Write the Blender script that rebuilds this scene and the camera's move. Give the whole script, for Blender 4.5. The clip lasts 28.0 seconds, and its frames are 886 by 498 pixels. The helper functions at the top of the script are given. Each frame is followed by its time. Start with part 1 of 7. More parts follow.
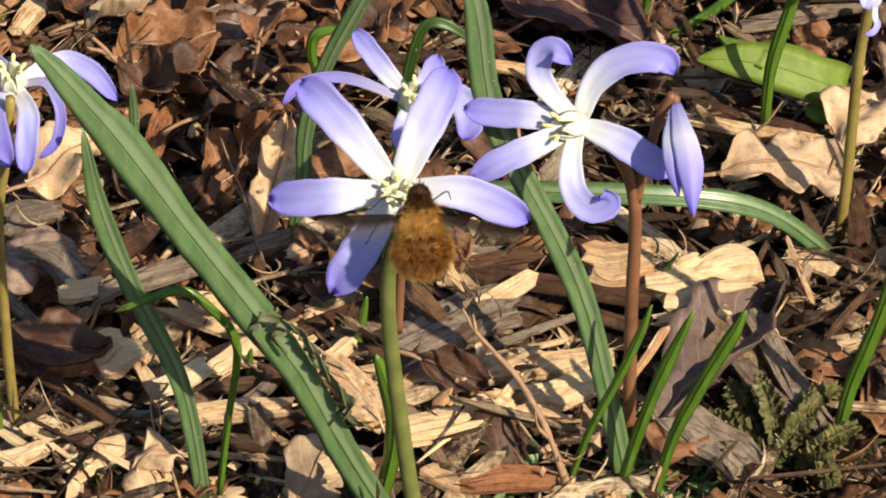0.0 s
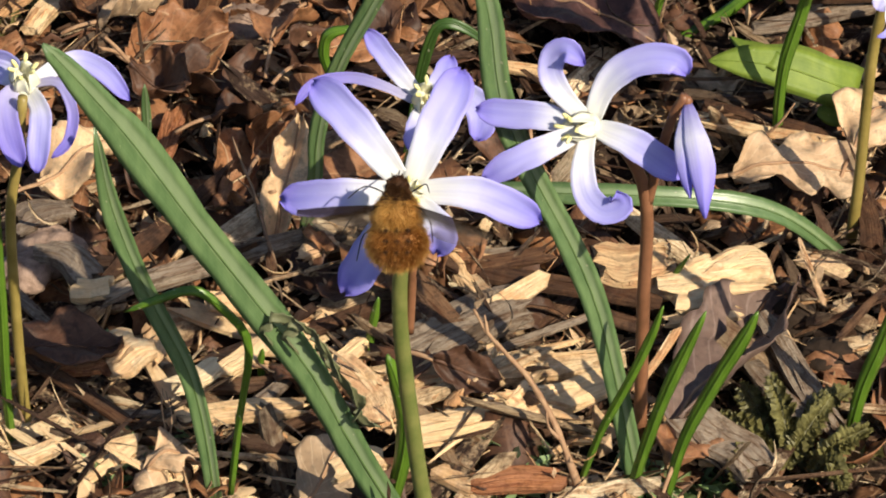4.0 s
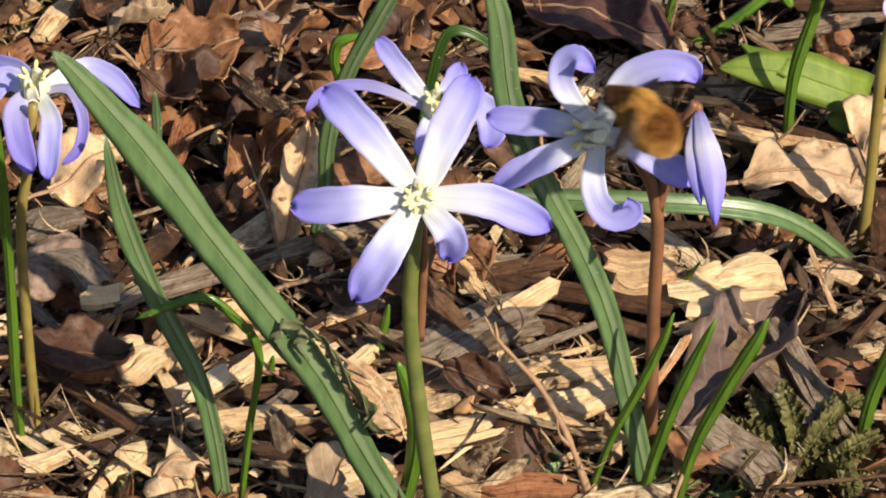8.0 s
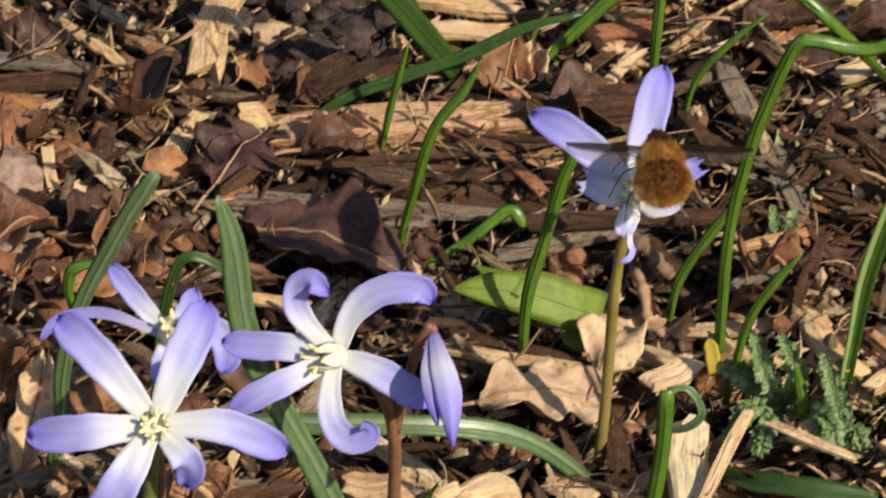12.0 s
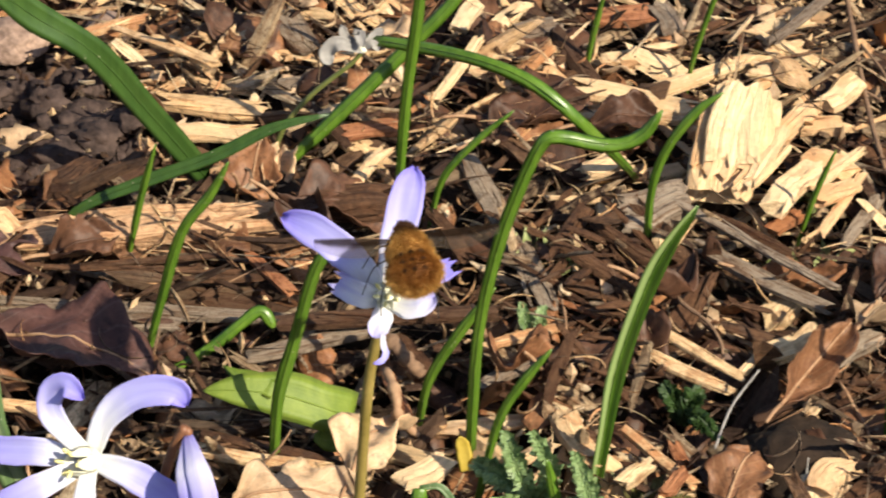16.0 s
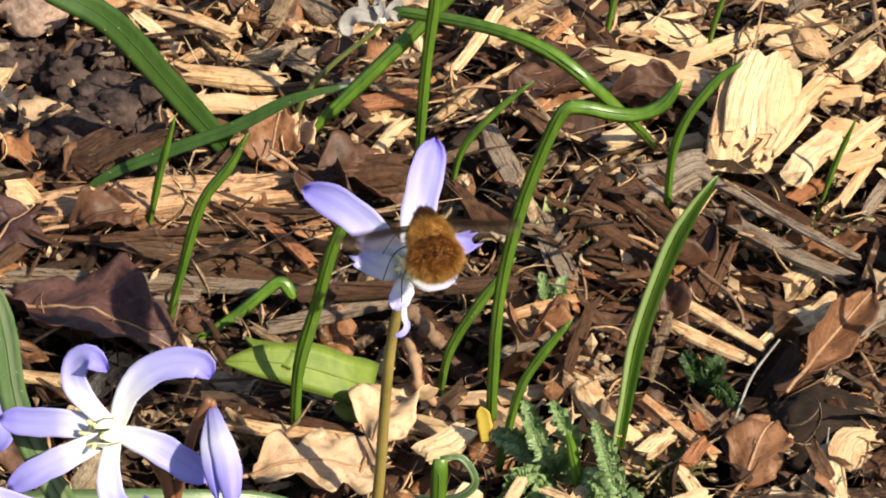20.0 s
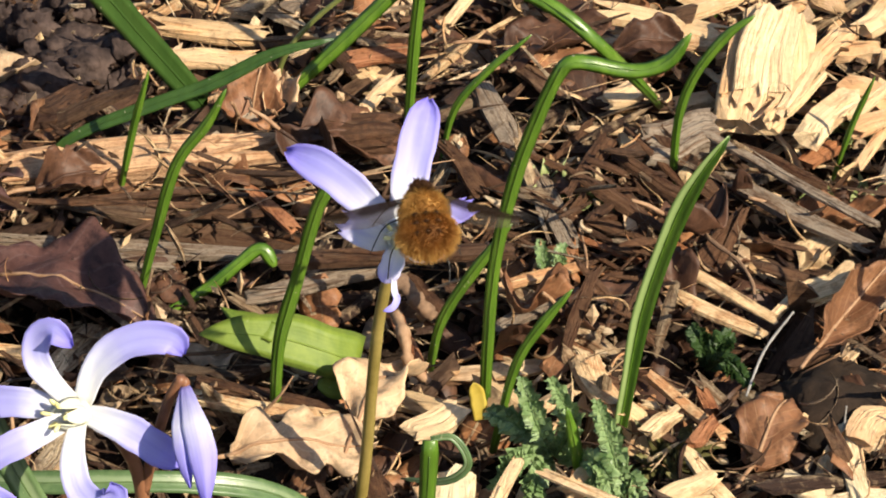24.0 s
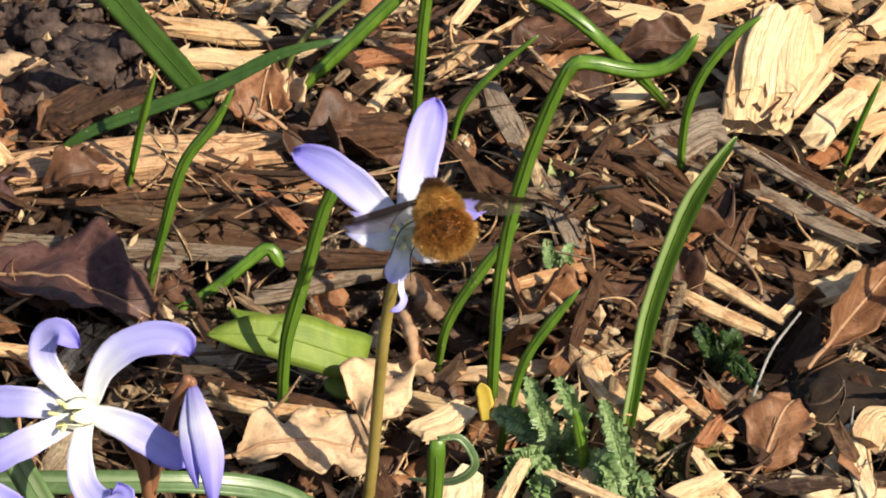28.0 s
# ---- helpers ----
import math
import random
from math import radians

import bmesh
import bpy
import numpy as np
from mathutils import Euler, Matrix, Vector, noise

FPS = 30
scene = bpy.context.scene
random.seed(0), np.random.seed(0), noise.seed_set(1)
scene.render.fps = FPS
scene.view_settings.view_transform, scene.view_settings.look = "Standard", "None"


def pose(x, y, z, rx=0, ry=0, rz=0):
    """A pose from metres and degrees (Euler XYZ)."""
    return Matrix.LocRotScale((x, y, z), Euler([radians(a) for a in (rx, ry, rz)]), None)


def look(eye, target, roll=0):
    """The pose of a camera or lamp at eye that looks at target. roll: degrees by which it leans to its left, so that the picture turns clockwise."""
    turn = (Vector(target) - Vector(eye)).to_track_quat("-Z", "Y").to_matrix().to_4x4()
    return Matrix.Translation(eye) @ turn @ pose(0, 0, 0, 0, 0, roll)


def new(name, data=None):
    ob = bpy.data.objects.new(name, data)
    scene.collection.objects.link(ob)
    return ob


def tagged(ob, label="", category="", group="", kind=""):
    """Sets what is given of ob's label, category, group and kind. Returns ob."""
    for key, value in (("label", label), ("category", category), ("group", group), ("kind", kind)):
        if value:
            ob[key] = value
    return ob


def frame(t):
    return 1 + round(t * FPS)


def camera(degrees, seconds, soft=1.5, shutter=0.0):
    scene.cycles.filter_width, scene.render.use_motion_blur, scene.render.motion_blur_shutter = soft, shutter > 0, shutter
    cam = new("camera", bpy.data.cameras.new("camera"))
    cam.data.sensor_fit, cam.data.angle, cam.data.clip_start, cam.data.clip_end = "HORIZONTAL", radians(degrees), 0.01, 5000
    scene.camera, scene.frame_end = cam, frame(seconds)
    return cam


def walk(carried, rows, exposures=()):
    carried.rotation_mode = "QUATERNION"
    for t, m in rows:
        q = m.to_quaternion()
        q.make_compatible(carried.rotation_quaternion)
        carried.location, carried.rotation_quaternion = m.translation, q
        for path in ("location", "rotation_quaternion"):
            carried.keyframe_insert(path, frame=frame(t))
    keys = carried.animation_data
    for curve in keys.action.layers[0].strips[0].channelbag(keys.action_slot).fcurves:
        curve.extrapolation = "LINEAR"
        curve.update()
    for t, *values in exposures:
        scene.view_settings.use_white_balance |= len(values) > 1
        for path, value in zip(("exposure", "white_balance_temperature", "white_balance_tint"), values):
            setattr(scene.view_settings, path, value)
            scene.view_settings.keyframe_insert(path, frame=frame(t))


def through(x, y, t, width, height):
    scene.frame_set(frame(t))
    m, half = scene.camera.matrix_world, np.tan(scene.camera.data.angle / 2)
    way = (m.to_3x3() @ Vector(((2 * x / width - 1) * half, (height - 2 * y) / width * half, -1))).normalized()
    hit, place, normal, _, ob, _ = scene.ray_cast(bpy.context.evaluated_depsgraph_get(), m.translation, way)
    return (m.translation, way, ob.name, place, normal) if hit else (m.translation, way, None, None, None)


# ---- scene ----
cam = camera(10.0, 28.0, soft=1.9, shutter=0.5)
EYE = (0.0, -0.50559, 0.42424)
TILT = -40.0
# seconds, metres gone ahead along the line of sight, yaw, pitch, roll
AHEAD = (0.0639, 0.7827, -0.6192)
ROWS = [
    (0.0, 0.0000, 1.862, -1.501, -0.636),
    (0.5, 0.0000, 1.845, -1.540, -0.682),
    (1.0, 0.0000, 1.857, -1.568, -0.718),
    (1.5, 0.0000, 1.839, -1.617, -0.764),
    (2.0, 0.0000, 1.895, -1.535, -0.712),
    (2.5, 0.0000, 1.968, -1.489, -0.751),
    (3.0, 0.0000, 1.974, -1.503, -0.786),
    (3.5, 0.0000, 1.984, -1.492, -0.799),
    (5.5, 0.0000, 2.076, -1.524, -0.795),
    (6.0, 0.0000, 2.117, -1.543, -0.784),
    (6.5, 0.0000, 2.126, -1.556, -0.812),
    (7.0, 0.0000, 2.099, -1.523, -0.824),
    (7.5, 0.0000, 2.101, -1.468, -0.782),
    (8.0, 0.0000, 2.114, -1.417, -0.794),
    (8.5, 0.0000, 2.067, -1.309, -0.816),
    (9.0, 0.0000, 1.968, -1.160, -0.821),
    (9.5, 0.0000, 1.636, -0.876, -0.791),
    (10.0, 0.0000, 0.550, -0.348, -0.280),
    (10.5, 0.0000, -0.000, -0.000, -0.000),
    (11.0, 0.0000, -0.345, 0.396, 0.186),
    (11.5, 0.0000, -0.462, 0.676, 0.159),
    (12.0, 0.0000, -0.865, 1.127, 0.316),
    (12.5, 0.0000, -1.223, 1.768, 0.477),
    (14.5, 0.0000, -2.358, 2.294, 0.902),
    (15.0, 0.0000, -2.796, 2.286, 1.015),
    (15.5, 0.0000, -3.102, 2.279, 1.178),
    (16.0, 0.0000, -3.719, 2.218, 1.360),
    (16.5, 0.0000, -4.239, 2.154, 1.620),
    (17.0, 0.0000, -4.287, 2.072, 1.682),
    (17.5, 0.0000, -4.205, 2.057, 1.638),
    (18.0, 0.0000, -4.080, 2.011, 1.618),
    (18.5, 0.0000, -3.850, 1.882, 1.588),
    (19.0, 0.0000, -3.746, 1.813, 1.514),
    (19.5, 0.0000, -3.496, 1.915, 1.501),
    (20.0, 0.0000, -3.484, 1.891, 1.509),
    (20.5, 0.0000, -3.555, 1.873, 1.405),
    (20.9, 0.0000, -3.539, 1.928, 1.663),
    (21.0, 0.0425, -3.659, 1.644, 1.283),
    (21.5, 0.0425, -3.609, 1.575, 1.302),
    (23.5, 0.0425, -3.466, 1.544, 1.287),
    (24.0, 0.0425, -3.562, 1.509, 1.347),
    (24.5, 0.0425, -3.521, 1.538, 1.469),
    (25.0, 0.0425, -3.514, 1.492, 1.352),
    (25.5, 0.0425, -3.526, 1.445, 1.307),
    (26.0, 0.0425, -3.523, 1.454, 1.336),
    (26.5, 0.0425, -3.520, 1.427, 1.288),
    (27.0, 0.0425, -3.469, 1.384, 1.243),
    (27.5, 0.0425, -3.494, 1.468, 1.274),
    (28.0, 0.0425, -3.482, 1.513, 1.315),
]
EXPOSURES = [(0.0, 0.36), (8.0, 0.34), (9.0, 0.22), (10.5, 0.0), (12.0, 0.08), (14.5, 0.60), (28.0, 0.58)]


def eye_pose(step, yaw, pitch, roll):
    place = Vector(EYE) + step * Vector(AHEAD)
    return (Matrix.Translation(place) @ pose(0, 0, 0, TILT) @ pose(0, 0, 0, 0, 0, yaw)
            @ pose(0, 0, 0, pitch) @ pose(0, 0, 0, 0, roll) @ pose(0, 0, 0, 90))


walk(cam, [(t, eye_pose(s, a, b, c)) for t, s, a, b, c in ROWS], EXPOSURES)

# ---- light ----
SUN_TO = Vector((0.56, -0.52, 0.70)).normalized()
world = bpy.data.worlds.new("sky")
scene.world = world
world.use_nodes = True
sky = world.node_tree.nodes.new("ShaderNodeTexSky")
sky.sky_type = "NISHITA"
sky.sun_disc = False
sky.sun_elevation = math.asin(SUN_TO.z)
sky.sun_rotation = math.atan2(SUN_TO.x, SUN_TO.y)
world.node_tree.nodes["Background"].inputs["Strength"].default_value = 0.085
world.node_tree.links.new(sky.outputs[0], world.node_tree.nodes["Background"].inputs["Color"])
sun_data = bpy.data.lights.new("sun", "SUN")
sun_data.energy, sun_data.angle, sun_data.color = 5.0, radians(0.53), (1.0, 0.90, 0.71)
sun = new("sun", sun_data)
sun.matrix_world = look(SUN_TO * 3, (0, 0, 0))

# ---- materials ----
CM = 0.01


class Nodes:
    """A short way to write a node material."""

    def __init__(self, name, rough=0.7, spec=0.3):
        self.m = bpy.data.materials.new(name)
        self.m.use_nodes = True
        self.t = self.m.node_tree
        self.b = self.t.nodes["Principled BSDF"]
        self.b.inputs["Roughness"].default_value = rough
        self.b.inputs["Specular IOR Level"].default_value = spec

    def n(self, kind, **inputs):
        node = self.t.nodes.new("ShaderNode" + kind)
        for key, v in inputs.items():
            node.inputs[key.replace("_", " ")].default_value = v
        return node

    def link(self, a, b):
        self.t.links.new(a, b)

    def noise(self, scale, detail=4, coord=None, stretch=None, rough=0.6):
        tex = self.n("TexNoise", Scale=scale, Detail=detail, Roughness=rough)
        c = coord or self.n("TexCoord").outputs["Object"]
        if stretch:
            mp = self.n("Mapping", Scale=stretch)
            self.link(c, mp.inputs["Vector"])
            c = mp.outputs[0]
        self.link(c, tex.inputs["Vector"])
        return tex.outputs["Fac"]

    def ramp(self, fac, stops):
        r = self.n("ValToRGB")
        els = r.color_ramp.elements
        while len(els) < len(stops):
            els.new(0.5)
        for e, (p, c) in zip(els, stops):
            e.position, e.color = p, (*c, 1)
        self.link(fac, r.inputs["Fac"])
        return r.outputs["Color"]

    def mix(self, fac, a, b, mode="MIX"):
        mx = self.t.nodes.new("ShaderNodeMix")
        mx.data_type, mx.blend_type = "RGBA", mode
        for v, k in ((fac, 0), (a, 6), (b, 7)):
            if isinstance(v, (int, float)):
                mx.inputs[k].default_value = v
            elif isinstance(v, tuple):
                mx.inputs[k].default_value = (*v, 1)
            else:
                self.link(v, mx.inputs[k])
        return mx.outputs[2]

    def math(self, op, a, b=0.0):
        mt = self.t.nodes.new("ShaderNodeMath")
        mt.operation = op
        for v, k in ((a, 0), (b, 1)):
            if isinstance(v, (int, float)):
                mt.inputs[k].default_value = v
            else:
                self.link(v, mt.inputs[k])
        return mt.outputs[0]

    def uv(self):
        s = self.n("SeparateXYZ")
        self.link(self.n("UVMap").outputs[0], s.inputs[0])
        return s.outputs[0], s.outputs[1]

    def bump(self, height, strength=0.5, distance=0.001):
        bp = self.n("Bump", Strength=strength, Distance=distance)
        self.link(height, bp.inputs["Height"])
        self.link(bp.outputs[0], self.b.inputs["Normal"])

    def color(self, c):
        self.link(c, self.b.inputs["Base Color"])

    def leafy(self, c, share):
        """Adds light that shines through a thin leaf."""
        tr = self.n("BsdfTranslucent")
        self.link(c, tr.inputs["Color"])
        mx = self.n("MixShader", Fac=share)
        out = self.t.nodes["Material Output"]
        self.link(self.b.outputs[0], mx.inputs[1])
        self.link(tr.outputs[0], mx.inputs[2])
        self.link(mx.outputs[0], out.inputs["Surface"])


def mat_green(name, dark, light, rib, rough=0.26, stripe_width=0.09, vein=0.05, stripe_at=0.5, stripe_mix=0.3):
    k = Nodes(name, rough, 0.6)
    u, v = k.uv()
    g = k.noise(600, 5, stretch=(1, 1, 0.2))
    base = k.ramp(g, [(0.3, dark), (0.7, light)])
    big = k.noise(90, 2)
    base = k.mix(k.math("MULTIPLY", big, 0.5), base, tuple(0.75 * c for c in light))
    wander = k.math("MULTIPLY", k.math("SUBTRACT", k.noise(300, 3), 0.5), 0.12)
    # Lengthwise stripe: a midrib at 0.5, painted gloss where it sits off centre.
    near = k.math("ABSOLUTE", k.math("ADD", k.math("SUBTRACT", u, stripe_at), wander))
    line = k.ramp(near, [(stripe_width * 0.5, (stripe_mix,) * 3), (stripe_width * 1.4, (0, 0, 0))])
    base = k.mix(line, base, rib)
    # Off-centre stripe: the other half is darkened, its shade put into the colour.
    if stripe_at < 0.4:
        shade_half = k.ramp(k.math("ADD", u, wander), [(0.40, (0, 0, 0)), (0.43, (1, 1, 1)), (0.47, (1, 1, 1)), (0.55, (0.25, 0.25, 0.25)), (1.0, (0.55, 0.55, 0.55))])
        base = k.mix(shade_half, base, tuple(0.6 * c for c in dark))
    dust = k.ramp(k.noise(1300, 2, rough=0.5), [(0.72, (0, 0, 0)), (0.76, (0.7, 0.7, 0.7))])
    base = k.mix(dust, base, (0.55, 0.50, 0.36))
    k.color(base)
    veins = k.math("SINE", k.math("MULTIPLY", u, 90.0))
    k.bump(k.math("ADD", k.math("MULTIPLY", veins, vein), g), 0.14, 0.0004)
    k.leafy(base, 0.25)
    return k.m


# The pale stripe at 0.62 is sheen put into the strap leaf's colour.
M_STRAP = mat_green("strap_leaf", (0.066, 0.132, 0.044), (0.175, 0.265, 0.105), (0.38, 0.46, 0.26), 0.33, 0.14, 0.05, 0.62, 0.5)
M_BLADE = mat_green("grassy_leaf", (0.050, 0.130, 0.010), (0.165, 0.30, 0.030), (0.18, 0.29, 0.05), 0.30, 0.12)
# Pale band at 0.22 is gloss painted on one wall of the channel.
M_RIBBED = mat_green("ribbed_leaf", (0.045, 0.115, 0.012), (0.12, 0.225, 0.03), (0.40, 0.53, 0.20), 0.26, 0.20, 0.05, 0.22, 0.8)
M_TORN = mat_green("torn_leaf", (0.10, 0.12, 0.05), (0.24, 0.24, 0.12), (0.26, 0.25, 0.13), 0.6, 0.02)
M_BROAD = mat_green("broad_leaf", (0.12, 0.20, 0.016), (0.25, 0.33, 0.038), (0.28, 0.37, 0.06), 0.62, 0.04, 0.08)
M_RIB = mat_green("leaf_midrib", (0.07, 0.13, 0.035), (0.14, 0.22, 0.07), (0.15, 0.24, 0.08), 0.4, 0.02)
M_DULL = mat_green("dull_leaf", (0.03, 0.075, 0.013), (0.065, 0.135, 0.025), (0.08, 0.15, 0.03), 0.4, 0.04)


def mat_petal(name, stops, rimmix=0.80):
    k = Nodes(name, 0.5, 0.25)
    u, v = k.uv()
    n = k.noise(700, 3, stretch=(1, 1, 1))
    vv = k.math("ADD", v, k.math("MULTIPLY", k.math("SUBTRACT", n, 0.5), 0.10))
    c = k.ramp(vv, stops)
    d = k.math("ABSOLUTE", k.math("SUBTRACT", u, 0.5))
    rim = k.ramp(d, [(0.22, (0, 0, 0)), (0.48, (1, 1, 1))])
    c = k.mix(k.math("MULTIPLY", k.math("MULTIPLY", rim, v), rimmix * 0.6), c, (0.28, 0.22, 0.76))
    line = k.ramp(d, [(0.0, (1, 1, 1)), (0.13, (0, 0, 0))])
    c = k.mix(k.math("MULTIPLY", k.math("MULTIPLY", line, v), 0.35), c, (0.24, 0.22, 0.74))
    streak = k.noise(5, 4, k.n("UVMap").outputs[0], (7, 0.7, 1), 0.6)
    c = k.mix(k.math("MULTIPLY", k.ramp(streak, [(0.45, (0, 0, 0)), (0.7, (1, 1, 1))]), 0.18), c, (0.42, 0.39, 0.78))
    k.color(c)
    veins = k.math("SINE", k.math("MULTIPLY", u, 44.0))
    k.bump(k.math("ADD", k.math("MULTIPLY", veins, 0.12), n), 0.10, 0.0003)
    k.leafy(c, 0.3)
    return k.m


M_PETAL = mat_petal("petal", [(0.0, (0.80, 0.80, 0.72)), (0.26, (0.73, 0.74, 0.86)), (0.42, (0.53, 0.52, 0.87)), (0.80, (0.40, 0.38, 0.84)), (1.0, (0.24, 0.20, 0.72))])
M_WHITE_PETAL = mat_petal("white_petal", [(0.0, (0.84, 0.84, 0.76)), (0.4, (0.82, 0.82, 0.87)), (0.75, (0.70, 0.70, 0.87)), (1.0, (0.50, 0.46, 0.82))], 0.35)
M_OUTER = mat_petal("petal_outside", [(0.0, (0.56, 0.54, 0.66)), (0.3, (0.42, 0.39, 0.70)), (0.6, (0.28, 0.24, 0.66)), (1.0, (0.19, 0.15, 0.60))])
M_BUD = mat_petal("bud_petal", [(0.0, (0.26, 0.22, 0.66)), (0.35, (0.74, 0.73, 0.86)), (0.62, (0.42, 0.38, 0.82)), (1.0, (0.20, 0.16, 0.70))])


def mat_plain(name, a, b, rough=0.6, scale=500, bump=0.3, spec=0.3, through=0.0):
    k = Nodes(name, rough, spec)
    n = k.noise(scale, 4)
    c = k.ramp(n, [(0.3, a), (0.7, b)])
    k.color(c)
    k.bump(n, bump, 0.0005)
    if through:
        k.leafy(c, through)
    return k.m


M_STEM_GREEN = mat_plain("stem_green", (0.10, 0.13, 0.03), (0.20, 0.20, 0.06), 0.4, 300, 0.2, 0.4)
M_STEM_RED = mat_plain("stem_red", (0.16, 0.07, 0.035), (0.27, 0.12, 0.06), 0.4, 300, 0.2, 0.4)
M_STEM_OLIVE = mat_plain("stem_olive", (0.20, 0.15, 0.035), (0.32, 0.24, 0.07), 0.4, 300, 0.2, 0.4)
M_ANTHER = mat_plain("anther", (0.74, 0.64, 0.20), (0.88, 0.82, 0.44), 0.7, 900)
M_FILAMENT = mat_plain("filament", (0.84, 0.82, 0.62), (0.90, 0.88, 0.74), 0.6, 900, 0.1, 0.3, 0.2)
M_PISTIL = mat_plain("pistil", (0.52, 0.46, 0.22), (0.68, 0.62, 0.36), 0.5, 900)


def mat_wood(name, stops, dark=0.5, grainy=1.0):
    """Split wood: a tone for each piece, long grain, cracks and stains."""
    k = Nodes(name, 0.75, 0.25)
    tone = k.n("ObjectInfo").outputs["Random"]
    isl = k.n("NewGeometry").outputs["Random Per Island"]
    tone = k.math("FRACT", k.math("ADD", tone, isl))
    c = k.ramp(tone, stops)
    uvn = k.n("UVMap").outputs[0]
    grain = k.noise(9, 5, uvn, (0.12, 1.5, 1), 0.65)
    fibre = k.noise(9, 4, uvn, (0.3, 4.2, 1), 0.7)
    stain = k.noise(260, 4)
    patch = k.noise(420, 5, rough=0.7)
    other = k.ramp(k.math("FRACT", k.math("ADD", tone, 0.37)), stops)
    c = k.mix(k.ramp(patch, [(0.48, (0, 0, 0)), (0.62, (0.8, 0.8, 0.8))]), c, other)
    c = k.mix(k.ramp(grain, [(0.32, (grainy,) * 3), (0.50, (0, 0, 0))]), c, (0.45, 0.29, 0.19), "MULTIPLY")
    c = k.mix(k.ramp(fibre, [(0.34, (grainy,) * 3), (0.52, (0, 0, 0))]), c, (0.66, 0.52, 0.42), "MULTIPLY")
    c = k.mix(k.ramp(stain, [(0.58, (0, 0, 0)), (0.78, (dark, dark, dark))]), c, (0.12, 0.065, 0.04))
    c = k.mix(k.ramp(k.noise(1100, 4, rough=0.7), [(0.50, (0, 0, 0)), (0.66, (0.55 * grainy,) * 3)]), c, (0.20, 0.11, 0.065), "MULTIPLY")
    k.color(c)
    k.bump(k.math("ADD", grain, k.math("MULTIPLY", fibre, 0.6)), 1.0, 0.0006)
    return k.m


TAN = [(0.0, (0.80, 0.51, 0.26)), (0.3, (0.90, 0.67, 0.39)), (0.6, (0.62, 0.38, 0.19)), (0.85, (0.64, 0.31, 0.14)), (1.0, (0.92, 0.74, 0.48))]
MIXED = [(0.0, (0.036, 0.020, 0.014)), (0.15, (0.066, 0.036, 0.024)), (0.30, (0.11, 0.063, 0.037)), (0.42, (0.80, 0.60, 0.37)), (0.52, (0.048, 0.026, 0.017)),
         (0.64, (0.085, 0.042, 0.025)), (0.76, (0.21, 0.115, 0.060)), (0.88, (0.095, 0.062, 0.042)), (1.0, (0.90, 0.72, 0.48))]
GREY = [(0.0, (0.18, 0.135, 0.10)), (0.5, (0.37, 0.295, 0.22)), (1.0, (0.26, 0.20, 0.145))]
BARK = [(0.0, (0.062, 0.030, 0.016)), (0.5, (0.155, 0.076, 0.037)), (1.0, (0.10, 0.057, 0.034))]
RUST = [(0.0, (0.40, 0.17, 0.07)), (0.5, (0.50, 0.22, 0.10)), (1.0, (0.36, 0.15, 0.08))]
LOG = [(0.0, (0.60, 0.34, 0.18)), (0.5, (0.74, 0.48, 0.28)), (1.0, (0.48, 0.25, 0.13))]
M_LOG = mat_wood("peeling_log", LOG, 0.6, 0.9)
M_TAN = mat_wood("pale_split_wood", TAN, 0.5, 0.6)
FRESH = [(0.0, (0.86, 0.58, 0.31)), (0.4, (0.92, 0.69, 0.41)), (0.7, (0.76, 0.42, 0.20)), (1.0, (0.92, 0.75, 0.48))]
M_FRESH = mat_wood("fresh_cut_wood", FRESH, 0.40, 0.30)
M_MIXED = mat_wood("mulch_wood", MIXED, 0.6)
M_GREYWOOD = mat_wood("weathered_wood", GREY, 0.5)
M_BARK = mat_wood("bark", BARK, 0.6)
M_RUST = mat_wood("reddish_wood", RUST, 0.4)


def mat_dead(name, a, b, vein):
    k = Nodes(name, 0.55, 0.35)
    u, v = k.uv()
    n = k.noise(220, 6)
    fine = k.noise(1500, 3)
    c = k.ramp(n, [(0.3, a), (0.7, b)])
    tone = k.math("FRACT", k.math("ADD", k.n("ObjectInfo").outputs["Random"], k.n("NewGeometry").outputs["Random Per Island"]))
    c = k.mix(1.0, c, k.ramp(tone, [(0.0, (0.55, 0.50, 0.48)), (0.5, (1.0, 0.9, 0.85)), (1.0, (1.25, 1.1, 0.95))]), "MULTIPLY")
    d = k.math("ABSOLUTE", k.math("SUBTRACT", u, 0.5))
    rib = k.math("LESS_THAN", d, 0.025)
    side = k.math("SINE", k.math("MULTIPLY", k.math("SUBTRACT", v, k.math("MULTIPLY", d, 0.7)), 46.0))
    ribs = k.math("GREATER_THAN", side, 0.93)
    lines = k.math("MINIMUM", k.math("ADD", rib, k.math("MULTIPLY", ribs, 0.5)), 1.0)
    c = k.mix(k.math("MULTIPLY", lines, 0.6), c, vein)
    blot = k.noise(480, 5, rough=0.7)
    c = k.mix(k.ramp(blot, [(0.50, (0, 0, 0)), (0.64, (0.7, 0.7, 0.7))]), c, tuple(0.55 * x for x in a))
    c = k.mix(k.ramp(fine, [(0.55, (0, 0, 0)), (0.75, (0.5, 0.5, 0.5))]), c, tuple(0.4 * x for x in a))
    k.color(c)
    k.bump(k.math("ADD", n, k.math("MULTIPLY", lines, 0.5)), 0.5, 0.0007)
    k.leafy(c, 0.12)
    return k.m


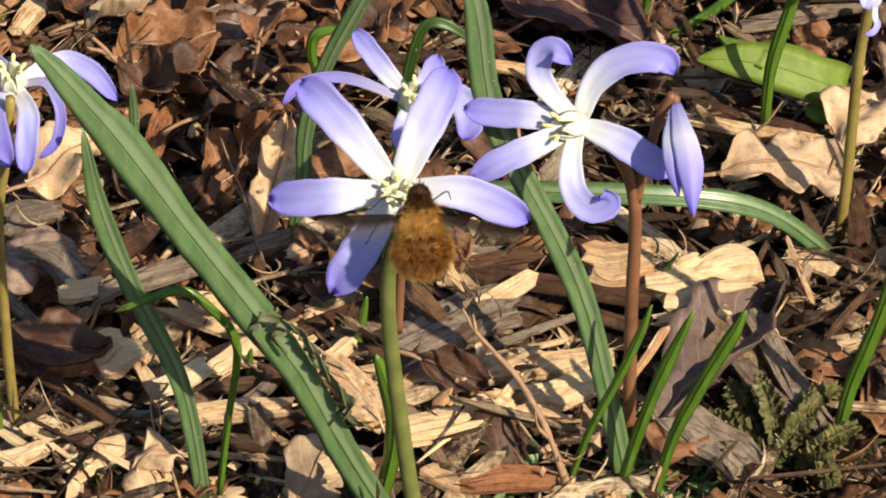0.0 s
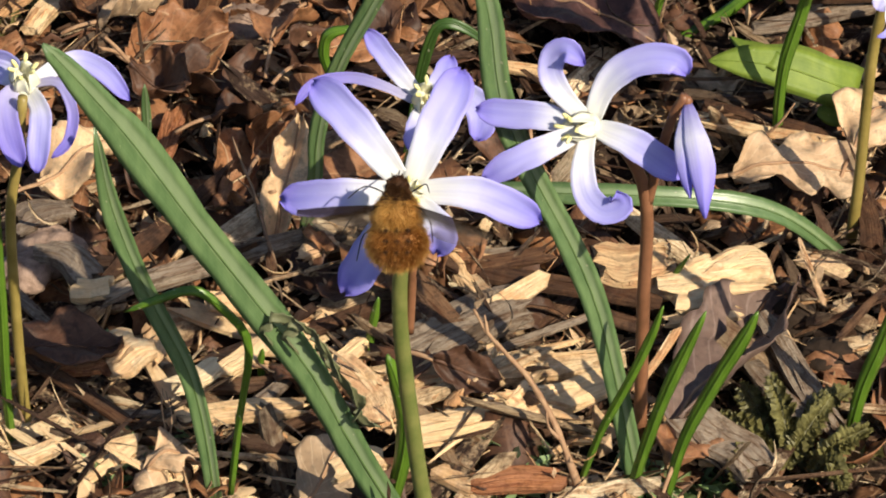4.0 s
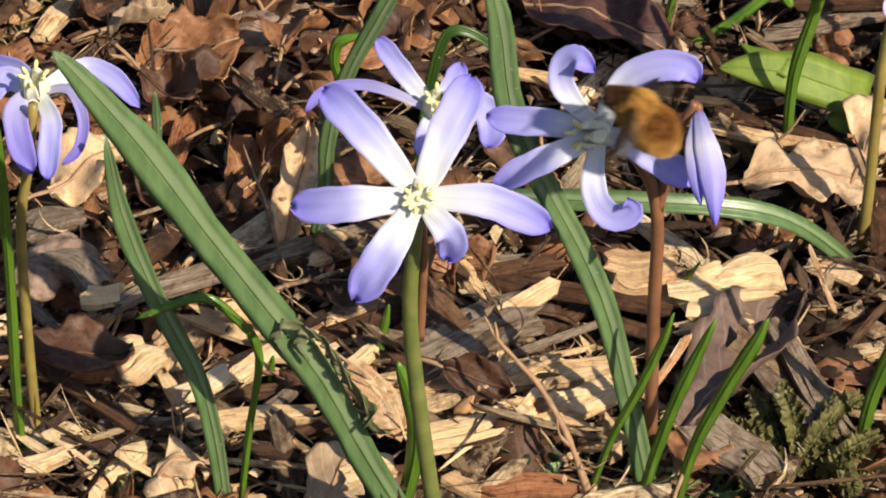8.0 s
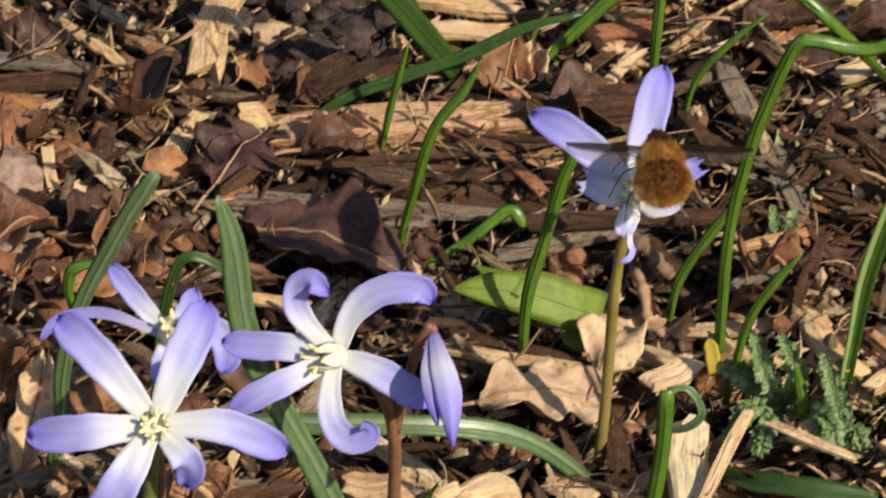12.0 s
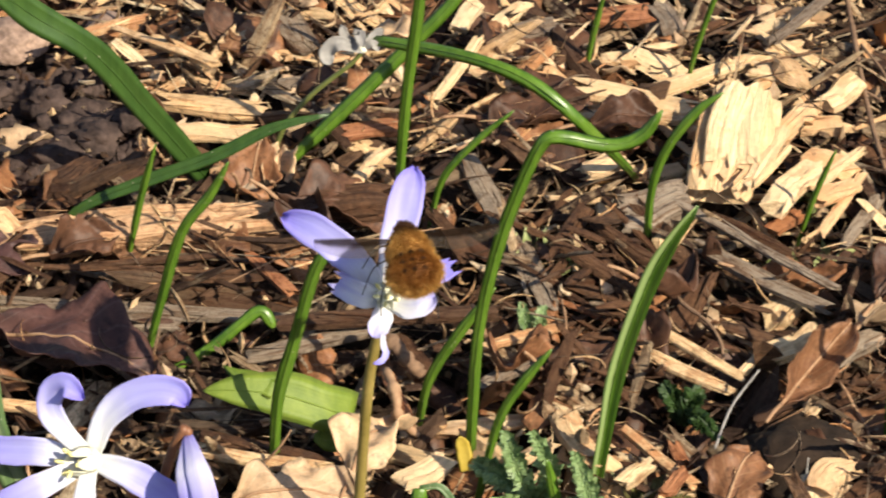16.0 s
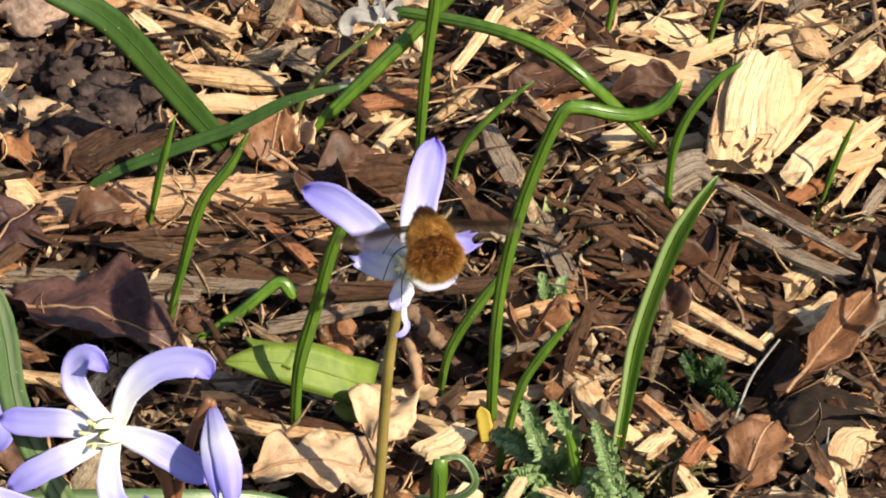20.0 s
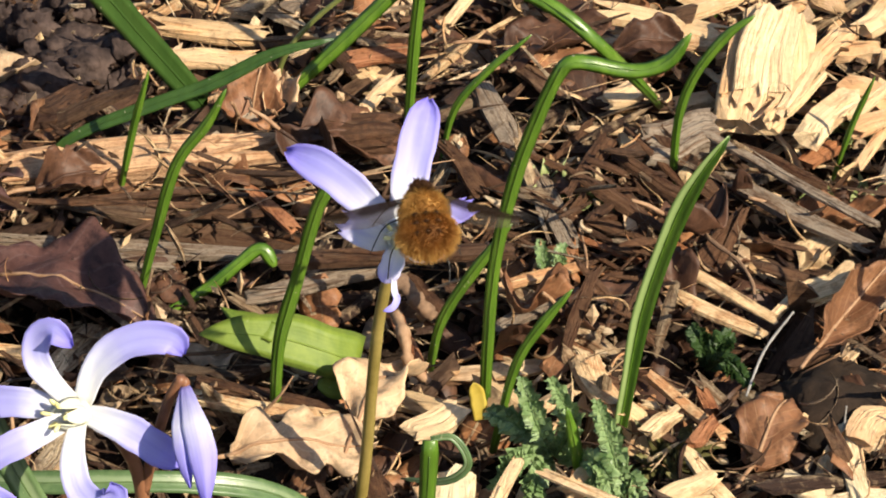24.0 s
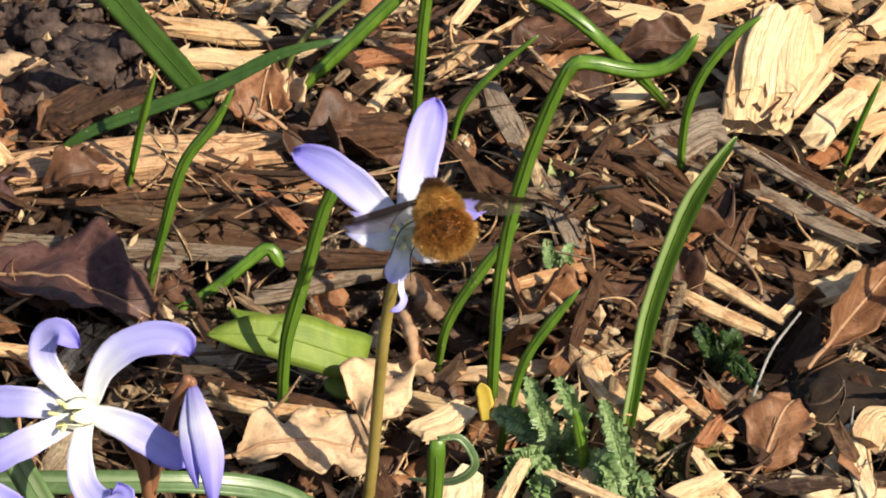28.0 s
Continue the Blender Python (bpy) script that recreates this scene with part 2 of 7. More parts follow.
M_DEAD_PALE = mat_dead("dead_leaf_pale", (0.50, 0.36, 0.225), (0.72, 0.55, 0.36), (0.74, 0.58, 0.40))
M_DEAD_TAN = mat_dead("dead_leaf_tan", (0.15, 0.064, 0.03), (0.40, 0.21, 0.105), (0.42, 0.25, 0.13))
M_DEAD_PURPLE = mat_dead("dead_leaf_purple", (0.045, 0.022, 0.022), (0.125, 0.066, 0.060), (0.17, 0.11, 0.10))
M_DEAD_MAUVE = mat_dead("dead_leaf_mauve", (0.20, 0.135, 0.11), (0.40, 0.29, 0.24), (0.36, 0.26, 0.22))
M_DEAD_DARK = mat_dead("dead_leaf_dark", (0.052, 0.026, 0.017), (0.155, 0.080, 0.048), (0.15, 0.08, 0.05))


def mat_soil():
    k = Nodes("soil", 0.95, 0.15)
    a = k.noise(120, 8)
    b = k.noise(900, 6, rough=0.75)
    c = k.ramp(a, [(0.3, (0.018, 0.011, 0.008)), (0.55, (0.05, 0.031, 0.022)), (0.75, (0.12, 0.08, 0.055))])
    c = k.mix(k.ramp(b, [(0.55, (0, 0, 0)), (0.75, (0.8, 0.8, 0.8))]), c, (0.25, 0.18, 0.12))
    k.color(c)
    k.bump(k.math("ADD", a, k.math("MULTIPLY", b, 0.5)), 1.0, 0.0015)
    return k.m


M_SOIL = mat_soil()
M_MOSS = mat_plain("moss", (0.05, 0.045, 0.014), (0.20, 0.18, 0.065), 0.45, 800, 0.4)
M_WEED = mat_plain("weed_leaf", (0.10, 0.18, 0.055), (0.36, 0.47, 0.22), 0.4, 500, 0.5, 0.45, 0.2)
M_LICHEN = mat_plain("pale_moss", (0.20, 0.25, 0.07), (0.50, 0.54, 0.26), 0.6, 500, 0.4, 0.3, 0.2)
M_WEED_DARK = mat_plain("dark_weed_leaf", (0.014, 0.034, 0.009), (0.048, 0.088, 0.022), 0.5, 500, 0.4, 0.3, 0.1)
M_YELLOW = mat_plain("yellow_leaf", (0.50, 0.36, 0.05), (0.62, 0.48, 0.10), 0.6, 400, 0.3, 0.3, 0.2)
M_WHITE = mat_plain("withered_white", (0.30, 0.28, 0.26), (0.52, 0.49, 0.46), 0.6, 500, 0.3, 0.3, 0.3)
M_TWIG = mat_plain("twig_bark", (0.12, 0.07, 0.045), (0.28, 0.17, 0.10), 0.8, 700, 0.5)
M_TWIG_PALE = mat_plain("twig_pale", (0.26, 0.14, 0.075), (0.42, 0.26, 0.15), 0.7, 700, 0.4)
M_STONE = mat_plain("stone", (0.15, 0.095, 0.07), (0.42, 0.29, 0.22), 0.9, 600, 1.0)
# Dark open soil; the colour also takes in shade over the patch.
M_CLOD = mat_plain("dark_soil", (0.018, 0.011, 0.010), (0.10, 0.066, 0.055), 0.85, 500, 1.0)
# Near-black stone and soil: shade is put into this colour.
M_STONE_SHADED = mat_plain("shaded_stone", (0.012, 0.007, 0.004), (0.038, 0.022, 0.013), 0.9, 400, 0.8)
M_BRICK = mat_plain("orange_shard", (0.55, 0.17, 0.04), (0.68, 0.28, 0.08), 0.8, 400, 0.5)
M_FUR = mat_plain("fur_gold", (0.42, 0.21, 0.045), (0.74, 0.44, 0.13), 0.6, 900, 0.1, 0.3, 0.25)
M_FUR_DARK = mat_plain("fur_brown", (0.19, 0.070, 0.014), (0.42, 0.175, 0.036), 0.6, 900, 0.1, 0.3, 0.2)
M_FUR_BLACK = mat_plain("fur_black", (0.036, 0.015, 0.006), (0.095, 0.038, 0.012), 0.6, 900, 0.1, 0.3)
M_CHITIN = mat_plain("chitin", (0.008, 0.006, 0.005), (0.02, 0.014, 0.01), 0.3, 900, 0.1, 0.5)


def mat_wing():
    k = Nodes("wing", 0.5, 0.08)
    u, v = k.uv()
    n = k.noise(400, 3)
    front = k.math("ADD", u, k.math("MULTIPLY", k.math("SUBTRACT", n, 0.5), 0.25))
    c = k.ramp(front, [(0.35, (0.016, 0.009, 0.005)), (0.65, (0.10, 0.075, 0.055))])
    k.color(c)
    alpha = k.ramp(front, [(0.32, (0.74, 0.74, 0.74)), (0.62, (0.20, 0.20, 0.20))])
    k.link(alpha, k.b.inputs["Alpha"])
    return k.m


M_WING = mat_wing()

# ---- mesh helpers (all lengths in centimetres) ----
VIEW = Vector((0, -math.cos(radians(40)), math.sin(radians(40))))


def mesh_of(name, verts, faces, material, uvs=None, smooth=True):
    me = bpy.data.meshes.new(name)
    me.from_pydata([tuple(c * CM for c in v) for v in verts], [], faces)
    if uvs is not None:
        layer = me.uv_layers.new(name="UVMap")
        flat = np.array(uvs, dtype=np.float32)[np.array([l.vertex_index for l in me.loops])]
        layer.data.foreach_set("uv", flat.ravel())
    if smooth:
        me.polygons.foreach_set("use_smooth", [True] * len(me.polygons))
    me.materials.append(material)
    me.update()
    return me


def part(name, me, parent, label="", at=None):
    ob = new(name, me)
    ob.parent = parent
    if at is not None:
        ob.location = Vector(at) * CM
    if label:
        tagged(ob, label)
    return ob


def thing(name, me, at, label, category, group="", kind=""):
    ob = new(name, me)
    ob.location = Vector(at) * CM
    return tagged(ob, label, category, group, kind)


def spline(pts, n):
    """n + 1 points along a smooth curve through pts, with their directions."""
    p = [Vector(q) for q in pts]
    p = [2 * p[0] - p[1]] + p + [2 * p[-1] - p[-2]]
    out = []
    m = len(p) - 3
    for i in range(n + 1):
        s = min(i / n * m, m - 1e-6)
        j, u = int(s), s - int(s)
        a, b, c, d = p[j:j + 4]
        out.append(0.5 * (2 * b + (c - a) * u + (2 * a - 5 * b + 4 * c - d) * u * u + (3 * b - a - 3 * c + d) * u ** 3))
    dirs = [(out[min(i + 1, n)] - out[max(i - 1, 0)]).normalized() for i in range(n + 1)]
    return out, dirs


def tube(pts, r0, r1, n=14, sides=8, wobble=0.0, seed=0):
    c, t = spline(pts, n)
    rnd = random.Random(seed)
    verts, faces, uvs = [], [], []
    ref = Vector((0.3, -0.8, 0.5))
    for i, (p, d) in enumerate(zip(c, t)):
        a = d.cross(ref).normalized()
        b = d.cross(a)
        r = (r0 + (r1 - r0) * i / n) * (1 + wobble * (rnd.random() - 0.5))
        for k in range(sides):
            w = 2 * math.pi * k / sides
            verts.append(p + (a * math.cos(w) + b * math.sin(w)) * r)
            uvs.append((k / sides, i / n))
    for i in range(n):
        for k in range(sides):
            k2 = (k + 1) % sides
            faces.append((i * sides + k, i * sides + k2, (i + 1) * sides + k2, (i + 1) * sides + k))
    faces += [tuple(range(sides))[::-1], tuple(n * sides + k for k in range(sides))]
    return verts, faces, uvs


def ribbon(pts, width, facing=VIEW, n=22, thick=0.05, fold=0.25, tip=0.15, base=0.7, sharp=0.25, twist=0.0, ragged=0.0, seed=0, point=0.6):
    """A leaf blade with a channelled, closed cross-section round a smooth centre line."""
    c, t = spline(pts, n)
    rnd = random.Random(seed)
    prof = [(-1, 0.0), (-0.55, -0.6), (0, -1.0), (0.55, -0.6), (1, 0.0)]
    verts, faces, uvs = [], [], []
    per = 2 * len(prof) - 2
    for i, (p, d) in enumerate(zip(c, t)):
        s = i / n
        w = width * 0.5 * min(base + (1 - base) * min(s / 0.35, 1), tip + (1 - tip) * min((1 - s) / sharp, 1) ** point)
        side = d.cross(Vector(facing))
        side = side.normalized() if side.length > 1e-4 else Vector((1, 0, 0))
        up = side.cross(d).normalized()
        if twist:
            q = Matrix.Rotation(twist * s, 3, d)
            side, up = q @ side, q @ up
        w *= 1 + 0.05 * math.sin(8 * s + 9 * pts[-1][0]) + 0.035 * math.sin(21 * s + 5 * pts[-1][1])
        l, r = 1 + ragged * (rnd.random() - 0.7), 1 + ragged * (rnd.random() - 0.7)
        for a, b in prof:
            verts.append(p + side * (a * w * (l if a < 0 else r)) + up * (b * w * fold))
            uvs.append((0.5 + a / 2, s))
        for a, b in prof[-2:0:-1]:
            verts.append(p + side * (a * w * (l if a < 0 else r) * 0.97) + up * (b * w * fold - thick * (1 - 0.6 * abs(a))))
            uvs.append((0.5 + a / 2, s))
    for i in range(n):
        for k in range(per):
            k2 = (k + 1) % per
            faces.append((i * per + k, i * per + k2, (i + 1) * per + k2, (i + 1) * per + k))
    faces += [tuple(range(per))[::-1], tuple(n * per + k for k in range(per))]
    return verts, faces, uvs


def leaf(name, pts, width, material, label, group, category="leaf", **opts):
    """A leaf blade, with its midrib as a part in the channel."""
    base = Vector(pts[0])
    local = [Vector(p) - base for p in pts]
    if material == M_BLADE:
        opts = {"fold": -0.42, "thick": width * 0.20, **opts}
    if material == M_RIBBED:
        opts = {"fold": 0.62, **opts}
    v, f, uv = ribbon(local, width, **opts)
    ob = thing(name, mesh_of(name, v, f, material, uv), base, label, category, group)
    if material in (M_STRAP, M_DULL, M_BROAD, M_BLADE, M_RIBBED):
        n = opts.get("n", 22)
        row = len(v) // (n + 1)
        rib = [v[i * row + 2].lerp(v[i * row + row - 2 if row > 8 else i * row + 2], 0.0) for i in range(0, n, 3)]
        up = Vector(opts.get("facing", VIEW)) * 0.003
        q, g, w = tube([p + up for p in rib], 0.012 + width * 0.01, 0.006, 18, 6)
        part("midrib", mesh_of("midrib", q, g, M_BLADE if material in (M_BLADE, M_RIBBED) else M_RIB if material == M_STRAP else material, w), ob)
    return ob


def splinter(length, width, height, seed, rough=0.35, n=6, m=8):
    """A torn piece of wood: long, with an uneven section, slanting ends and a fibrous outline."""
    rnd = random.Random(seed)
    ring = []
    for k in range(m):
        w = 2 * math.pi * (k + 0.5) / m
        cx, cy = math.cos(w), math.sin(w)
        q = max(abs(cx), abs(cy)) ** 0.75
        ring.append((cx / q * (1 + rough * (rnd.random() - 0.5)), cy / q * (1 + rough * (rnd.random() - 0.5))))
    ends = [[(rnd.random() - 0.5) * rough * 0.7 for _ in range(m)] for _ in range(2)]
    bend = (rnd.random() - 0.5) * 0.25 * height
    skew = (rnd.random() - 0.5) * 0.4
    verts, faces, uvs = [], [], []
    for i in range(n + 1):
        s = i / n
        taper = 1 - rough * (abs(2 * s - 1) ** 2) * (0.3 + 0.7 * rnd.random())
        dy = (rnd.random() - 0.5) * 0.16 * width * rough * 2
        for k, (a, b) in enumerate(ring):
            e = ends[0][k] * (1 - s) ** 3 + ends[1][k] * s ** 3
            x = (s - 0.5 + e + 0.12 * skew * a) * length
            j = 1 + 0.16 * rough * 3 * (rnd.random() - 0.5)
            verts.append(Vector((x, a * width * 0.5 * taper * j + dy, b * height * 0.5 * taper * j + bend * (1 - (2 * s - 1) ** 2))))
            uvs.append((s * length + seed % 7, k / m * (width + height) * 1.2 + seed % 5))
    for i in range(n):
        for k in range(m):
            k2 = (k + 1) % m
            faces.append((i * m + k, (i + 1) * m + k, (i + 1) * m + k2, i * m + k2))
    faces += [tuple(range(m)), tuple(n * m + k for k in range(m))[::-1]]
    return verts, faces, uvs


def torn(length, width, height, seed, rough):
    """A larger split piece: ridged along the grain, with fibres of unequal length at both ends."""
    rnd = random.Random(seed)
    m = 14 if width < 0.5 else 22
    n = 8
    ring = []
    for k in range(m):
        w = 2 * math.pi * (k + 0.5) / m
        cx, cy = math.cos(w), math.sin(w)
        q = max(abs(cx), abs(cy)) ** 0.8
        r = 1 + (0.15 if k % 2 else -0.08) * rnd.random() * (0.5 + rough)
        ring.append((cx / q * (1 + 0.10 * (rnd.random() - 0.5)), cy / q * r))
    ends = [[(rnd.random() - 0.4) * min(0.12 + 0.45 * rough, 0.9 * width / length + 0.06) for _ in range(m)] for _ in range(2)]
    phase = [rnd.random() * 6.3 for _ in range(3)]
    verts, faces, uvs = [], [], []
    for i in range(n + 1):
        s = i / n
        e = abs(2 * s - 1)
        wid = 1 + 0.16 * rough * math.sin(5 * s + phase[0]) - 0.20 * rough * e ** 3
        hei = 1 + 0.16 * math.sin(7 * s + phase[1]) - 0.30 * rough * e ** 3
        dy = 0.28 * rough * width * math.sin(4 * s + phase[2])
        for k, (a, b) in enumerate(ring):
            j = 1 + 0.12 * (rnd.random() - 0.5)
            x = (s - 0.5 - ends[0][k] * (1 - s) ** 4 + ends[1][k] * s ** 4) * length
            verts.append(Vector((x, a * width * 0.5 * wid + dy, b * height * 0.5 * hei * j)))
            uvs.append((s * length + seed % 7, k / m * (width + height) * 2.0 + seed % 5))
    for i in range(n):
        for k in range(m):
            k2 = (k + 1) % m
            faces.append((i * m + k, (i + 1) * m + k, (i + 1) * m + k2, i * m + k2))
    faces += [tuple(range(m)), tuple(n * m + k for k in range(m))[::-1]]
    return verts, faces, uvs


def turn(rx, ry, rz):
    return Euler([radians(a) for a in (rx, ry, rz)]).to_matrix()


def chip(name, at, length, width, height, rz, material, label, tilt=0.0, roll=0.0, seed=0, rough=0.35, category="wood chip", group="wood mulch", m=8, n=6):
    """A piece of wood; on larger ones torn slivers stand proud of the top and are parts of their own."""
    v, f, uv = torn(length, width, height, seed, rough)
    q = turn(roll, -tilt, rz)
    ob = thing(name, mesh_of(name, [q @ p for p in v], f, material, uv, smooth=False), at, label, category, group)
    rnd = random.Random(seed + 5)
    if length > 0.9:
        for k in range(16 if rough > 0.7 and width > 0.4 else 3 if length < 2 else 6):
            l = length * rnd.uniform(0.25, 0.6)
            w = width * rnd.uniform(0.10, 0.24)
            v, f, uv = splinter(l, w, w * 0.6, seed * 7 + k, 0.6, 4, 6)
            o = Vector((rnd.uniform(-0.4, 0.4) * (length - l * 0.8), rnd.uniform(-0.40, 0.40) * width, height * rnd.uniform(0.36, 0.46)))
            t = turn(rnd.uniform(-20, 20), rnd.uniform(-5, 5), rnd.uniform(-50, 50) if rough > 0.7 and width > 0.4 else rnd.uniform(-7, 7))
            part("sliver", mesh_of("sliver", [q @ (t @ p + o) for p in v], f, material, uv, smooth=False), ob)
    return ob


def dead_leaf(at, length, width, rz, material, label, lobes=0, curl=0.6, wave=0.3, tilt=0.0, roll=0.0, seed=0, depth=0.35, n=30, m=16, fold=0.0):
    """A dry leaf: an outline with lobes or a smooth edge, curled sides, waves and a raised midrib."""
    rnd = random.Random(seed)
    ph = [rnd.random() * 6.3 for _ in range(6)]
    q = turn(roll, -tilt, rz)
    verts, uvs = [], []
    for i in range(n + 1):
        s = i / n
        w = math.sin(math.pi * min(max(s, 0.03), 0.97)) ** 0.65
        if lobes:
            w *= 1 - depth * (0.5 + 0.5 * math.cos(2 * math.pi * lobes * s + ph[5] * 0.3)) ** 1.3
        for j in range(m + 1):
            u = 2 * j / m - 1
            edge = w * (1 + 0.10 * math.sin(17 * s + ph[0] + (3 if u > 0 else 0)) + 0.05 * math.sin(41 * s + ph[4]))
            y = u * width * 0.5 * edge
            x = (s - 0.5) * length + 0.12 * length * abs(u) * (0.4 if lobes else 0.15)
            a = abs(u)
            z = curl * width * 0.5 * edge * a ** 2 * (0.6 + 0.4 * math.sin(3 * s + ph[1]))
            z += wave * (math.sin(5 * s + ph[2]) * 0.5 + 0.35 * math.sin(9 * s + 4 * u + ph[3]) * a)
            z += fold * width * 0.5 * abs(u) * edge
            r = Vector((x, y, seed * 1.7))
            z += 0.16 * noise.noise(r * 1.5) + 0.09 * noise.noise(r * 3.6) + 0.04 * abs(noise.noise(r * 7.0))
            z += 0.4 * curl * length * (s - 0.5) ** 2
            verts.append(q @ Vector((x, y, z)))
            uvs.append((0.5 + u / 2, s))
    low = min(v.z for v in verts)
    top = len(verts)
    verts = [v - Vector((0, 0, low)) for v in verts]
    verts += [v - Vector((0, 0, 0.022)) for v in verts]
    uvs += uvs
    w1 = m + 1
    faces = []
    for i in range(n):
        for j in range(m):
            a, b, c, d = i * w1 + j, i * w1 + j + 1, (i + 1) * w1 + j + 1, (i + 1) * w1 + j
            faces += [(a, b, c, d), (top + d, top + c, top + b, top + a)]
    rim = [j for j in range(m)] + [i * w1 + m for i in range(n)] + [n * w1 + j for j in range(m, 0, -1)] + [i * w1 for i in range(n, 0, -1)]
    for a, b in zip(rim, rim[1:] + rim[:1]):
        faces.append((b, a, top + a, top + b))
    ob = thing("dead_leaf", mesh_of("dead_leaf", verts, faces, material, uvs), at, label, "dead leaf", "fallen leaves")
    mid = [verts[i * w1 + m // 2] + Vector((0, 0, 0.005)) for i in range(0, n + 1, 3)]
    v, f, uv = tube(mid, 0.03, 0.012, 16, 6)
    part("midrib", mesh_of("midrib", v, f, material if material == M_DEAD_DARK else M_TWIG_PALE, uv), ob)
    end = mid[0]
    out = (mid[0] - mid[1]).normalized()
    v, f, uv = tube([end, end + out * 0.25 + Vector((0, 0, 0.03)), end + out * 0.5], 0.03, 0.025, 6, 6)
    part("leaf_stalk", mesh_of("leaf_stalk", v, f, M_TWIG_PALE, uv), ob)
    return ob


def twig(name, pts, r0, r1, material, label, side=(), group="twigs"):
    base = Vector(pts[0])
    r0, r1 = r0 * 0.55, r1 * 0.55
    v, f, uv = tube([Vector(p) - base for p in pts], r0, r1, 26, 7, 0.5, len(pts))
    ob = thing(name, mesh_of(name, v, f, material, uv), base, label, "twig", group)
    for q in side:
        v, f, uv = tube([Vector(p) - base for p in q], r0 * 0.6, r1 * 0.6, 8, 6, 0.3, 3)
        part("side_shoot", mesh_of("side_shoot", v, f, material, uv), ob)
    return ob


def pebble(name, at, r, material, label, seed):
    me = bpy.data.meshes.new(name)
    bm = bmesh.new()
    bmesh.ops.create_icosphere(bm, subdivisions=3 if r < 0.4 else 4, radius=1.0)
    for v in bm.verts:
        d = 1 + (0.65 if material == M_CLOD else 0.28) * noise.noise(v.co * 1.3 + Vector((seed, 0, 0))) + (0.42 if material == M_CLOD else 0.10) * noise.noise(v.co * 4 + Vector((0, seed, 0))) + 0.09 * noise.noise(v.co * 9) + 0.06 * noise.noise(v.co * 21)
        v.co = Vector((v.co.x, v.co.y * 0.9, v.co.z * 0.6)) * d * r * CM
    bm.to_mesh(me)
    bm.free()
    me.polygons.foreach_set("use_smooth", [True] * len(me.polygons))
    me.materials.append(material)
    return thing(name, me, at, label, name.replace("_", " "), "stones and clods")


def shred(parent, pts, width, seed):
    """A torn, browned strip hanging from the edge of a leaf."""
    v, f, uv = ribbon(pts, width, n=10, thick=0.02, ragged=0.9, seed=seed, twist=1.6, tip=0.3)
    return part("torn_strip", mesh_of("torn_strip", v, f, M_TORN, uv), parent, "browned torn strip")


# ---- ground ----
def lie(x, y):
    """The soil's height at a place, in centimetres."""
    p = Vector((x * 0.35, y * 0.35, 0.3))
    return 0.55 * noise.noise(p) + 0.34 * noise.noise(p * 2.7) + 0.16 * noise.noise(p * 8.0) - 0.42


def build_ground():
    near = list(np.arange(-16, 20.01, 0.16))
    far = [2.0 ** k for k in range(0, 14)]
    xs = [-16 - d for d in reversed(far)] + near + [20 + d for d in far]
    ys = xs
    verts, faces = [], []
    for y in ys:
        for x in xs:
            close = abs(x) < 30 and abs(y) < 30
            verts.append((x, y, lie(x, y) if close else -0.35))
    w = len(xs)
    for j in range(len(ys) - 1):
        for i in range(w - 1):
            faces.append((j * w + i, j * w + i + 1, (j + 1) * w + i + 1, (j + 1) * w + i))
    thing("ground", mesh_of("ground", verts, faces, M_SOIL), (0, 0, 0), "dark crumbly garden soil under wood mulch", "ground", "", "structure")


build_ground()


BARE = (-1.10, 7.05, 1.5, 1.9)


def bare(x, y):
    """True inside a patch where the dark soil lies open."""
    return ((x - BARE[0]) / BARE[2]) ** 2 + ((y - BARE[1]) / BARE[3]) ** 2 < 1


def scatter(name, count, material, label, seed, sizes, slim, box, lift, tilt, m=6, n=3, rough=0.5):
    """A joined layer of small torn wood pieces."""
    rnd = random.Random(seed)
    verts, faces, uvs = [], [], []
    shapes = [splinter(1, 1, 1, seed * 31 + k, rough, n, m) for k in range(24)]
    for _ in range(count):
        v, f, uv = shapes[rnd.randrange(24)]
        length = sizes[0] * (sizes[1] / sizes[0]) ** (rnd.random() ** 1.4)
        width = length * rnd.uniform(*slim)
        height = width * (0.25 + 0.5 * rnd.random())
        x, y = rnd.uniform(box[0], box[1]), rnd.uniform(box[2], box[3])
        if bare(x, y) and length > 0.2:
            continue
        q = turn(rnd.uniform(-35, 35), rnd.gauss(0, tilt), rnd.uniform(-70, 70))
        o = Vector((x, y, lie(x, y) + lift * rnd.random() + height * 0.3))
        k = len(verts)
        verts += [o + q @ Vector((p.x * length, p.y * width, p.z * height)) for p in v]
        uvs += [(a * length + x, b * (width + height) + y) for a, b in uv]
        faces += [tuple(i + k for i in g) for g in f]
    return thing(name, mesh_of(name, verts, faces, material, uvs, smooth=False), (0, 0, 0), label, "mulch", "", "stuff")


BOX = (-13, 17, -12, 16)
scatter("mulch_bed", 2100, M_MIXED, "brown and tan shredded wood mulch covering the soil", 11, (0.5, 2.2), (0.07, 0.26), BOX, 0.7, 27)
scatter("straw_fibres", 2200, M_TAN, "pale torn wood fibres strewn over the mulch", 23, (0.2, 1.0), (0.02, 0.06), BOX, 0.9, 25, 5, 3)
scatter("mulch_fibres", 4200, M_MIXED, "thin torn wood fibres strewn over the mulch", 13, (0.35, 1.7), (0.02, 0.07), BOX, 0.9, 24, 5, 3)
scatter("mulch_crumbs", 15000, M_MIXED, "fine brown crumbs and splinters of wood mulch", 12, (0.05, 0.36), (0.25, 0.7), BOX, 0.6, 30, 5, 2)

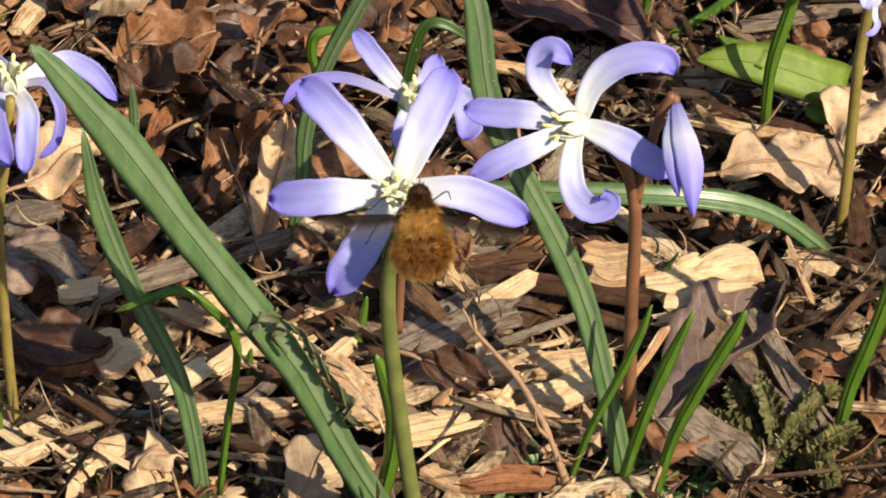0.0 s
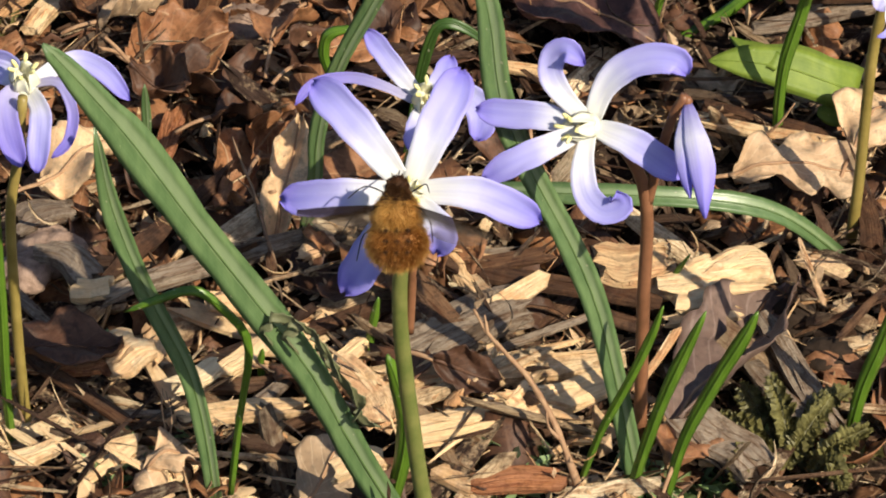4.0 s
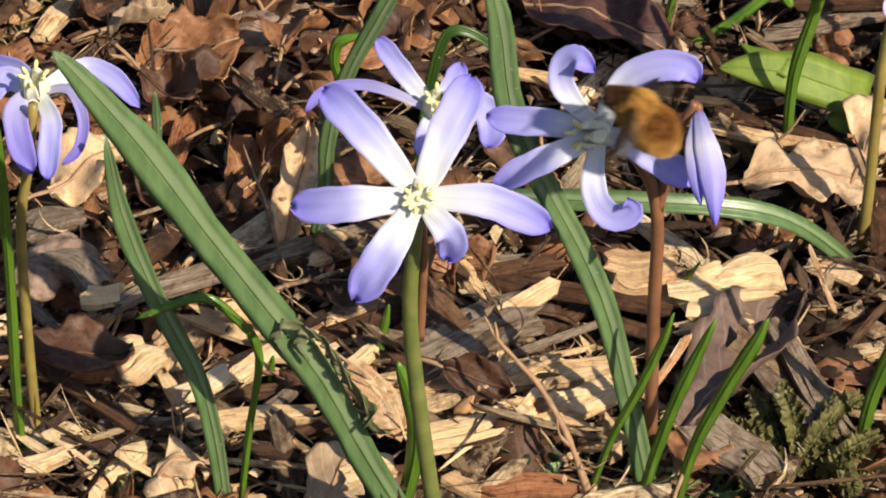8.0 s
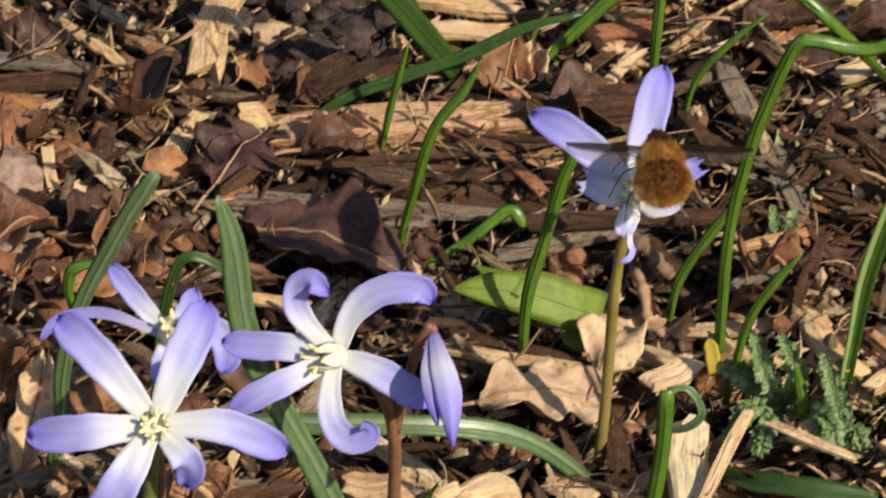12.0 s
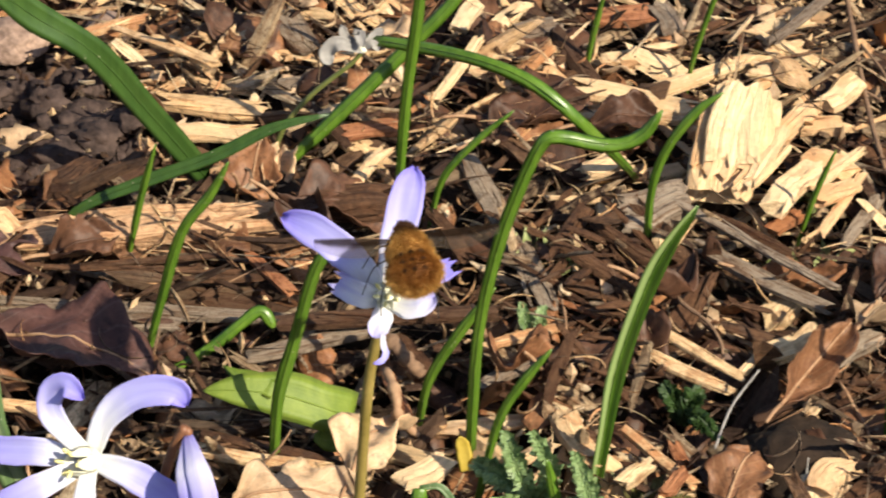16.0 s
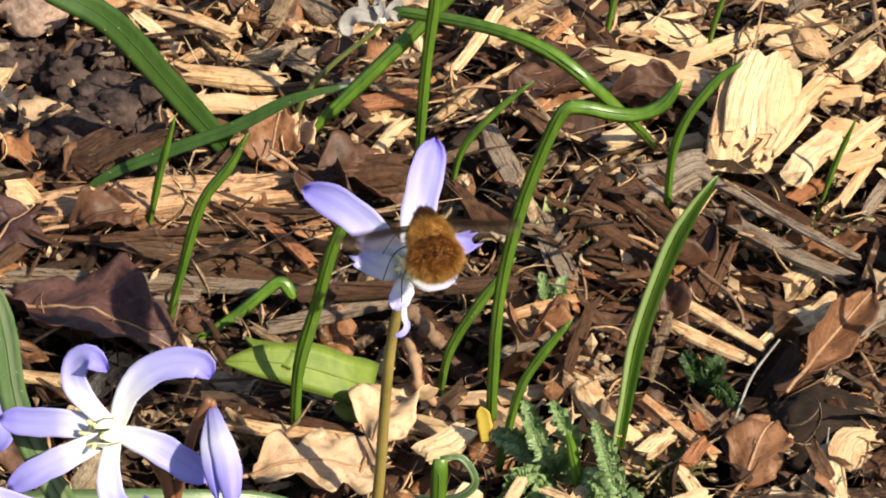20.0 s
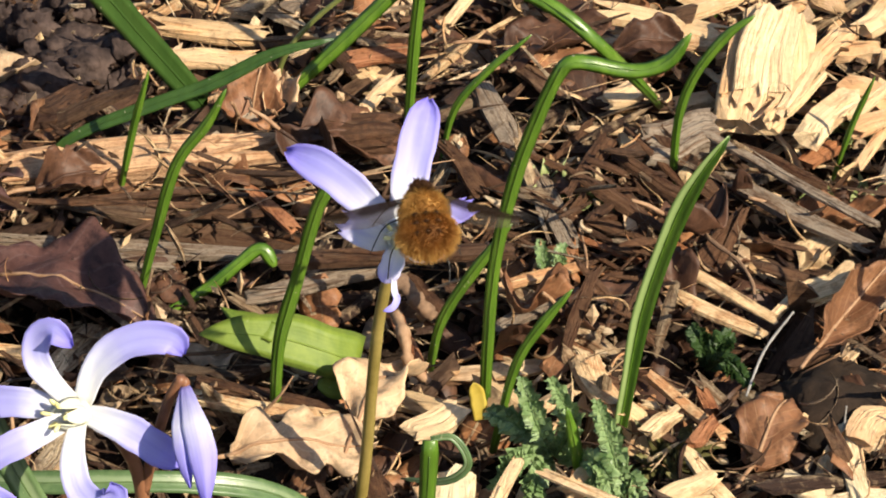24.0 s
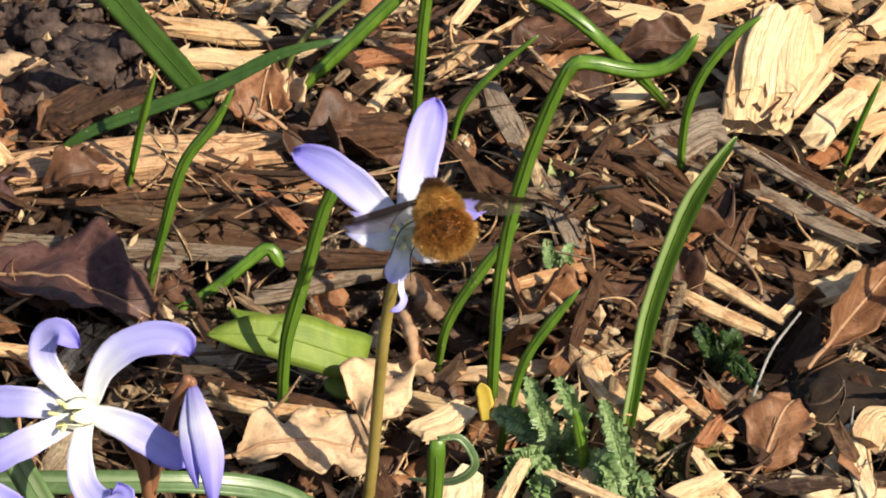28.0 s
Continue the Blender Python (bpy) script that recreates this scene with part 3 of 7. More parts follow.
scatter("wood_chunks", 700, M_MIXED, "blocky broken bits of brown and tan wood", 61, (0.22, 0.75), (0.40, 0.95), BOX, 0.75, 32, 7, 3, 0.8)
scatter("wood_chunks", 260, M_TAN, "blocky broken bits of pale tan wood", 62, (0.2, 0.6), (0.40, 0.95), BOX, 0.8, 32, 7, 3, 0.8)
scatter("fresh_mulch", 330, M_FRESH, "fresh pale tan wood shreds on top of the mulch", 14, (0.3, 1.7), (0.06, 0.3), (5.3, 13.9, 4.0, 11.7), 0.65, 16)
scatter("fresh_mulch", 120, M_FRESH, "fresh pale tan wood shreds on top of the mulch", 15, (0.3, 1.2), (0.08, 0.4), (-8.9, -3.4, -8.1, -3.8), 0.65, 16)
scatter("fresh_mulch", 110, M_FRESH, "fresh pale tan wood shreds on top of the mulch", 16, (0.3, 1.4), (0.06, 0.3), (-3.6, 0.6, -7.8, -3.7), 0.65, 16)
scatter("fresh_mulch", 120, M_FRESH, "fresh pale tan wood shreds on top of the mulch", 17, (0.25, 1.1), (0.08, 0.4), (2.7, 6.9, -4.5, 0.2), 0.65, 16)
scatter("fresh_mulch", 150, M_TAN, "fresh pale tan wood shreds on top of the mulch", 18, (0.3, 1.6), (0.05, 0.25), (0.3, 5.8, 6.4, 11.1), 0.65, 16)
# Bark litter, strewn thicker to darken ground where shade would lie.
scatter("bark_mulch", 100, M_BARK, "dark brown shreds of bark on the mulch, partly standing in for shade", 19, (0.3, 1.4), (0.06, 0.25), (-3.3, 1.1, 2.4, 8.0), 0.65, 16)
scatter("bark_mulch", 130, M_BARK, "dark brown shreds of bark on the mulch, partly standing in for shade", 20, (0.3, 1.4), (0.05, 0.2), (4.8, 8.9, 1.5, 5.5), 0.65, 16)
scatter("bark_mulch", 110, M_BARK, "dark brown shreds of bark on the mulch, partly standing in for shade", 21, (0.3, 1.3), (0.06, 0.25), (7.6, 11.6, -1.7, 2.5), 0.65, 16)
scatter("bark_mulch", 70, M_BARK, "dark brown shreds of bark on the mulch, partly standing in for shade", 22, (0.3, 1.4), (0.08, 0.3), (-7.3, -4.0, -2.3, 1.8), 0.65, 16)
scatter("bark_mulch", 150, M_BARK, "dark brown shreds of bark on the mulch, partly standing in for shade", 24, (0.3, 1.4), (0.06, 0.25), (5.2, 10.3, 0.5, 4.4), 0.85, 16)
scatter("bark_mulch", 80, M_BARK, "dark brown shreds of bark on the mulch, partly standing in for shade", 25, (0.3, 1.4), (0.08, 0.3), (-1.7, 1.6, 2.6, 6.4), 0.85, 16)
scatter("fresh_mulch", 70, M_TAN, "fresh pale tan wood shreds on top of the mulch", 26, (0.3, 1.2), (0.08, 0.3), (-3.1, 0.7, 5.8, 11.0), 0.9, 16)


def shavings(count, material, label, seed, sizes, wide, box, lift):
    """A joined layer of thin curling shreds."""
    rnd = random.Random(seed)
    verts, faces, uvs = [], [], []
    for _ in range(count):
        x, y = rnd.uniform(box[0], box[1]), rnd.uniform(box[2], box[3])
        if bare(x, y):
            continue
        length, w = rnd.uniform(*sizes), rnd.uniform(*wide)
        p = Vector((x, y, lie(x, y) + 0.15 + lift * rnd.random()))
        a, e = rnd.uniform(0, 6.3), rnd.uniform(-0.35, 0.5)
        da, de = rnd.gauss(0, 0.35), rnd.gauss(-0.05, 0.18)
        spin, base = rnd.uniform(0, 3.1), len(verts)
        for i in range(8):
            d = Vector((math.cos(a) * math.cos(e), math.sin(a) * math.cos(e), math.sin(e)))
            s = d.cross(Vector((0, 0, 1))).normalized()
            q = Matrix.Rotation(spin, 3, d)
            s, u = q @ s, q @ s.cross(d)
            t = w * (1 - 0.75 * abs(i / 3.5 - 1) ** 3)
            verts += [p - s * t, p + s * t, p + u * t * 0.5]
            uvs += [(i * length / 7, 0), (i * length / 7, w * 2), (i * length / 7, w)]
            p = p + d * (length / 7)
            a, e, spin = a + da, e + de, spin + 0.12
        for i in range(7):
            for k in range(3):
                b, c = base + i * 3, (k + 1) % 3
                faces.append((b + k, b + c, b + 3 + c, b + 3 + k))
    thing("wood_shavings", mesh_of("wood_shavings", verts, faces, material, uvs), (0, 0, 0), label, "mulch", "", "stuff")


def crumbs(count, material, label, seed, sizes, box, lift):
    """A joined layer of angular crumbs."""
    rnd = random.Random(seed)
    verts, faces = [], []
    for _ in range(count):
        x, y = rnd.uniform(box[0], box[1]), rnd.uniform(box[2], box[3])
        r = rnd.uniform(*sizes)
        o = Vector((x, y, lie(x, y) + 0.05 + lift * rnd.random() ** 2))
        q = turn(rnd.uniform(0, 360), rnd.uniform(0, 360), rnd.uniform(0, 360))
        k = len(verts)
        for d in ((1, 0, 0), (0, 1, 0), (-1, 0, 0), (0, -1, 0), (0, 0, 1), (0, 0, -1)):
            verts.append(o + q @ (Vector(d) * r * Vector((1.5, 0.9, 0.45)).dot(Vector([abs(c) for c in d])) * rnd.uniform(0.6, 1.3)))
        for i in range(4):
            j = (i + 1) % 4
            faces += [(k + i, k + j, k + 4), (k + j, k + i, k + 5)]
    thing("mulch_crumbs", mesh_of("mulch_crumbs", verts, faces, material, [(v.x * 3, v.y * 3) for v in verts], False), (0, 0, 0), label, "mulch", "", "stuff")


def leaf_litter(count, material, label, seed, sizes, box, lift):
    """A joined layer of small curled scraps of broken dead leaves."""
    rnd = random.Random(seed)
    verts, faces, uvs = [], [], []
    for _ in range(count):
        x, y = rnd.uniform(box[0], box[1]), rnd.uniform(box[2], box[3])
        if bare(x, y):
            continue
        l = rnd.uniform(*sizes)
        w = l * rnd.uniform(0.4, 0.9)
        bend, roll, wave = rnd.uniform(-1.6, 1.6), rnd.uniform(-0.9, 0.9), rnd.uniform(0, 6.3)
        q = turn(rnd.gauss(0, 22), rnd.gauss(0, 18), rnd.uniform(0, 360))
        o = Vector((x, y, lie(x, y) + 0.2 + lift * rnd.random()))
        k = len(verts)
        edge = [[rnd.uniform(0.7, 1.15) for _ in range(6)] for _ in range(2)]
        for layer in (0, 1):
            for i in range(6):
                s = i / 5 - 0.5
                for j in range(5):
                    u = (j / 4 - 0.5) * (edge[0][i] if j < 2 else edge[1][i]) * (1 - 1.6 * s * s)
                    a = Vector((s * l, u * w, bend * l * s * s + roll * w * u * u * 1.5 + 0.05 * math.sin(9 * s + 5 * u + wave) - 0.018 * layer))
                    verts.append(o + q @ a)
                    uvs.append((j / 4, i / 5))
        for i in range(5):
            for j in range(4):
                a = k + i * 5 + j
                faces += [(a, a + 1, a + 6, a + 5), (a + 35, a + 36, a + 31, a + 30)]
        rim = [k + j for j in range(4)] + [k + i * 5 + 4 for i in range(5)] + [k + 25 + j for j in range(4, 0, -1)] + [k + i * 5 for i in range(5, 0, -1)]
        faces += [(b, a, a + 30, b + 30) for a, b in zip(rim, rim[1:] + rim[:1])]
    thing("leaf_litter", mesh_of("leaf_litter", verts, faces, material, uvs), (0, 0, 0), label, "leaf litter", "", "stuff")


ALL = (-10.0, 11.0, -9.5, 11.5)
shavings(900, M_TAN, "thin curling tan shreds of wood over the mulch", 51, (0.3, 1.1), (0.012, 0.035), ALL, 0.75)
shavings(700, M_MIXED, "thin curling brown shreds over the mulch", 52, (0.3, 1.5), (0.012, 0.04), ALL, 0.8)
shavings(260, M_GREYWOOD, "thin grey dry fibres over the mulch", 53, (0.4, 1.3), (0.010, 0.03), ALL, 0.85)
crumbs(2600, M_MIXED, "small brown crumbs of bark and wood", 54, (0.03, 0.11), ALL, 0.6)
crumbs(1500, M_FRESH, "small pale crumbs of split wood", 55, (0.03, 0.11), ALL, 0.75)
crumbs(420, M_DEAD_PALE, "small papery crumbs of dead leaves", 56, (0.05, 0.16), ALL, 0.8)


leaf_litter(330, M_DEAD_TAN, "small curled reddish brown scraps of dead leaves", 71, (0.35, 1.0), ALL, 0.45)
leaf_litter(330, M_DEAD_DARK, "small curled dark brown scraps of dead leaves", 72, (0.4, 1.2), ALL, 0.45)
leaf_litter(150, M_DEAD_PALE, "small curled pale scraps of dead leaves", 73, (0.25, 0.7), ALL, 0.5)
leaf_litter(130, M_DEAD_TAN, "small curled reddish brown scraps of dead leaves", 74, (0.4, 1.1), (-8.5, -2.0, -3.5, 5.0), 0.55)


def loose_chips():
    """Single chips on top of the bed, in the part that is passed nearest."""
    rnd = random.Random(77)
    shapes = {}
    for k in range(150):
        key = k % 15
        if key not in shapes:
            v, f, uv = splinter(1.3, 0.34, 0.13, 900 + key, 0.5, 6, 8)
            shapes[key] = [mesh_of("wood_chip", v, f, mt, uv, smooth=False) for mt in (M_TAN, M_MIXED, M_GREYWOOD)]
        x, y = rnd.uniform(-9, 13), rnd.uniform(-8, 11)
        if bare(x, y):
            continue
        pick = rnd.choice((0, 0, 1, 1, 1, 2))
        ob = new("wood_chip", shapes[key][pick])
        sc = rnd.uniform(0.45, 1.3)
        ob.matrix_basis = Matrix.LocRotScale(Vector((x, y, lie(x, y) + 0.5)) * CM, Euler((rnd.gauss(0, 0.3), rnd.gauss(0, 0.14), rnd.uniform(-1.3, 1.3))), (sc, sc * rnd.uniform(0.5, 1.1), sc))
        tagged(ob, ("pale tan wood chip loose on the mulch", "brown wood chip loose on the mulch", "grey weathered chip loose on the mulch")[pick], "wood chip", "wood mulch")


loose_chips()

def loose_leaves():
    """Small curled dead leaves, thick on one side of the bed."""
    rnd = random.Random(31)
    for k in range(34):
        x, y = (rnd.uniform(-9, -1), rnd.uniform(-3, 6)) if k < 24 else (rnd.uniform(-2, 12), rnd.uniform(-7, 9))
        l = rnd.uniform(0.7, 1.6)
        pick = rnd.choice((0, 0, 1, 1, 1, 2))
        dead_leaf((x, y, lie(x, y) + 0.15), l, l * rnd.uniform(0.45, 0.8), rnd.uniform(0, 360), (M_DEAD_DARK, M_DEAD_TAN, M_DEAD_PALE)[pick],
                  ("dark brown curled dead leaf scrap", "reddish tan curled dead leaf scrap", "pale dry curled leaf scrap")[pick],
                  curl=rnd.uniform(0.3, 1.2), wave=0.12, tilt=rnd.uniform(-20, 20), roll=rnd.uniform(-25, 25), seed=500 + k, n=12, m=8)


loose_leaves()
chip("wood_chip", (-7.62, 1.69, 0.33), 0.92, 0.32, 0.13, 66, M_TAN, "pale tan split wood chip", tilt=0, roll=0, seed=101, rough=0.35, category="wood chip")
chip("wood_chip", (-6.95, 1.83, 0.31), 0.57, 0.18, 0.08, 43, M_MIXED, "brown wood chip in the mulch", tilt=0, roll=0, seed=102, rough=0.35, category="wood chip")
chip("wood_chip", (-5.59, 1.12, 0.30), 0.54, 0.13, 0.05, -25, M_TAN, "pale tan split wood chip", tilt=0, roll=0, seed=103, rough=0.35, category="wood chip")
chip("wood_chip", (-4.53, 0.60, 0.32), 0.87, 0.22, 0.09, -47, M_TAN, "pale tan split wood chip", tilt=0, roll=0, seed=104, rough=0.35, category="wood chip")
chip("wood_chip", (-4.82, -0.26, 0.31), 0.47, 0.18, 0.07, 18, M_RUST, "reddish brown wood chip lying on the mulch", tilt=0, roll=0, seed=105, rough=0.35, category="wood chip")
chip("wood_chip", (-5.82, -0.86, 0.33), 0.98, 0.28, 0.12, 79, M_RUST, "reddish brown wood chip lying on the mulch", tilt=0, roll=0, seed=106, rough=0.35, category="wood chip")
chip("wood_chip", (-7.65, 0.65, 0.31), 0.74, 0.19, 0.08, 62, M_MIXED, "brown wood chip in the mulch", tilt=0, roll=0, seed=107, rough=0.35, category="wood chip")
chip("wood_chip", (-8.12, 1.80, 0.32), 0.45, 0.22, 0.09, 54, M_TAN, "pale tan split wood chip", tilt=0, roll=0, seed=108, rough=0.35, category="wood chip")
dead_leaf((-5.85, 0.71, 0.22), 1.40, 1.25, 20, M_DEAD_TAN, "curled glossy brown dead leaf", seed=109, curl=2.0, wave=0.3, roll=20)
dead_leaf((-5.35, 0.03, 0.22), 1.70, 0.96, -10, M_DEAD_DARK, "dark brown dead leaf folded over itself", seed=110, curl=1.6, roll=-15)
dead_leaf((-4.20, -2.08, 0.22), 1.77, 0.52, 80, M_DEAD_PALE, "pale dry leaf standing on edge", seed=111, curl=0.9, tilt=35)
dead_leaf((-3.12, 1.00, 0.22), 1.47, 0.81, 70, M_DEAD_DARK, "purplish brown dead leaf on soil", seed=112, curl=0.5)
dead_leaf((-6.98, -1.59, 0.22), 1.11, 0.88, 40, M_DEAD_PALE, "light brown dead leaf flat on the soil", seed=113, curl=0.3)
chip("wood_chip", (-7.26, -2.47, 0.36), 0.70, 0.46, 0.19, 40, M_GREYWOOD, "grey weathered piece of wood", tilt=0, roll=0, seed=114, rough=0.8, category="wood chip")
chip("wood_chip", (-6.89, -3.38, 0.36), 0.67, 0.47, 0.20, -27, M_GREYWOOD, "grey weathered piece of wood", tilt=0, roll=0, seed=115, rough=0.8, category="wood chip")
chip("stick", (-4.40, -3.06, 0.35), 3.16, 0.31, 0.17, 25, M_GREYWOOD, "grey weathered stick lying on the mulch", tilt=0, roll=0, seed=116, rough=0.35, category="stick")
chip("wood_chip", (-5.62, -4.89, 0.31), 0.49, 0.18, 0.08, 73, M_TAN, "pale tan split wood chip", tilt=0, roll=0, seed=121, rough=0.35, category="wood chip")
chip("wood_chip", (-5.53, -6.05, 0.30), 1.62, 0.11, 0.05, -2, M_GREYWOOD, "grey weathered piece of wood", tilt=0, roll=0, seed=128, rough=0.35, category="wood chip")
chip("bark_strip", (-3.73, -6.06, 0.31), 0.58, 0.17, 0.07, 38, M_BARK, "dark brown strip of bark", tilt=0, roll=0, seed=130, rough=0.35, category="bark strip")
chip("wood_chip", (-4.48, -5.50, 0.32), 0.83, 0.24, 0.10, 8, M_MIXED, "brown wood chip in the mulch", tilt=0, roll=0, seed=131, rough=0.35, category="wood chip")
dead_leaf((-5.30, -6.97, 0.22), 0.81, 0.66, 30, M_DEAD_PALE, "pale crumbly dead leaf", seed=132, lobes=3, curl=0.5)
dead_leaf((-3.43, -7.12, 0.22), 1.11, 0.81, 60, M_DEAD_PALE, "greyish flat dead leaf", seed=133, curl=0.2)
chip("bark_strip", (-3.37, -4.30, 0.32), 1.05, 0.24, 0.10, 25, M_BARK, "dark brown strip of bark", tilt=0, roll=0, seed=136, rough=0.35, category="bark strip")
chip("wood_chip", (-4.28, -6.55, 0.32), 0.59, 0.22, 0.09, -18, M_MIXED, "brown wood chip in the mulch", tilt=0, roll=0, seed=137, rough=0.35, category="wood chip")
chip("bark_strip", (-7.16, -5.11, 0.31), 1.37, 0.17, 0.07, -47, M_BARK, "dark brown strip of bark", tilt=0, roll=0, seed=138, rough=0.35, category="bark strip")
chip("wood_chip", (-7.32, -4.13, 0.31), 0.96, 0.16, 0.07, -49, M_GREYWOOD, "grey weathered piece of wood", tilt=0, roll=0, seed=139, rough=0.35, category="wood chip")
chip("wood_chip", (-0.99, -4.52, 0.30), 1.60, 0.12, 0.05, 31, M_GREYWOOD, "grey weathered piece of wood", tilt=0, roll=0, seed=144, rough=0.35, category="wood chip")
chip("wood_chip", (-1.94, -3.16, 0.33), 1.14, 0.27, 0.12, 7, M_GREYWOOD, "grey weathered piece of wood", tilt=0, roll=0, seed=147, rough=0.35, category="wood chip")
dead_leaf((1.44, -4.92, 0.22), 3.10, 1.11, 62, M_DEAD_MAUVE, "large greyish brown leathery leaf", seed=151, curl=0.95, wave=0.4, roll=-12)
dead_leaf((0.88, -6.53, 0.22), 1.25, 0.81, 70, M_DEAD_TAN, "grey-brown flat dead leaf", seed=152, curl=0.3)
chip("wood_chip", (0.48, -5.36, 0.70), 1.17, 0.10, 0.04, 66, M_TAN, "pale tan split wood chip", tilt=0, roll=0, seed=155, rough=0.35, category="wood chip")
chip("wood_chip", (2.37, -3.80, 0.79), 1.18, 0.07, 0.03, -76, M_TAN, "pale tan split wood chip", tilt=0, roll=0, seed=156, rough=0.35, category="wood chip")
chip("wood_chip", (2.55, -3.17, 0.32), 0.58, 0.26, 0.11, -32, M_TAN, "pale tan split wood chip", tilt=0, roll=0, seed=157, rough=0.35, category="wood chip")
chip("wood_chip", (2.91, -4.11, 0.32), 0.51, 0.26, 0.11, -36, M_MIXED, "brown wood chip in the mulch", tilt=0, roll=0, seed=158, rough=0.35, category="wood chip")
chip("wood_chip", (-1.17, -7.16, 0.34), 1.01, 0.36, 0.15, 4, M_RUST, "reddish brown wood chip lying on the mulch", tilt=0, roll=0, seed=159, rough=0.35, category="wood chip")
chip("wood_chip", (-1.91, -7.13, 0.32), 0.56, 0.26, 0.11, -30, M_TAN, "pale tan split wood chip", tilt=0, roll=0, seed=160, rough=0.35, category="wood chip")
chip("wood_chip", (-0.98, -6.32, 0.31), 0.56, 0.15, 0.06, 33, M_MIXED, "brown wood chip in the mulch", tilt=0, roll=0, seed=161, rough=0.35, category="wood chip")
chip("wood_chip", (0.12, -4.27, 0.32), 0.76, 0.22, 0.09, -23, M_MIXED, "brown wood chip in the mulch", tilt=0, roll=0, seed=163, rough=0.35, category="wood chip")
dead_leaf((2.24, -1.51, 0.30), 1.75, 1.15, 4, M_DEAD_PALE, "pale tan lobed oak leaf", seed=164, lobes=3, curl=0.55, wave=0.3, depth=0.5, tilt=4, roll=8)
dead_leaf((3.30, -0.55, 0.30), 1.45, 1.05, 62, M_DEAD_PALE, "pale tan lobed dead leaf", seed=165, lobes=2, curl=0.4, roll=-10)
chip("bark_strip", (1.96, -0.42, 0.32), 1.61, 0.24, 0.10, -22, M_BARK, "dark brown strip of bark", tilt=0, roll=0, seed=166, rough=0.35, category="bark strip")
chip("wood_chip", (-1.25, 0.59, 0.31), 0.91, 0.21, 0.09, -12, M_TAN, "pale tan split wood chip", tilt=0, roll=0, seed=167, rough=0.35, category="wood chip")
chip("wood_chip", (-0.38, 1.78, 0.33), 0.77, 0.30, 0.13, 40, M_MIXED, "brown wood chip in the mulch", tilt=0, roll=0, seed=168, rough=0.35, category="wood chip")
chip("wood_chip", (2.72, 1.81, 0.33), 1.78, 0.27, 0.11, 15, M_GREYWOOD, "grey weathered piece of wood", tilt=0, roll=0, seed=169, rough=0.35, category="wood chip")
chip("wood_chip", (1.18, 0.11, 0.31), 0.74, 0.16, 0.07, -8, M_MIXED, "brown wood chip in the mulch", tilt=0, roll=0, seed=170, rough=0.35, category="wood chip")
dead_leaf((-0.56, 1.60, 0.22), 2.51, 1.40, -25, M_DEAD_PURPLE, "large dark purplish brown crumpled leaf", seed=172, curl=0.5, wave=0.4)
dead_leaf((-1.71, 3.30, 0.52), 1.40, 1.40, 60, M_DEAD_PURPLE, "dark brown maple-like dead leaf with pointed lobes", seed=173, lobes=3, depth=0.6, curl=0.3)
chip("stick", (0.49, 4.20, 0.43), 2.85, 0.68, 0.37, 9, M_LOG, "thick tan log with peeling bark", tilt=0, roll=0, seed=174, rough=0.5, category="stick")
chip("stick", (0.32, 2.55, 0.33), 3.85, 0.23, 0.12, -8, M_GREYWOOD, "grey weathered stick lying on the mulch", tilt=0, roll=0, seed=175, rough=0.35, category="stick")
chip("stick", (0.42, 3.28, 0.60), 2.07, 0.11, 0.05, 6, M_BARK, "dark brown bark-covered stick lying on the mulch", tilt=0, roll=0, seed=176, rough=0.35, category="stick")
chip("wood_chip", (-4.26, 3.44, 0.31), 0.88, 0.17, 0.07, -80, M_FRESH, "bright pale freshly split wood chip", tilt=0, roll=0, seed=177, rough=0.35, category="wood chip")
chip("wood_chip", (-5.12, 4.51, 0.32), 0.53, 0.25, 0.11, -46, M_TAN, "pale tan split wood chip", tilt=0, roll=0, seed=178, rough=0.35, category="wood chip")
chip("wood_chip", (-2.46, 4.12, 0.33), 0.95, 0.31, 0.13, 68, M_TAN, "pale tan split wood chip", tilt=0, roll=0, seed=179, rough=0.35, category="wood chip")
chip("wood_chip", (-3.60, 3.75, 0.32), 1.14, 0.21, 0.09, 81, M_MIXED, "brown wood chip in the mulch", tilt=0, roll=0, seed=180, rough=0.35, category="wood chip")
chip("wood_chip", (-5.18, 3.88, 0.34), 0.74, 0.36, 0.15, -31, M_MIXED, "brown wood chip in the mulch", tilt=0, roll=0, seed=181, rough=0.35, category="wood chip")
chip("bark_strip", (-4.79, 5.34, 0.33), 1.57, 0.32, 0.14, 9, M_BARK, "dark brown strip of bark", tilt=0, roll=0, seed=182, rough=0.35, category="bark strip")
chip("wood_chip", (-4.36, 2.76, 0.31), 0.72, 0.20, 0.08, -31, M_MIXED, "brown wood chip in the mulch", tilt=0, roll=0, seed=183, rough=0.35, category="wood chip")
chip("wood_chip", (-3.37, 2.82, 0.30), 1.38, 0.11, 0.05, 10, M_TAN, "pale tan split wood chip", tilt=0, roll=0, seed=184, rough=0.35, category="wood chip")
chip("wood_chip", (-4.50, 5.77, 0.33), 1.28, 0.29, 0.12, -9, M_GREYWOOD, "grey weathered piece of wood", tilt=0, roll=0, seed=185, rough=0.35, category="wood chip")
chip("wood_chip", (-0.15, 1.84, 0.31), 0.58, 0.19, 0.08, 24, M_MIXED, "brown wood chip in the mulch", tilt=0, roll=0, seed=187, rough=0.35, category="wood chip")
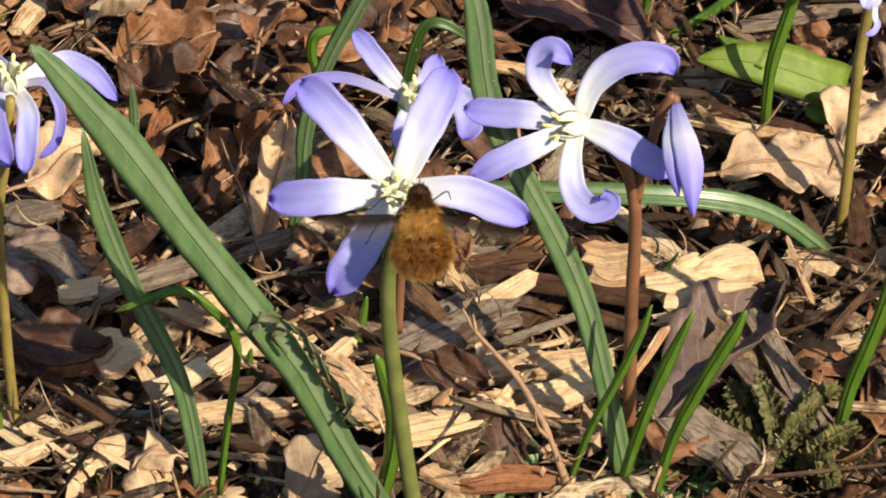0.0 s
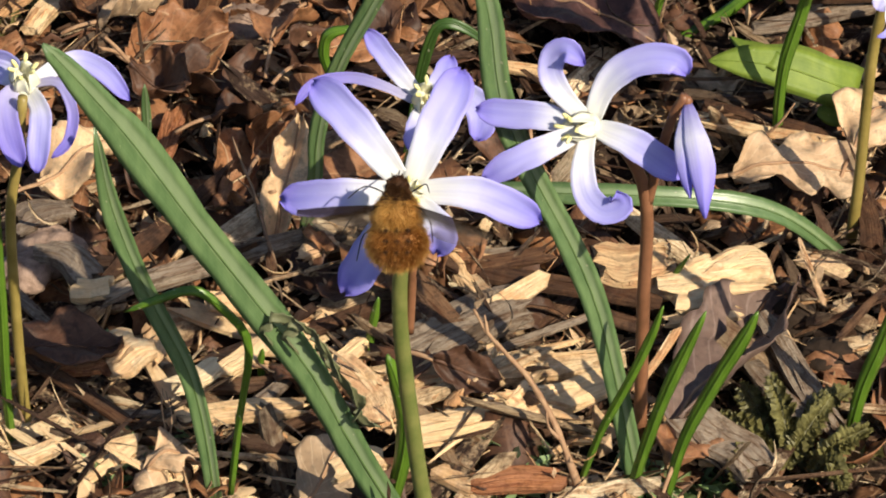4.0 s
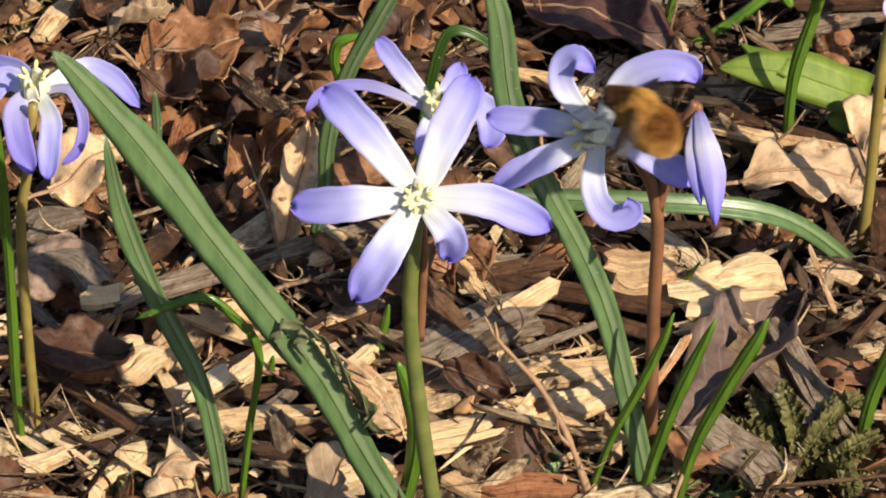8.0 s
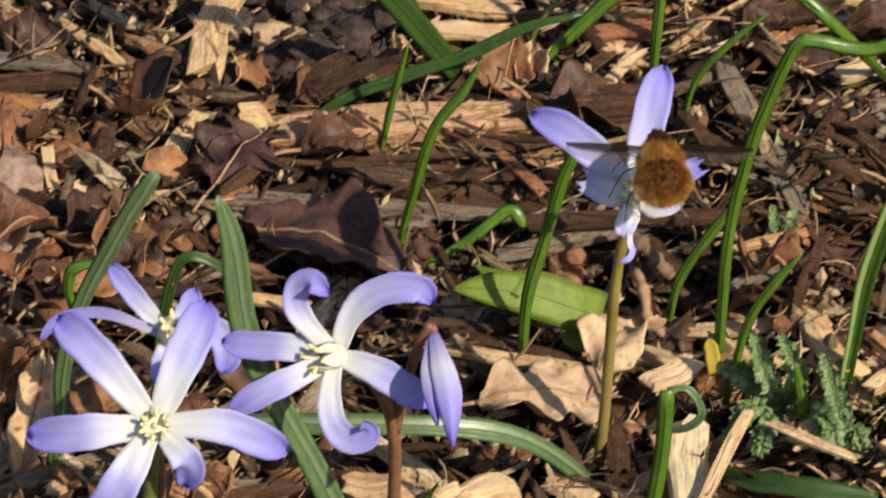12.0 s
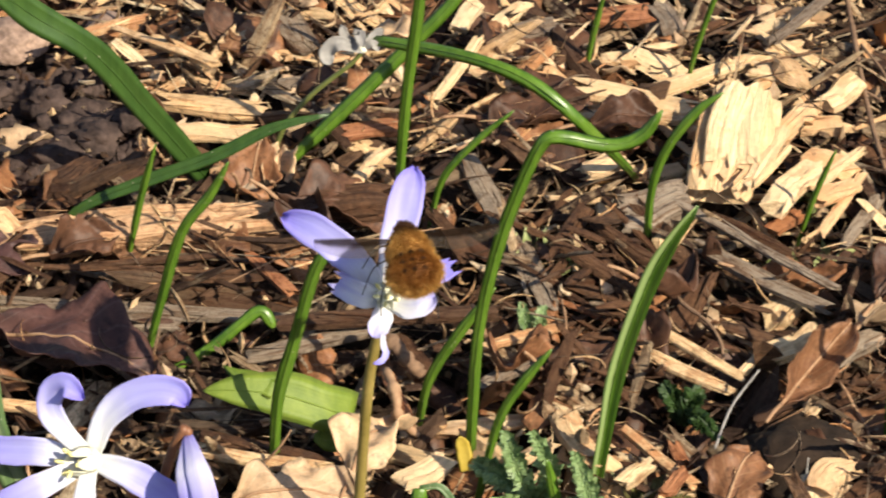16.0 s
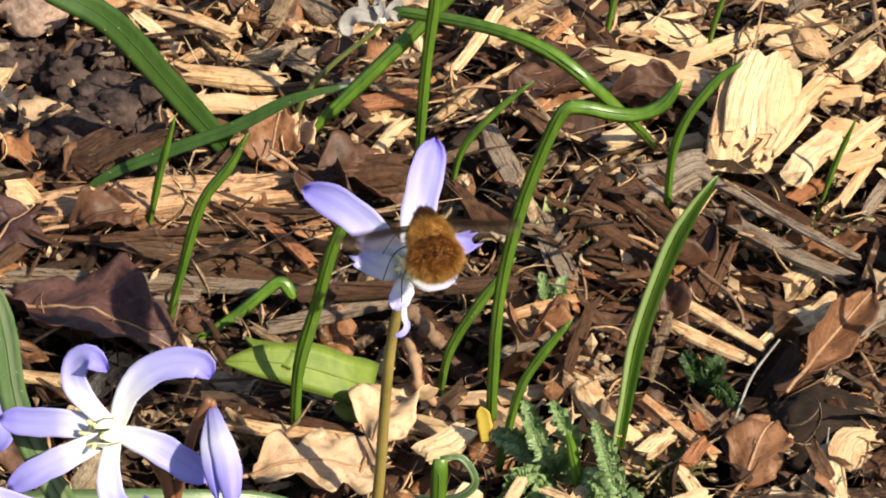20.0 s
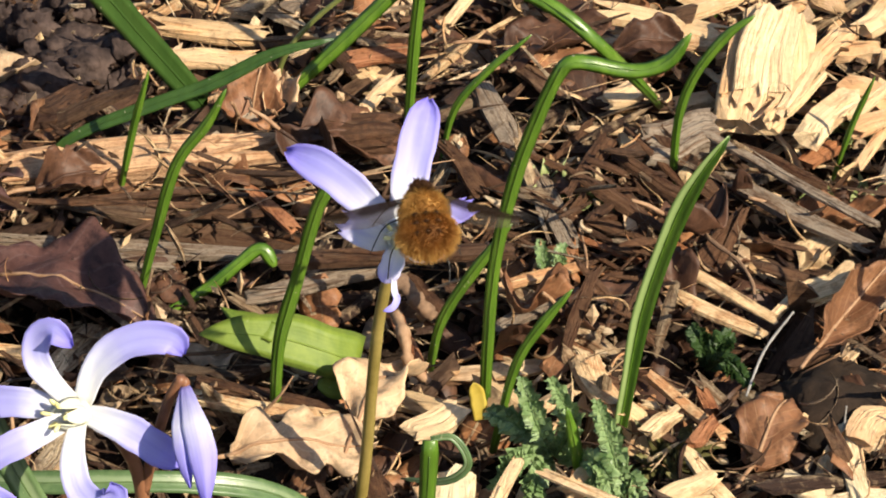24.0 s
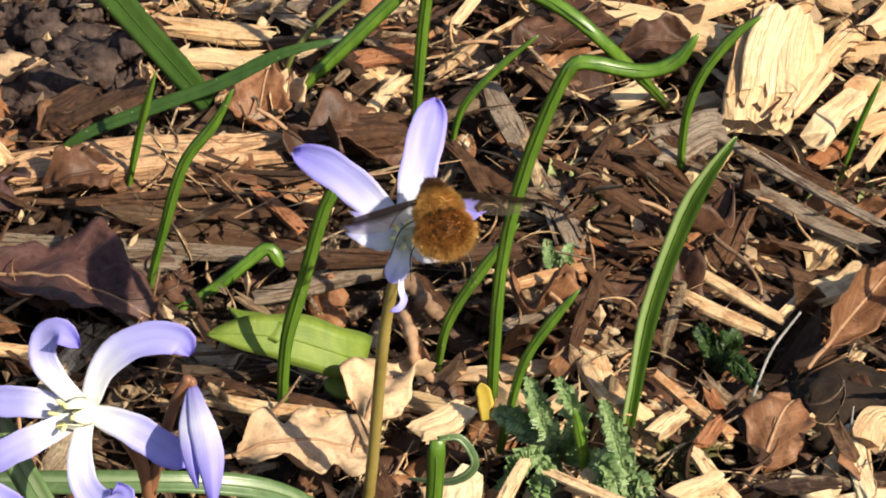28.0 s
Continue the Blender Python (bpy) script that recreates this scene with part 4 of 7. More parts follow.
chip("wood_chip", (4.03, -2.98, 0.39), 1.61, 0.51, 0.28, -95, M_FRESH, "orange-tan flat wood chip lying on the mulch", tilt=0, roll=0, seed=188, rough=0.35, category="wood chip")
chip("wood_chip", (4.48, -2.96, 0.71), 1.67, 0.17, 0.07, 68, M_FRESH, "bright pale freshly split wood chip", tilt=0, roll=0, seed=189, rough=0.35, category="wood chip")
chip("wood_chip", (5.58, -2.67, 0.70), 1.15, 0.14, 0.06, -34, M_TAN, "pale tan split wood chip", tilt=0, roll=0, seed=190, rough=0.35, category="wood chip")
chip("wood_chip", (4.92, -3.57, 0.31), 0.90, 0.18, 0.08, -70, M_MIXED, "brown wood chip in the mulch", tilt=0, roll=0, seed=192, rough=0.35, category="wood chip")
chip("wood_chip", (5.53, -3.84, 0.33), 0.79, 0.32, 0.14, 7, M_FRESH, "bright pale freshly split wood chip", tilt=0, roll=0, seed=193, rough=0.35, category="wood chip")
chip("bark_strip", (3.13, -2.39, 0.33), 0.87, 0.29, 0.12, -88, M_BARK, "dark brown strip of bark", tilt=0, roll=0, seed=194, rough=0.35, category="bark strip")
chip("wood_chip", (3.73, -2.50, 0.32), 0.66, 0.21, 0.09, -80, M_TAN, "pale tan split wood chip", tilt=0, roll=0, seed=195, rough=0.35, category="wood chip")
chip("wood_chip", (2.10, 3.03, 0.51), 0.95, 0.19, 0.08, -60, M_RUST, "reddish brown wood chip lying on the mulch", tilt=0, roll=0, seed=196, rough=0.35, category="wood chip")
chip("stick", (3.61, 2.01, 0.54), 2.65, 0.26, 0.14, 2, M_BARK, "dark brown bark-covered stick lying on the mulch", tilt=0, roll=0, seed=197, rough=0.35, category="stick")
chip("stick", (0.33, 3.10, 0.60), 2.51, 0.11, 0.05, -5, M_BARK, "dark brown bark-covered stick lying on the mulch", tilt=0, roll=0, seed=198, rough=0.35, category="stick")
chip("wood_chip", (3.65, 0.72, 0.31), 1.20, 0.18, 0.08, -79, M_RUST, "reddish brown wood chip lying on the mulch", tilt=0, roll=0, seed=199, rough=0.35, category="wood chip")
chip("bark_strip", (3.92, 1.47, 0.33), 0.74, 0.29, 0.12, -56, M_BARK, "dark brown strip of bark", tilt=0, roll=0, seed=200, rough=0.35, category="bark strip")
dead_leaf((3.18, 4.58, 0.22), 1.47, 1.11, 10, M_DEAD_DARK, "dark brown curled dead leaf", seed=201, curl=0.6)
dead_leaf((1.89, 5.34, 0.22), 0.96, 0.81, 70, M_DEAD_TAN, "tan crumpled dead leaf", seed=202, curl=1.0)
dead_leaf((5.92, 6.77, 0.22), 1.62, 0.88, 5, M_DEAD_DARK, "reddish brown curled dead leaf", seed=203, curl=0.5)
dead_leaf((2.29, 5.59, 0.22), 0.74, 0.52, 80, M_DEAD_PALE, "small pale dead leaf", seed=204, curl=0.8)
chip("wood_chip", (0.71, 8.16, 0.70), 1.45, 0.12, 0.05, -35, M_TAN, "pale tan split wood chip", tilt=0, roll=0, seed=205, rough=0.35, category="wood chip")
chip("wood_chip", (1.58, 9.01, 0.31), 1.09, 0.17, 0.07, 25, M_RUST, "reddish brown wood chip lying on the mulch", tilt=0, roll=0, seed=207, rough=0.35, category="wood chip")
chip("wood_chip", (4.92, 7.56, 0.61), 1.51, 0.17, 0.07, 63, M_FRESH, "bright pale freshly split wood chip", tilt=0, roll=0, seed=208, rough=0.35, category="wood chip")
chip("wood_chip", (5.16, 9.22, 0.33), 0.64, 0.28, 0.12, 60, M_FRESH, "bright pale freshly split wood chip", tilt=0, roll=0, seed=210, rough=0.35, category="wood chip")
chip("wood_chip", (5.75, 9.17, 0.32), 0.73, 0.26, 0.11, 59, M_FRESH, "bright pale freshly split wood chip", tilt=0, roll=0, seed=211, rough=0.35, category="wood chip")
chip("wood_chip", (6.41, 7.36, 0.34), 0.82, 0.33, 0.14, -59, M_FRESH, "bright pale freshly split wood chip", tilt=0, roll=0, seed=212, rough=0.35, category="wood chip")
chip("stick", (8.64, 7.71, 0.34), 2.54, 0.27, 0.15, 25, M_FRESH, "bright pale freshly split wood stick", tilt=0, roll=0, seed=214, rough=0.35, category="stick")
chip("wood_chip", (9.66, 8.84, 0.33), 0.89, 0.27, 0.11, 16, M_FRESH, "bright pale freshly split wood chip", tilt=0, roll=0, seed=215, rough=0.35, category="wood chip")
chip("wood_chip", (9.99, 8.69, 0.61), 1.60, 0.17, 0.07, 51, M_GREYWOOD, "grey weathered piece of wood", tilt=0, roll=0, seed=216, rough=0.35, category="wood chip")
def wood_block(at, layers, label):
    """A split block: torn layers lying on one another, each a part."""
    e = tagged(new("wood_block"), label, "wood block", "wood mulch")
    e.location = Vector(at) * CM
    for k, (dx, dy, dz, l, w, h, rz, tilt, roll) in enumerate(layers):
        v, f, uv = torn(l, w, h, 830 + k, 0.28)
        q = turn(roll, -tilt, rz)
        part("split_layer", mesh_of("split_layer", [q @ a + Vector((dx, dy, dz)) for a in v], f, M_FRESH, uv, smooth=False), e)


wood_block((8.62, 5.55, 0.62), [(0, 0, 0, 1.55, 0.98, 0.34, 74, 18, 3), (0.04, 0.04, 0.20, 1.36, 0.86, 0.20, 75, 19, 2), (-0.06, 0.10, 0.32, 1.20, 0.50, 0.14, 72, 20, 5),
    (0.24, 0.02, 0.32, 1.02, 0.34, 0.12, 78, 18, -4), (0.44, -0.36, 0.12, 1.05, 0.22, 0.14, 62, 10, 0), (-0.44, 0.10, 0.10, 1.1, 0.16, 0.22, 77, 16, 0),
    (0.30, -0.62, 0.06, 0.80, 0.12, 0.08, 55, 8, 0), (0.46, -0.60, 0.10, 0.85, 0.10, 0.08, 50, 8, 0), (0.10, -0.66, 0.02, 0.7, 0.10, 0.08, 60, 6, 0)],
    "big square block of fresh pale split wood")
chip("wood_chip", (9.51, 7.45, 0.44), 0.72, 0.35, 0.15, -25, M_FRESH, "bright pale freshly split wood chip", tilt=0, roll=0, seed=218, rough=0.35, category="wood chip")
chip("wood_chip", (9.99, 6.37, 0.35), 0.50, 0.39, 0.17, 22, M_FRESH, "bright pale freshly split wood chip", tilt=0, roll=0, seed=219, rough=0.7, category="wood chip")
chip("wood_chip", (9.99, 4.34, 0.51), 1.50, 0.15, 0.06, 62, M_FRESH, "bright pale freshly split wood chip", tilt=0, roll=0, seed=220, rough=0.35, category="wood chip")
chip("wood_chip", (10.03, 5.02, 0.61), 1.05, 0.18, 0.07, 46, M_FRESH, "bright pale freshly split wood chip", tilt=0, roll=0, seed=221, rough=0.35, category="wood chip")
chip("wood_chip", (8.78, 5.00, 0.69), 0.84, 0.06, 0.03, 54, M_FRESH, "bright pale freshly split wood chip", tilt=0, roll=0, seed=222, rough=0.35, category="wood chip")
chip("wood_chip", (8.96, 5.07, 0.69), 0.82, 0.06, 0.03, 53, M_FRESH, "bright pale freshly split wood chip", tilt=0, roll=0, seed=223, rough=0.35, category="wood chip")
chip("wood_chip", (9.14, 5.13, 0.69), 0.80, 0.06, 0.03, 52, M_FRESH, "bright pale freshly split wood chip", tilt=0, roll=0, seed=224, rough=0.35, category="wood chip")
chip("wood_chip", (5.34, 1.45, 0.61), 1.09, 0.17, 0.07, 22, M_TAN, "pale tan split wood chip", tilt=0, roll=0, seed=226, rough=0.35, category="wood chip")
chip("wood_chip", (7.58, 1.28, 0.51), 1.65, 0.17, 0.07, -46, M_TAN, "pale tan split wood chip", tilt=0, roll=0, seed=227, rough=0.35, category="wood chip")
chip("stick", (8.66, 3.35, 0.61), 2.60, 0.15, 0.06, -45, M_GREYWOOD, "grey weathered stick lying on the mulch", tilt=0, roll=0, seed=228, rough=0.35, category="stick")
chip("wood_chip", (5.77, 7.87, 0.32), 0.71, 0.24, 0.10, 21, M_MIXED, "brown wood chip in the mulch", tilt=0, roll=0, seed=231, rough=0.35, category="wood chip")
chip("wood_chip", (6.17, 8.83, 0.35), 0.58, 0.39, 0.16, 27, M_GREYWOOD, "grey weathered piece of wood", tilt=0, roll=0, seed=232, rough=0.35, category="wood chip")
chip("wood_chip", (7.39, 9.14, 0.35), 0.76, 0.40, 0.17, 9, M_RUST, "reddish brown wood chip lying on the mulch", tilt=0, roll=0, seed=233, rough=0.35, category="wood chip")
chip("wood_chip", (8.04, 9.04, 0.34), 0.61, 0.35, 0.15, -72, M_GREYWOOD, "grey weathered piece of wood", tilt=0, roll=0, seed=234, rough=0.35, category="wood chip")
chip("bark_strip", (8.51, 8.81, 0.31), 0.74, 0.15, 0.06, 33, M_BARK, "dark brown strip of bark", tilt=0, roll=0, seed=235, rough=0.35, category="bark strip")
dead_leaf((7.91, -1.43, 0.22), 1.03, 0.81, 60, M_DEAD_TAN, "pale brown flat leaf with a bitten edge", seed=236, curl=0.3)
dead_leaf((10.67, 2.82, 0.22), 1.40, 0.88, 50, M_DEAD_DARK, "dark brown curled dead leaf", seed=237, curl=0.5)
dead_leaf((5.58, 6.45, 0.22), 0.88, 0.66, 30, M_DEAD_DARK, "small dark dead leaf", seed=238, curl=0.6)
chip("wood_chip", (9.19, -1.53, 0.34), 0.78, 0.35, 0.15, -28, M_TAN, "pale tan split wood chip", tilt=0, roll=0, seed=239, rough=0.35, category="wood chip")
chip("stick", (10.11, -1.00, 0.36), 2.21, 0.38, 0.21, 48, M_BARK, "dark brown bark-covered stick lying on the mulch", tilt=0, roll=0, seed=240, rough=0.35, category="stick")
chip("wood_chip", (9.78, 1.34, 0.34), 0.78, 0.33, 0.14, 47, M_GREYWOOD, "grey weathered piece of wood", tilt=0, roll=0, seed=242, rough=0.7, category="wood chip")
chip("wood_chip", (7.28, -0.88, 0.31), 0.83, 0.18, 0.08, -75, M_RUST, "reddish brown wood chip lying on the mulch", tilt=0, roll=0, seed=246, rough=0.35, category="wood chip")
chip("bark_strip", (8.14, 5.42, 0.32), 0.54, 0.22, 0.09, -49, M_BARK, "dark brown strip of bark", tilt=0, roll=0, seed=247, rough=0.35, category="bark strip")
chip("bark_strip", (10.90, 5.31, 0.34), 1.21, 0.37, 0.16, -52, M_BARK, "dark brown strip of bark", tilt=0, roll=0, seed=248, rough=0.35, category="bark strip")
chip("wood_chip", (11.00, 4.39, 0.32), 1.00, 0.21, 0.09, -66, M_TAN, "pale tan split wood chip", tilt=0, roll=0, seed=249, rough=0.35, category="wood chip")
chip("wood_chip", (10.28, 4.23, 0.31), 1.13, 0.20, 0.08, 62, M_GREYWOOD, "grey weathered piece of wood", tilt=0, roll=0, seed=250, rough=0.35, category="wood chip")
chip("wood_chip", (10.76, 3.32, 0.35), 0.64, 0.43, 0.18, 49, M_GREYWOOD, "grey weathered piece of wood", tilt=0, roll=0, seed=251, rough=0.35, category="wood chip")
chip("wood_chip", (11.16, 7.80, 0.33), 1.40, 0.31, 0.13, -39, M_MIXED, "brown wood chip in the mulch", tilt=0, roll=0, seed=252, rough=0.35, category="wood chip")
chip("wood_chip", (9.44, 5.04, 0.33), 0.49, 0.31, 0.13, 30, M_TAN, "pale tan split wood chip", tilt=0, roll=0, seed=253, rough=0.35, category="wood chip")
chip("wood_chip", (9.22, 4.21, 0.32), 0.51, 0.26, 0.11, 46, M_RUST, "reddish brown wood chip lying on the mulch", tilt=0, roll=0, seed=254, rough=0.35, category="wood chip")
chip("bark_strip", (-0.60, 5.51, 0.36), 0.72, 0.47, 0.20, 30, M_BARK, "dark brown strip of bark", tilt=0, roll=0, seed=255, rough=0.8, category="bark strip")
chip("bark_strip", (0.10, 5.55, 0.35), 0.90, 0.43, 0.18, 58, M_BARK, "dark brown strip of bark", tilt=0, roll=0, seed=257, rough=0.8, category="bark strip")
chip("wood_chip", (2.55, 9.04, 0.35), 0.90, 0.44, 0.19, -53, M_GREYWOOD, "grey weathered piece of wood", tilt=0, roll=0, seed=258, rough=0.8, category="wood chip")
chip("wood_chip", (2.70, 7.71, 0.33), 0.42, 0.30, 0.13, 38, M_GREYWOOD, "grey weathered piece of wood", tilt=0, roll=0, seed=259, rough=0.8, category="wood chip")
chip("wood_chip", (7.23, 2.29, 0.31), 0.84, 0.15, 0.06, -49, M_RUST, "reddish brown wood chip lying on the mulch", tilt=0, roll=0, seed=260, rough=0.35, category="wood chip")
chip("wood_chip", (6.25, 2.39, 0.30), 0.88, 0.11, 0.05, -36, M_RUST, "reddish brown wood chip lying on the mulch", tilt=0, roll=0, seed=261, rough=0.35, category="wood chip")
twig("twig", [(-0.45, -7.16, 0.30), (-0.70, -6.85, 0.90), (-1.02, -6.45, 1.30), (-1.32, -6.28, 1.60), (-1.56, -6.11, 1.80), (-1.72, -5.93, 2.00)], 0.090, 0.030, M_TWIG_PALE, "reddish brown bare twig sticking up from the mulch", [[(-1.56, -6.11, 1.80), (-1.57, -6.07, 1.90), (-1.59, -6.03, 2.00)], [(-0.67, -6.99, 0.90), (-0.80, -6.91, 1.00), (-0.84, -6.72, 1.10)]])
twig("twig", [(-5.27, -7.05, 0.20), (-5.36, -6.78, 0.50), (-5.45, -6.51, 0.80), (-5.45, -6.33, 1.00)], 0.030, 0.015, M_TWIG_PALE, "thin dry stalk standing in the litter", [[(-5.36, -6.78, 0.50), (-5.34, -6.50, 0.70), (-5.42, -6.27, 0.90)]])
twig("twig", [(-4.30, -3.38, 0.40), (-4.42, -3.08, 0.60), (-4.57, -2.67, 0.90), (-4.73, -2.36, 1.10), (-4.89, -2.00, 1.30)], 0.050, 0.025, M_TWIG, "dark thin twig leaning over the litter", [[(-4.49, -2.88, 0.80), (-4.65, -2.56, 0.90), (-4.80, -2.47, 1.00)]])
twig("twig", [(10.70, 9.66, 0.50), (10.68, 8.51, 0.50), (10.65, 7.40, 0.50), (10.65, 6.18, 0.50), (10.73, 5.25, 0.40), (10.80, 4.85, 0.30)], 0.080, 0.060, M_TWIG, "dark crooked twig lying on the mulch", [[(10.74, 8.09, 0.50), (10.95, 7.53, 0.50), (11.15, 6.83, 0.40)], [(10.64, 6.99, 0.50), (10.88, 6.71, 0.50)]])
twig("twig", [(7.54, 3.08, 0.40), (7.52, 2.20, 0.60), (7.84, 1.71, 0.60), (8.00, 1.34, 0.50), (7.99, 0.88, 0.30)], 0.060, 0.040, M_TWIG, "dark curved root in the mulch", [])
twig("twig", [(10.50, 3.33, 0.40), (10.37, 2.20, 0.70), (10.40, 1.60, 0.60), (10.79, 1.47, 0.30)], 0.025, 0.020, M_TWIG_PALE, "thin curled straw stalk on the litter", [[(10.30, 1.36, 0.50), (10.09, 1.25, 0.60), (10.10, 1.01, 0.50), (10.51, 1.12, 0.30)]])
twig("twig", [(7.72, -0.56, 0.30), (7.98, -0.07, 0.60), (8.36, 0.30, 0.90)], 0.035, 0.030, M_WHITE, "thin whitish dry stalk in the litter", [])
twig("twig", [(8.69, -1.73, 0.30), (8.78, -1.47, 0.50), (8.81, -1.38, 0.80)], 0.030, 0.020, M_WHITE, "thin whitish dry stalk standing up", [])
twig("twig", [(5.92, 3.02, 0.40), (5.98, 1.91, 0.50), (5.88, 1.20, 0.30)], 0.035, 0.025, M_TWIG_PALE, "thin brown root fibre on the mulch", [])
twig("twig", [(1.81, -0.82, 0.40), (2.03, -0.85, 0.70), (2.21, -0.82, 1.00)], 0.050, 0.020, M_TWIG_PALE, "straw-coloured split stalk in the litter", [])
twig("twig", [(-7.18, -6.22, 0.30), (-7.55, -5.23, 0.40), (-7.88, -4.72, 0.40)], 0.040, 0.030, M_TWIG, "thin dark twig across the litter", [])
twig("twig", [(1.34, 2.77, 0.50), (2.42, 3.15, 0.80), (3.32, 3.10, 1.00), (4.43, 3.62, 0.80)], 0.020, 0.015, M_TWIG_PALE, "fine straw lying over the mulch", [])
twig("twig", [(3.39, 1.54, 0.70), (3.68, 1.19, 0.70), (3.81, 1.04, 0.60), (4.00, 0.98, 0.40)], 0.220, 0.160, M_TWIG, "knotted dark brown root on the mulch", [])
twig("twig", [(3.52, 0.70, 0.70), (3.61, 0.21, 0.70), (3.65, -0.03, 0.50), (3.89, -0.16, 0.30)], 0.160, 0.100, M_TWIG_PALE, "twisted light brown root on the mulch", [])
pebble("stone", (-4.87, 1.56, 0.15), 0.52, M_STONE, "rounded brown stone on the soil", 263)
pebble("clay_shard", (11.66, 8.97, 0.15), 0.52, M_BRICK, "bright orange shard of fired clay", 264)
pebble("clay_shard", (11.29, 5.23, 0.15), 0.26, M_BRICK, "bright orange shard of fired clay", 265)
pebble("stone", (8.05, 9.18, 0.15), 0.29, M_STONE, "pinkish grey pebble on the mulch", 266)
pebble("soil_clod", (-7.15, -2.90, 0.15), 0.44, M_STONE, "grey lump of dry soil", 267)
pebble("soil_clod", (-7.47, -3.34, 0.15), 0.37, M_STONE, "grey lump of dry soil", 268)
pebble("soil_clod", (-4.99, 3.32, 0.15), 0.66, M_STONE, "pinkish lump of dry soil", 271)
pebble("soil_clod", (-4.46, 1.74, 0.15), 0.44, M_STONE, "pinkish lump of dry soil", 272)
dead_leaf((-4.14, 0.63, 0.22), 1.11, 0.74, 60, M_DEAD_DARK, "dark brown curled dead leaf", seed=273, curl=1.5, roll=25)
dead_leaf((-4.71, -0.76, 0.22), 1.11, 0.66, 15, M_DEAD_DARK, "dark reddish curled dead leaf", seed=274, curl=1.4, roll=-30)
dead_leaf((-5.01, -1.77, 0.22), 1.18, 0.66, 120, M_DEAD_TAN, "brown curled dead leaf edge up", seed=275, curl=1.5, roll=30)
dead_leaf((-4.69, 1.97, 0.22), 1.33, 1.03, 30, M_DEAD_TAN, "pinkish brown dead leaf on soil", seed=276, curl=0.6)
dead_leaf((-3.50, 2.21, 0.22), 1.40, 0.81, 50, M_DEAD_DARK, "dark brown curled dead leaf", seed=277, curl=1.2)
dead_leaf((-7.28, -5.12, 0.22), 1.11, 0.59, 20, M_DEAD_TAN, "brown dead leaf among chips", seed=278, curl=1.0)
dead_leaf((-3.79, -5.55, 0.22), 0.96, 0.59, -20, M_DEAD_DARK, "dark brown curled dead leaf", seed=279, curl=1.0)
dead_leaf((6.13, 1.07, 0.22), 1.33, 0.66, 30, M_DEAD_DARK, "dark brown curled dead leaf", seed=281, curl=1.0)
dead_leaf((6.98, 1.27, 0.22), 1.11, 0.66, 100, M_DEAD_DARK, "dark brown curled dead leaf", seed=282, curl=1.2)
dead_leaf((9.21, 2.88, 0.22), 1.25, 0.52, -10, M_DEAD_TAN, "light brown curled dead leaf", seed=283, curl=1.0)
dead_leaf((10.07, 1.86, 0.22), 0.88, 0.66, 60, M_DEAD_PALE, "pale crumpled dead leaf", seed=284, curl=1.2)
chip("wood_chip", (9.11, -1.48, 0.56), 0.69, 0.46, 0.19, 47, M_FRESH, "bright pale freshly split wood chip", tilt=0, roll=0, seed=285, rough=0.5, category="wood chip")
chip("wood_chip", (6.83, -2.47, 0.53), 0.64, 0.30, 0.13, 37, M_FRESH, "bright pale freshly split wood chip", tilt=0, roll=0, seed=289, rough=0.6, category="wood chip")
chip("wood_chip", (7.10, -1.46, 0.52), 0.51, 0.21, 0.09, 52, M_RUST, "reddish brown wood chip lying on the mulch", tilt=0, roll=0, seed=290, rough=0.35, category="wood chip")
chip("wood_chip", (5.53, -2.37, 0.53), 0.51, 0.30, 0.13, 34, M_FRESH, "bright pale freshly split wood chip", tilt=0, roll=0, seed=291, rough=0.6, category="wood chip")
chip("wood_chip", (6.62, -1.18, 0.42), 0.48, 0.25, 0.11, 39, M_TAN, "pale tan split wood chip", tilt=0, roll=0, seed=292, rough=0.35, category="wood chip")
chip("wood_chip", (8.94, 1.25, 0.54), 0.69, 0.37, 0.15, 45, M_TAN, "pale tan split wood chip", tilt=0, roll=0, seed=294, rough=0.6, category="wood chip")
dead_leaf((9.03, 0.38, 0.72), 1.99, 0.59, 56, M_DEAD_TAN, "light brown folded leaf standing up", seed=296, curl=0.7, wave=0.2, fold=0.5, roll=30)
# Stone and clods coloured near black to stand in for shade here.
pebble("stone", (8.88, -0.73, 0.15), 0.83, M_STONE_SHADED, "rounded stone half buried in mulch, coloured dark for shade", 297)
pebble("soil_clod", (8.37, -0.56, 0.15), 0.41, M_STONE_SHADED, "lump of soil coloured dark for shade", 298)
pebble("soil_clod", (9.15, -0.90, 0.15), 0.44, M_STONE_SHADED, "lump of soil coloured dark for shade", 299)
pebble("soil_clod", (-0.15, 5.26, 0.15), 0.41, M_STONE_SHADED, "lump of soil coloured dark for shade", 301)
pebble("soil_clod", (1.53, 5.09, 0.15), 0.29, M_STONE_SHADED, "lump of soil coloured dark for shade", 302)
pebble("soil_clod", (2.27, 5.43, 0.15), 0.33, M_STONE_SHADED, "lump of soil coloured dark for shade", 303)
chip("wood_chip", (9.39, 4.70, 0.55), 1.03, 0.43, 0.18, 53, M_FRESH, "bright pale freshly split wood chip", tilt=0, roll=0, seed=304, rough=0.5, category="wood chip")
chip("wood_chip", (9.90, 5.17, 0.55), 0.61, 0.43, 0.18, -39, M_FRESH, "bright pale freshly split wood chip", tilt=0, roll=0, seed=305, rough=0.5, category="wood chip")
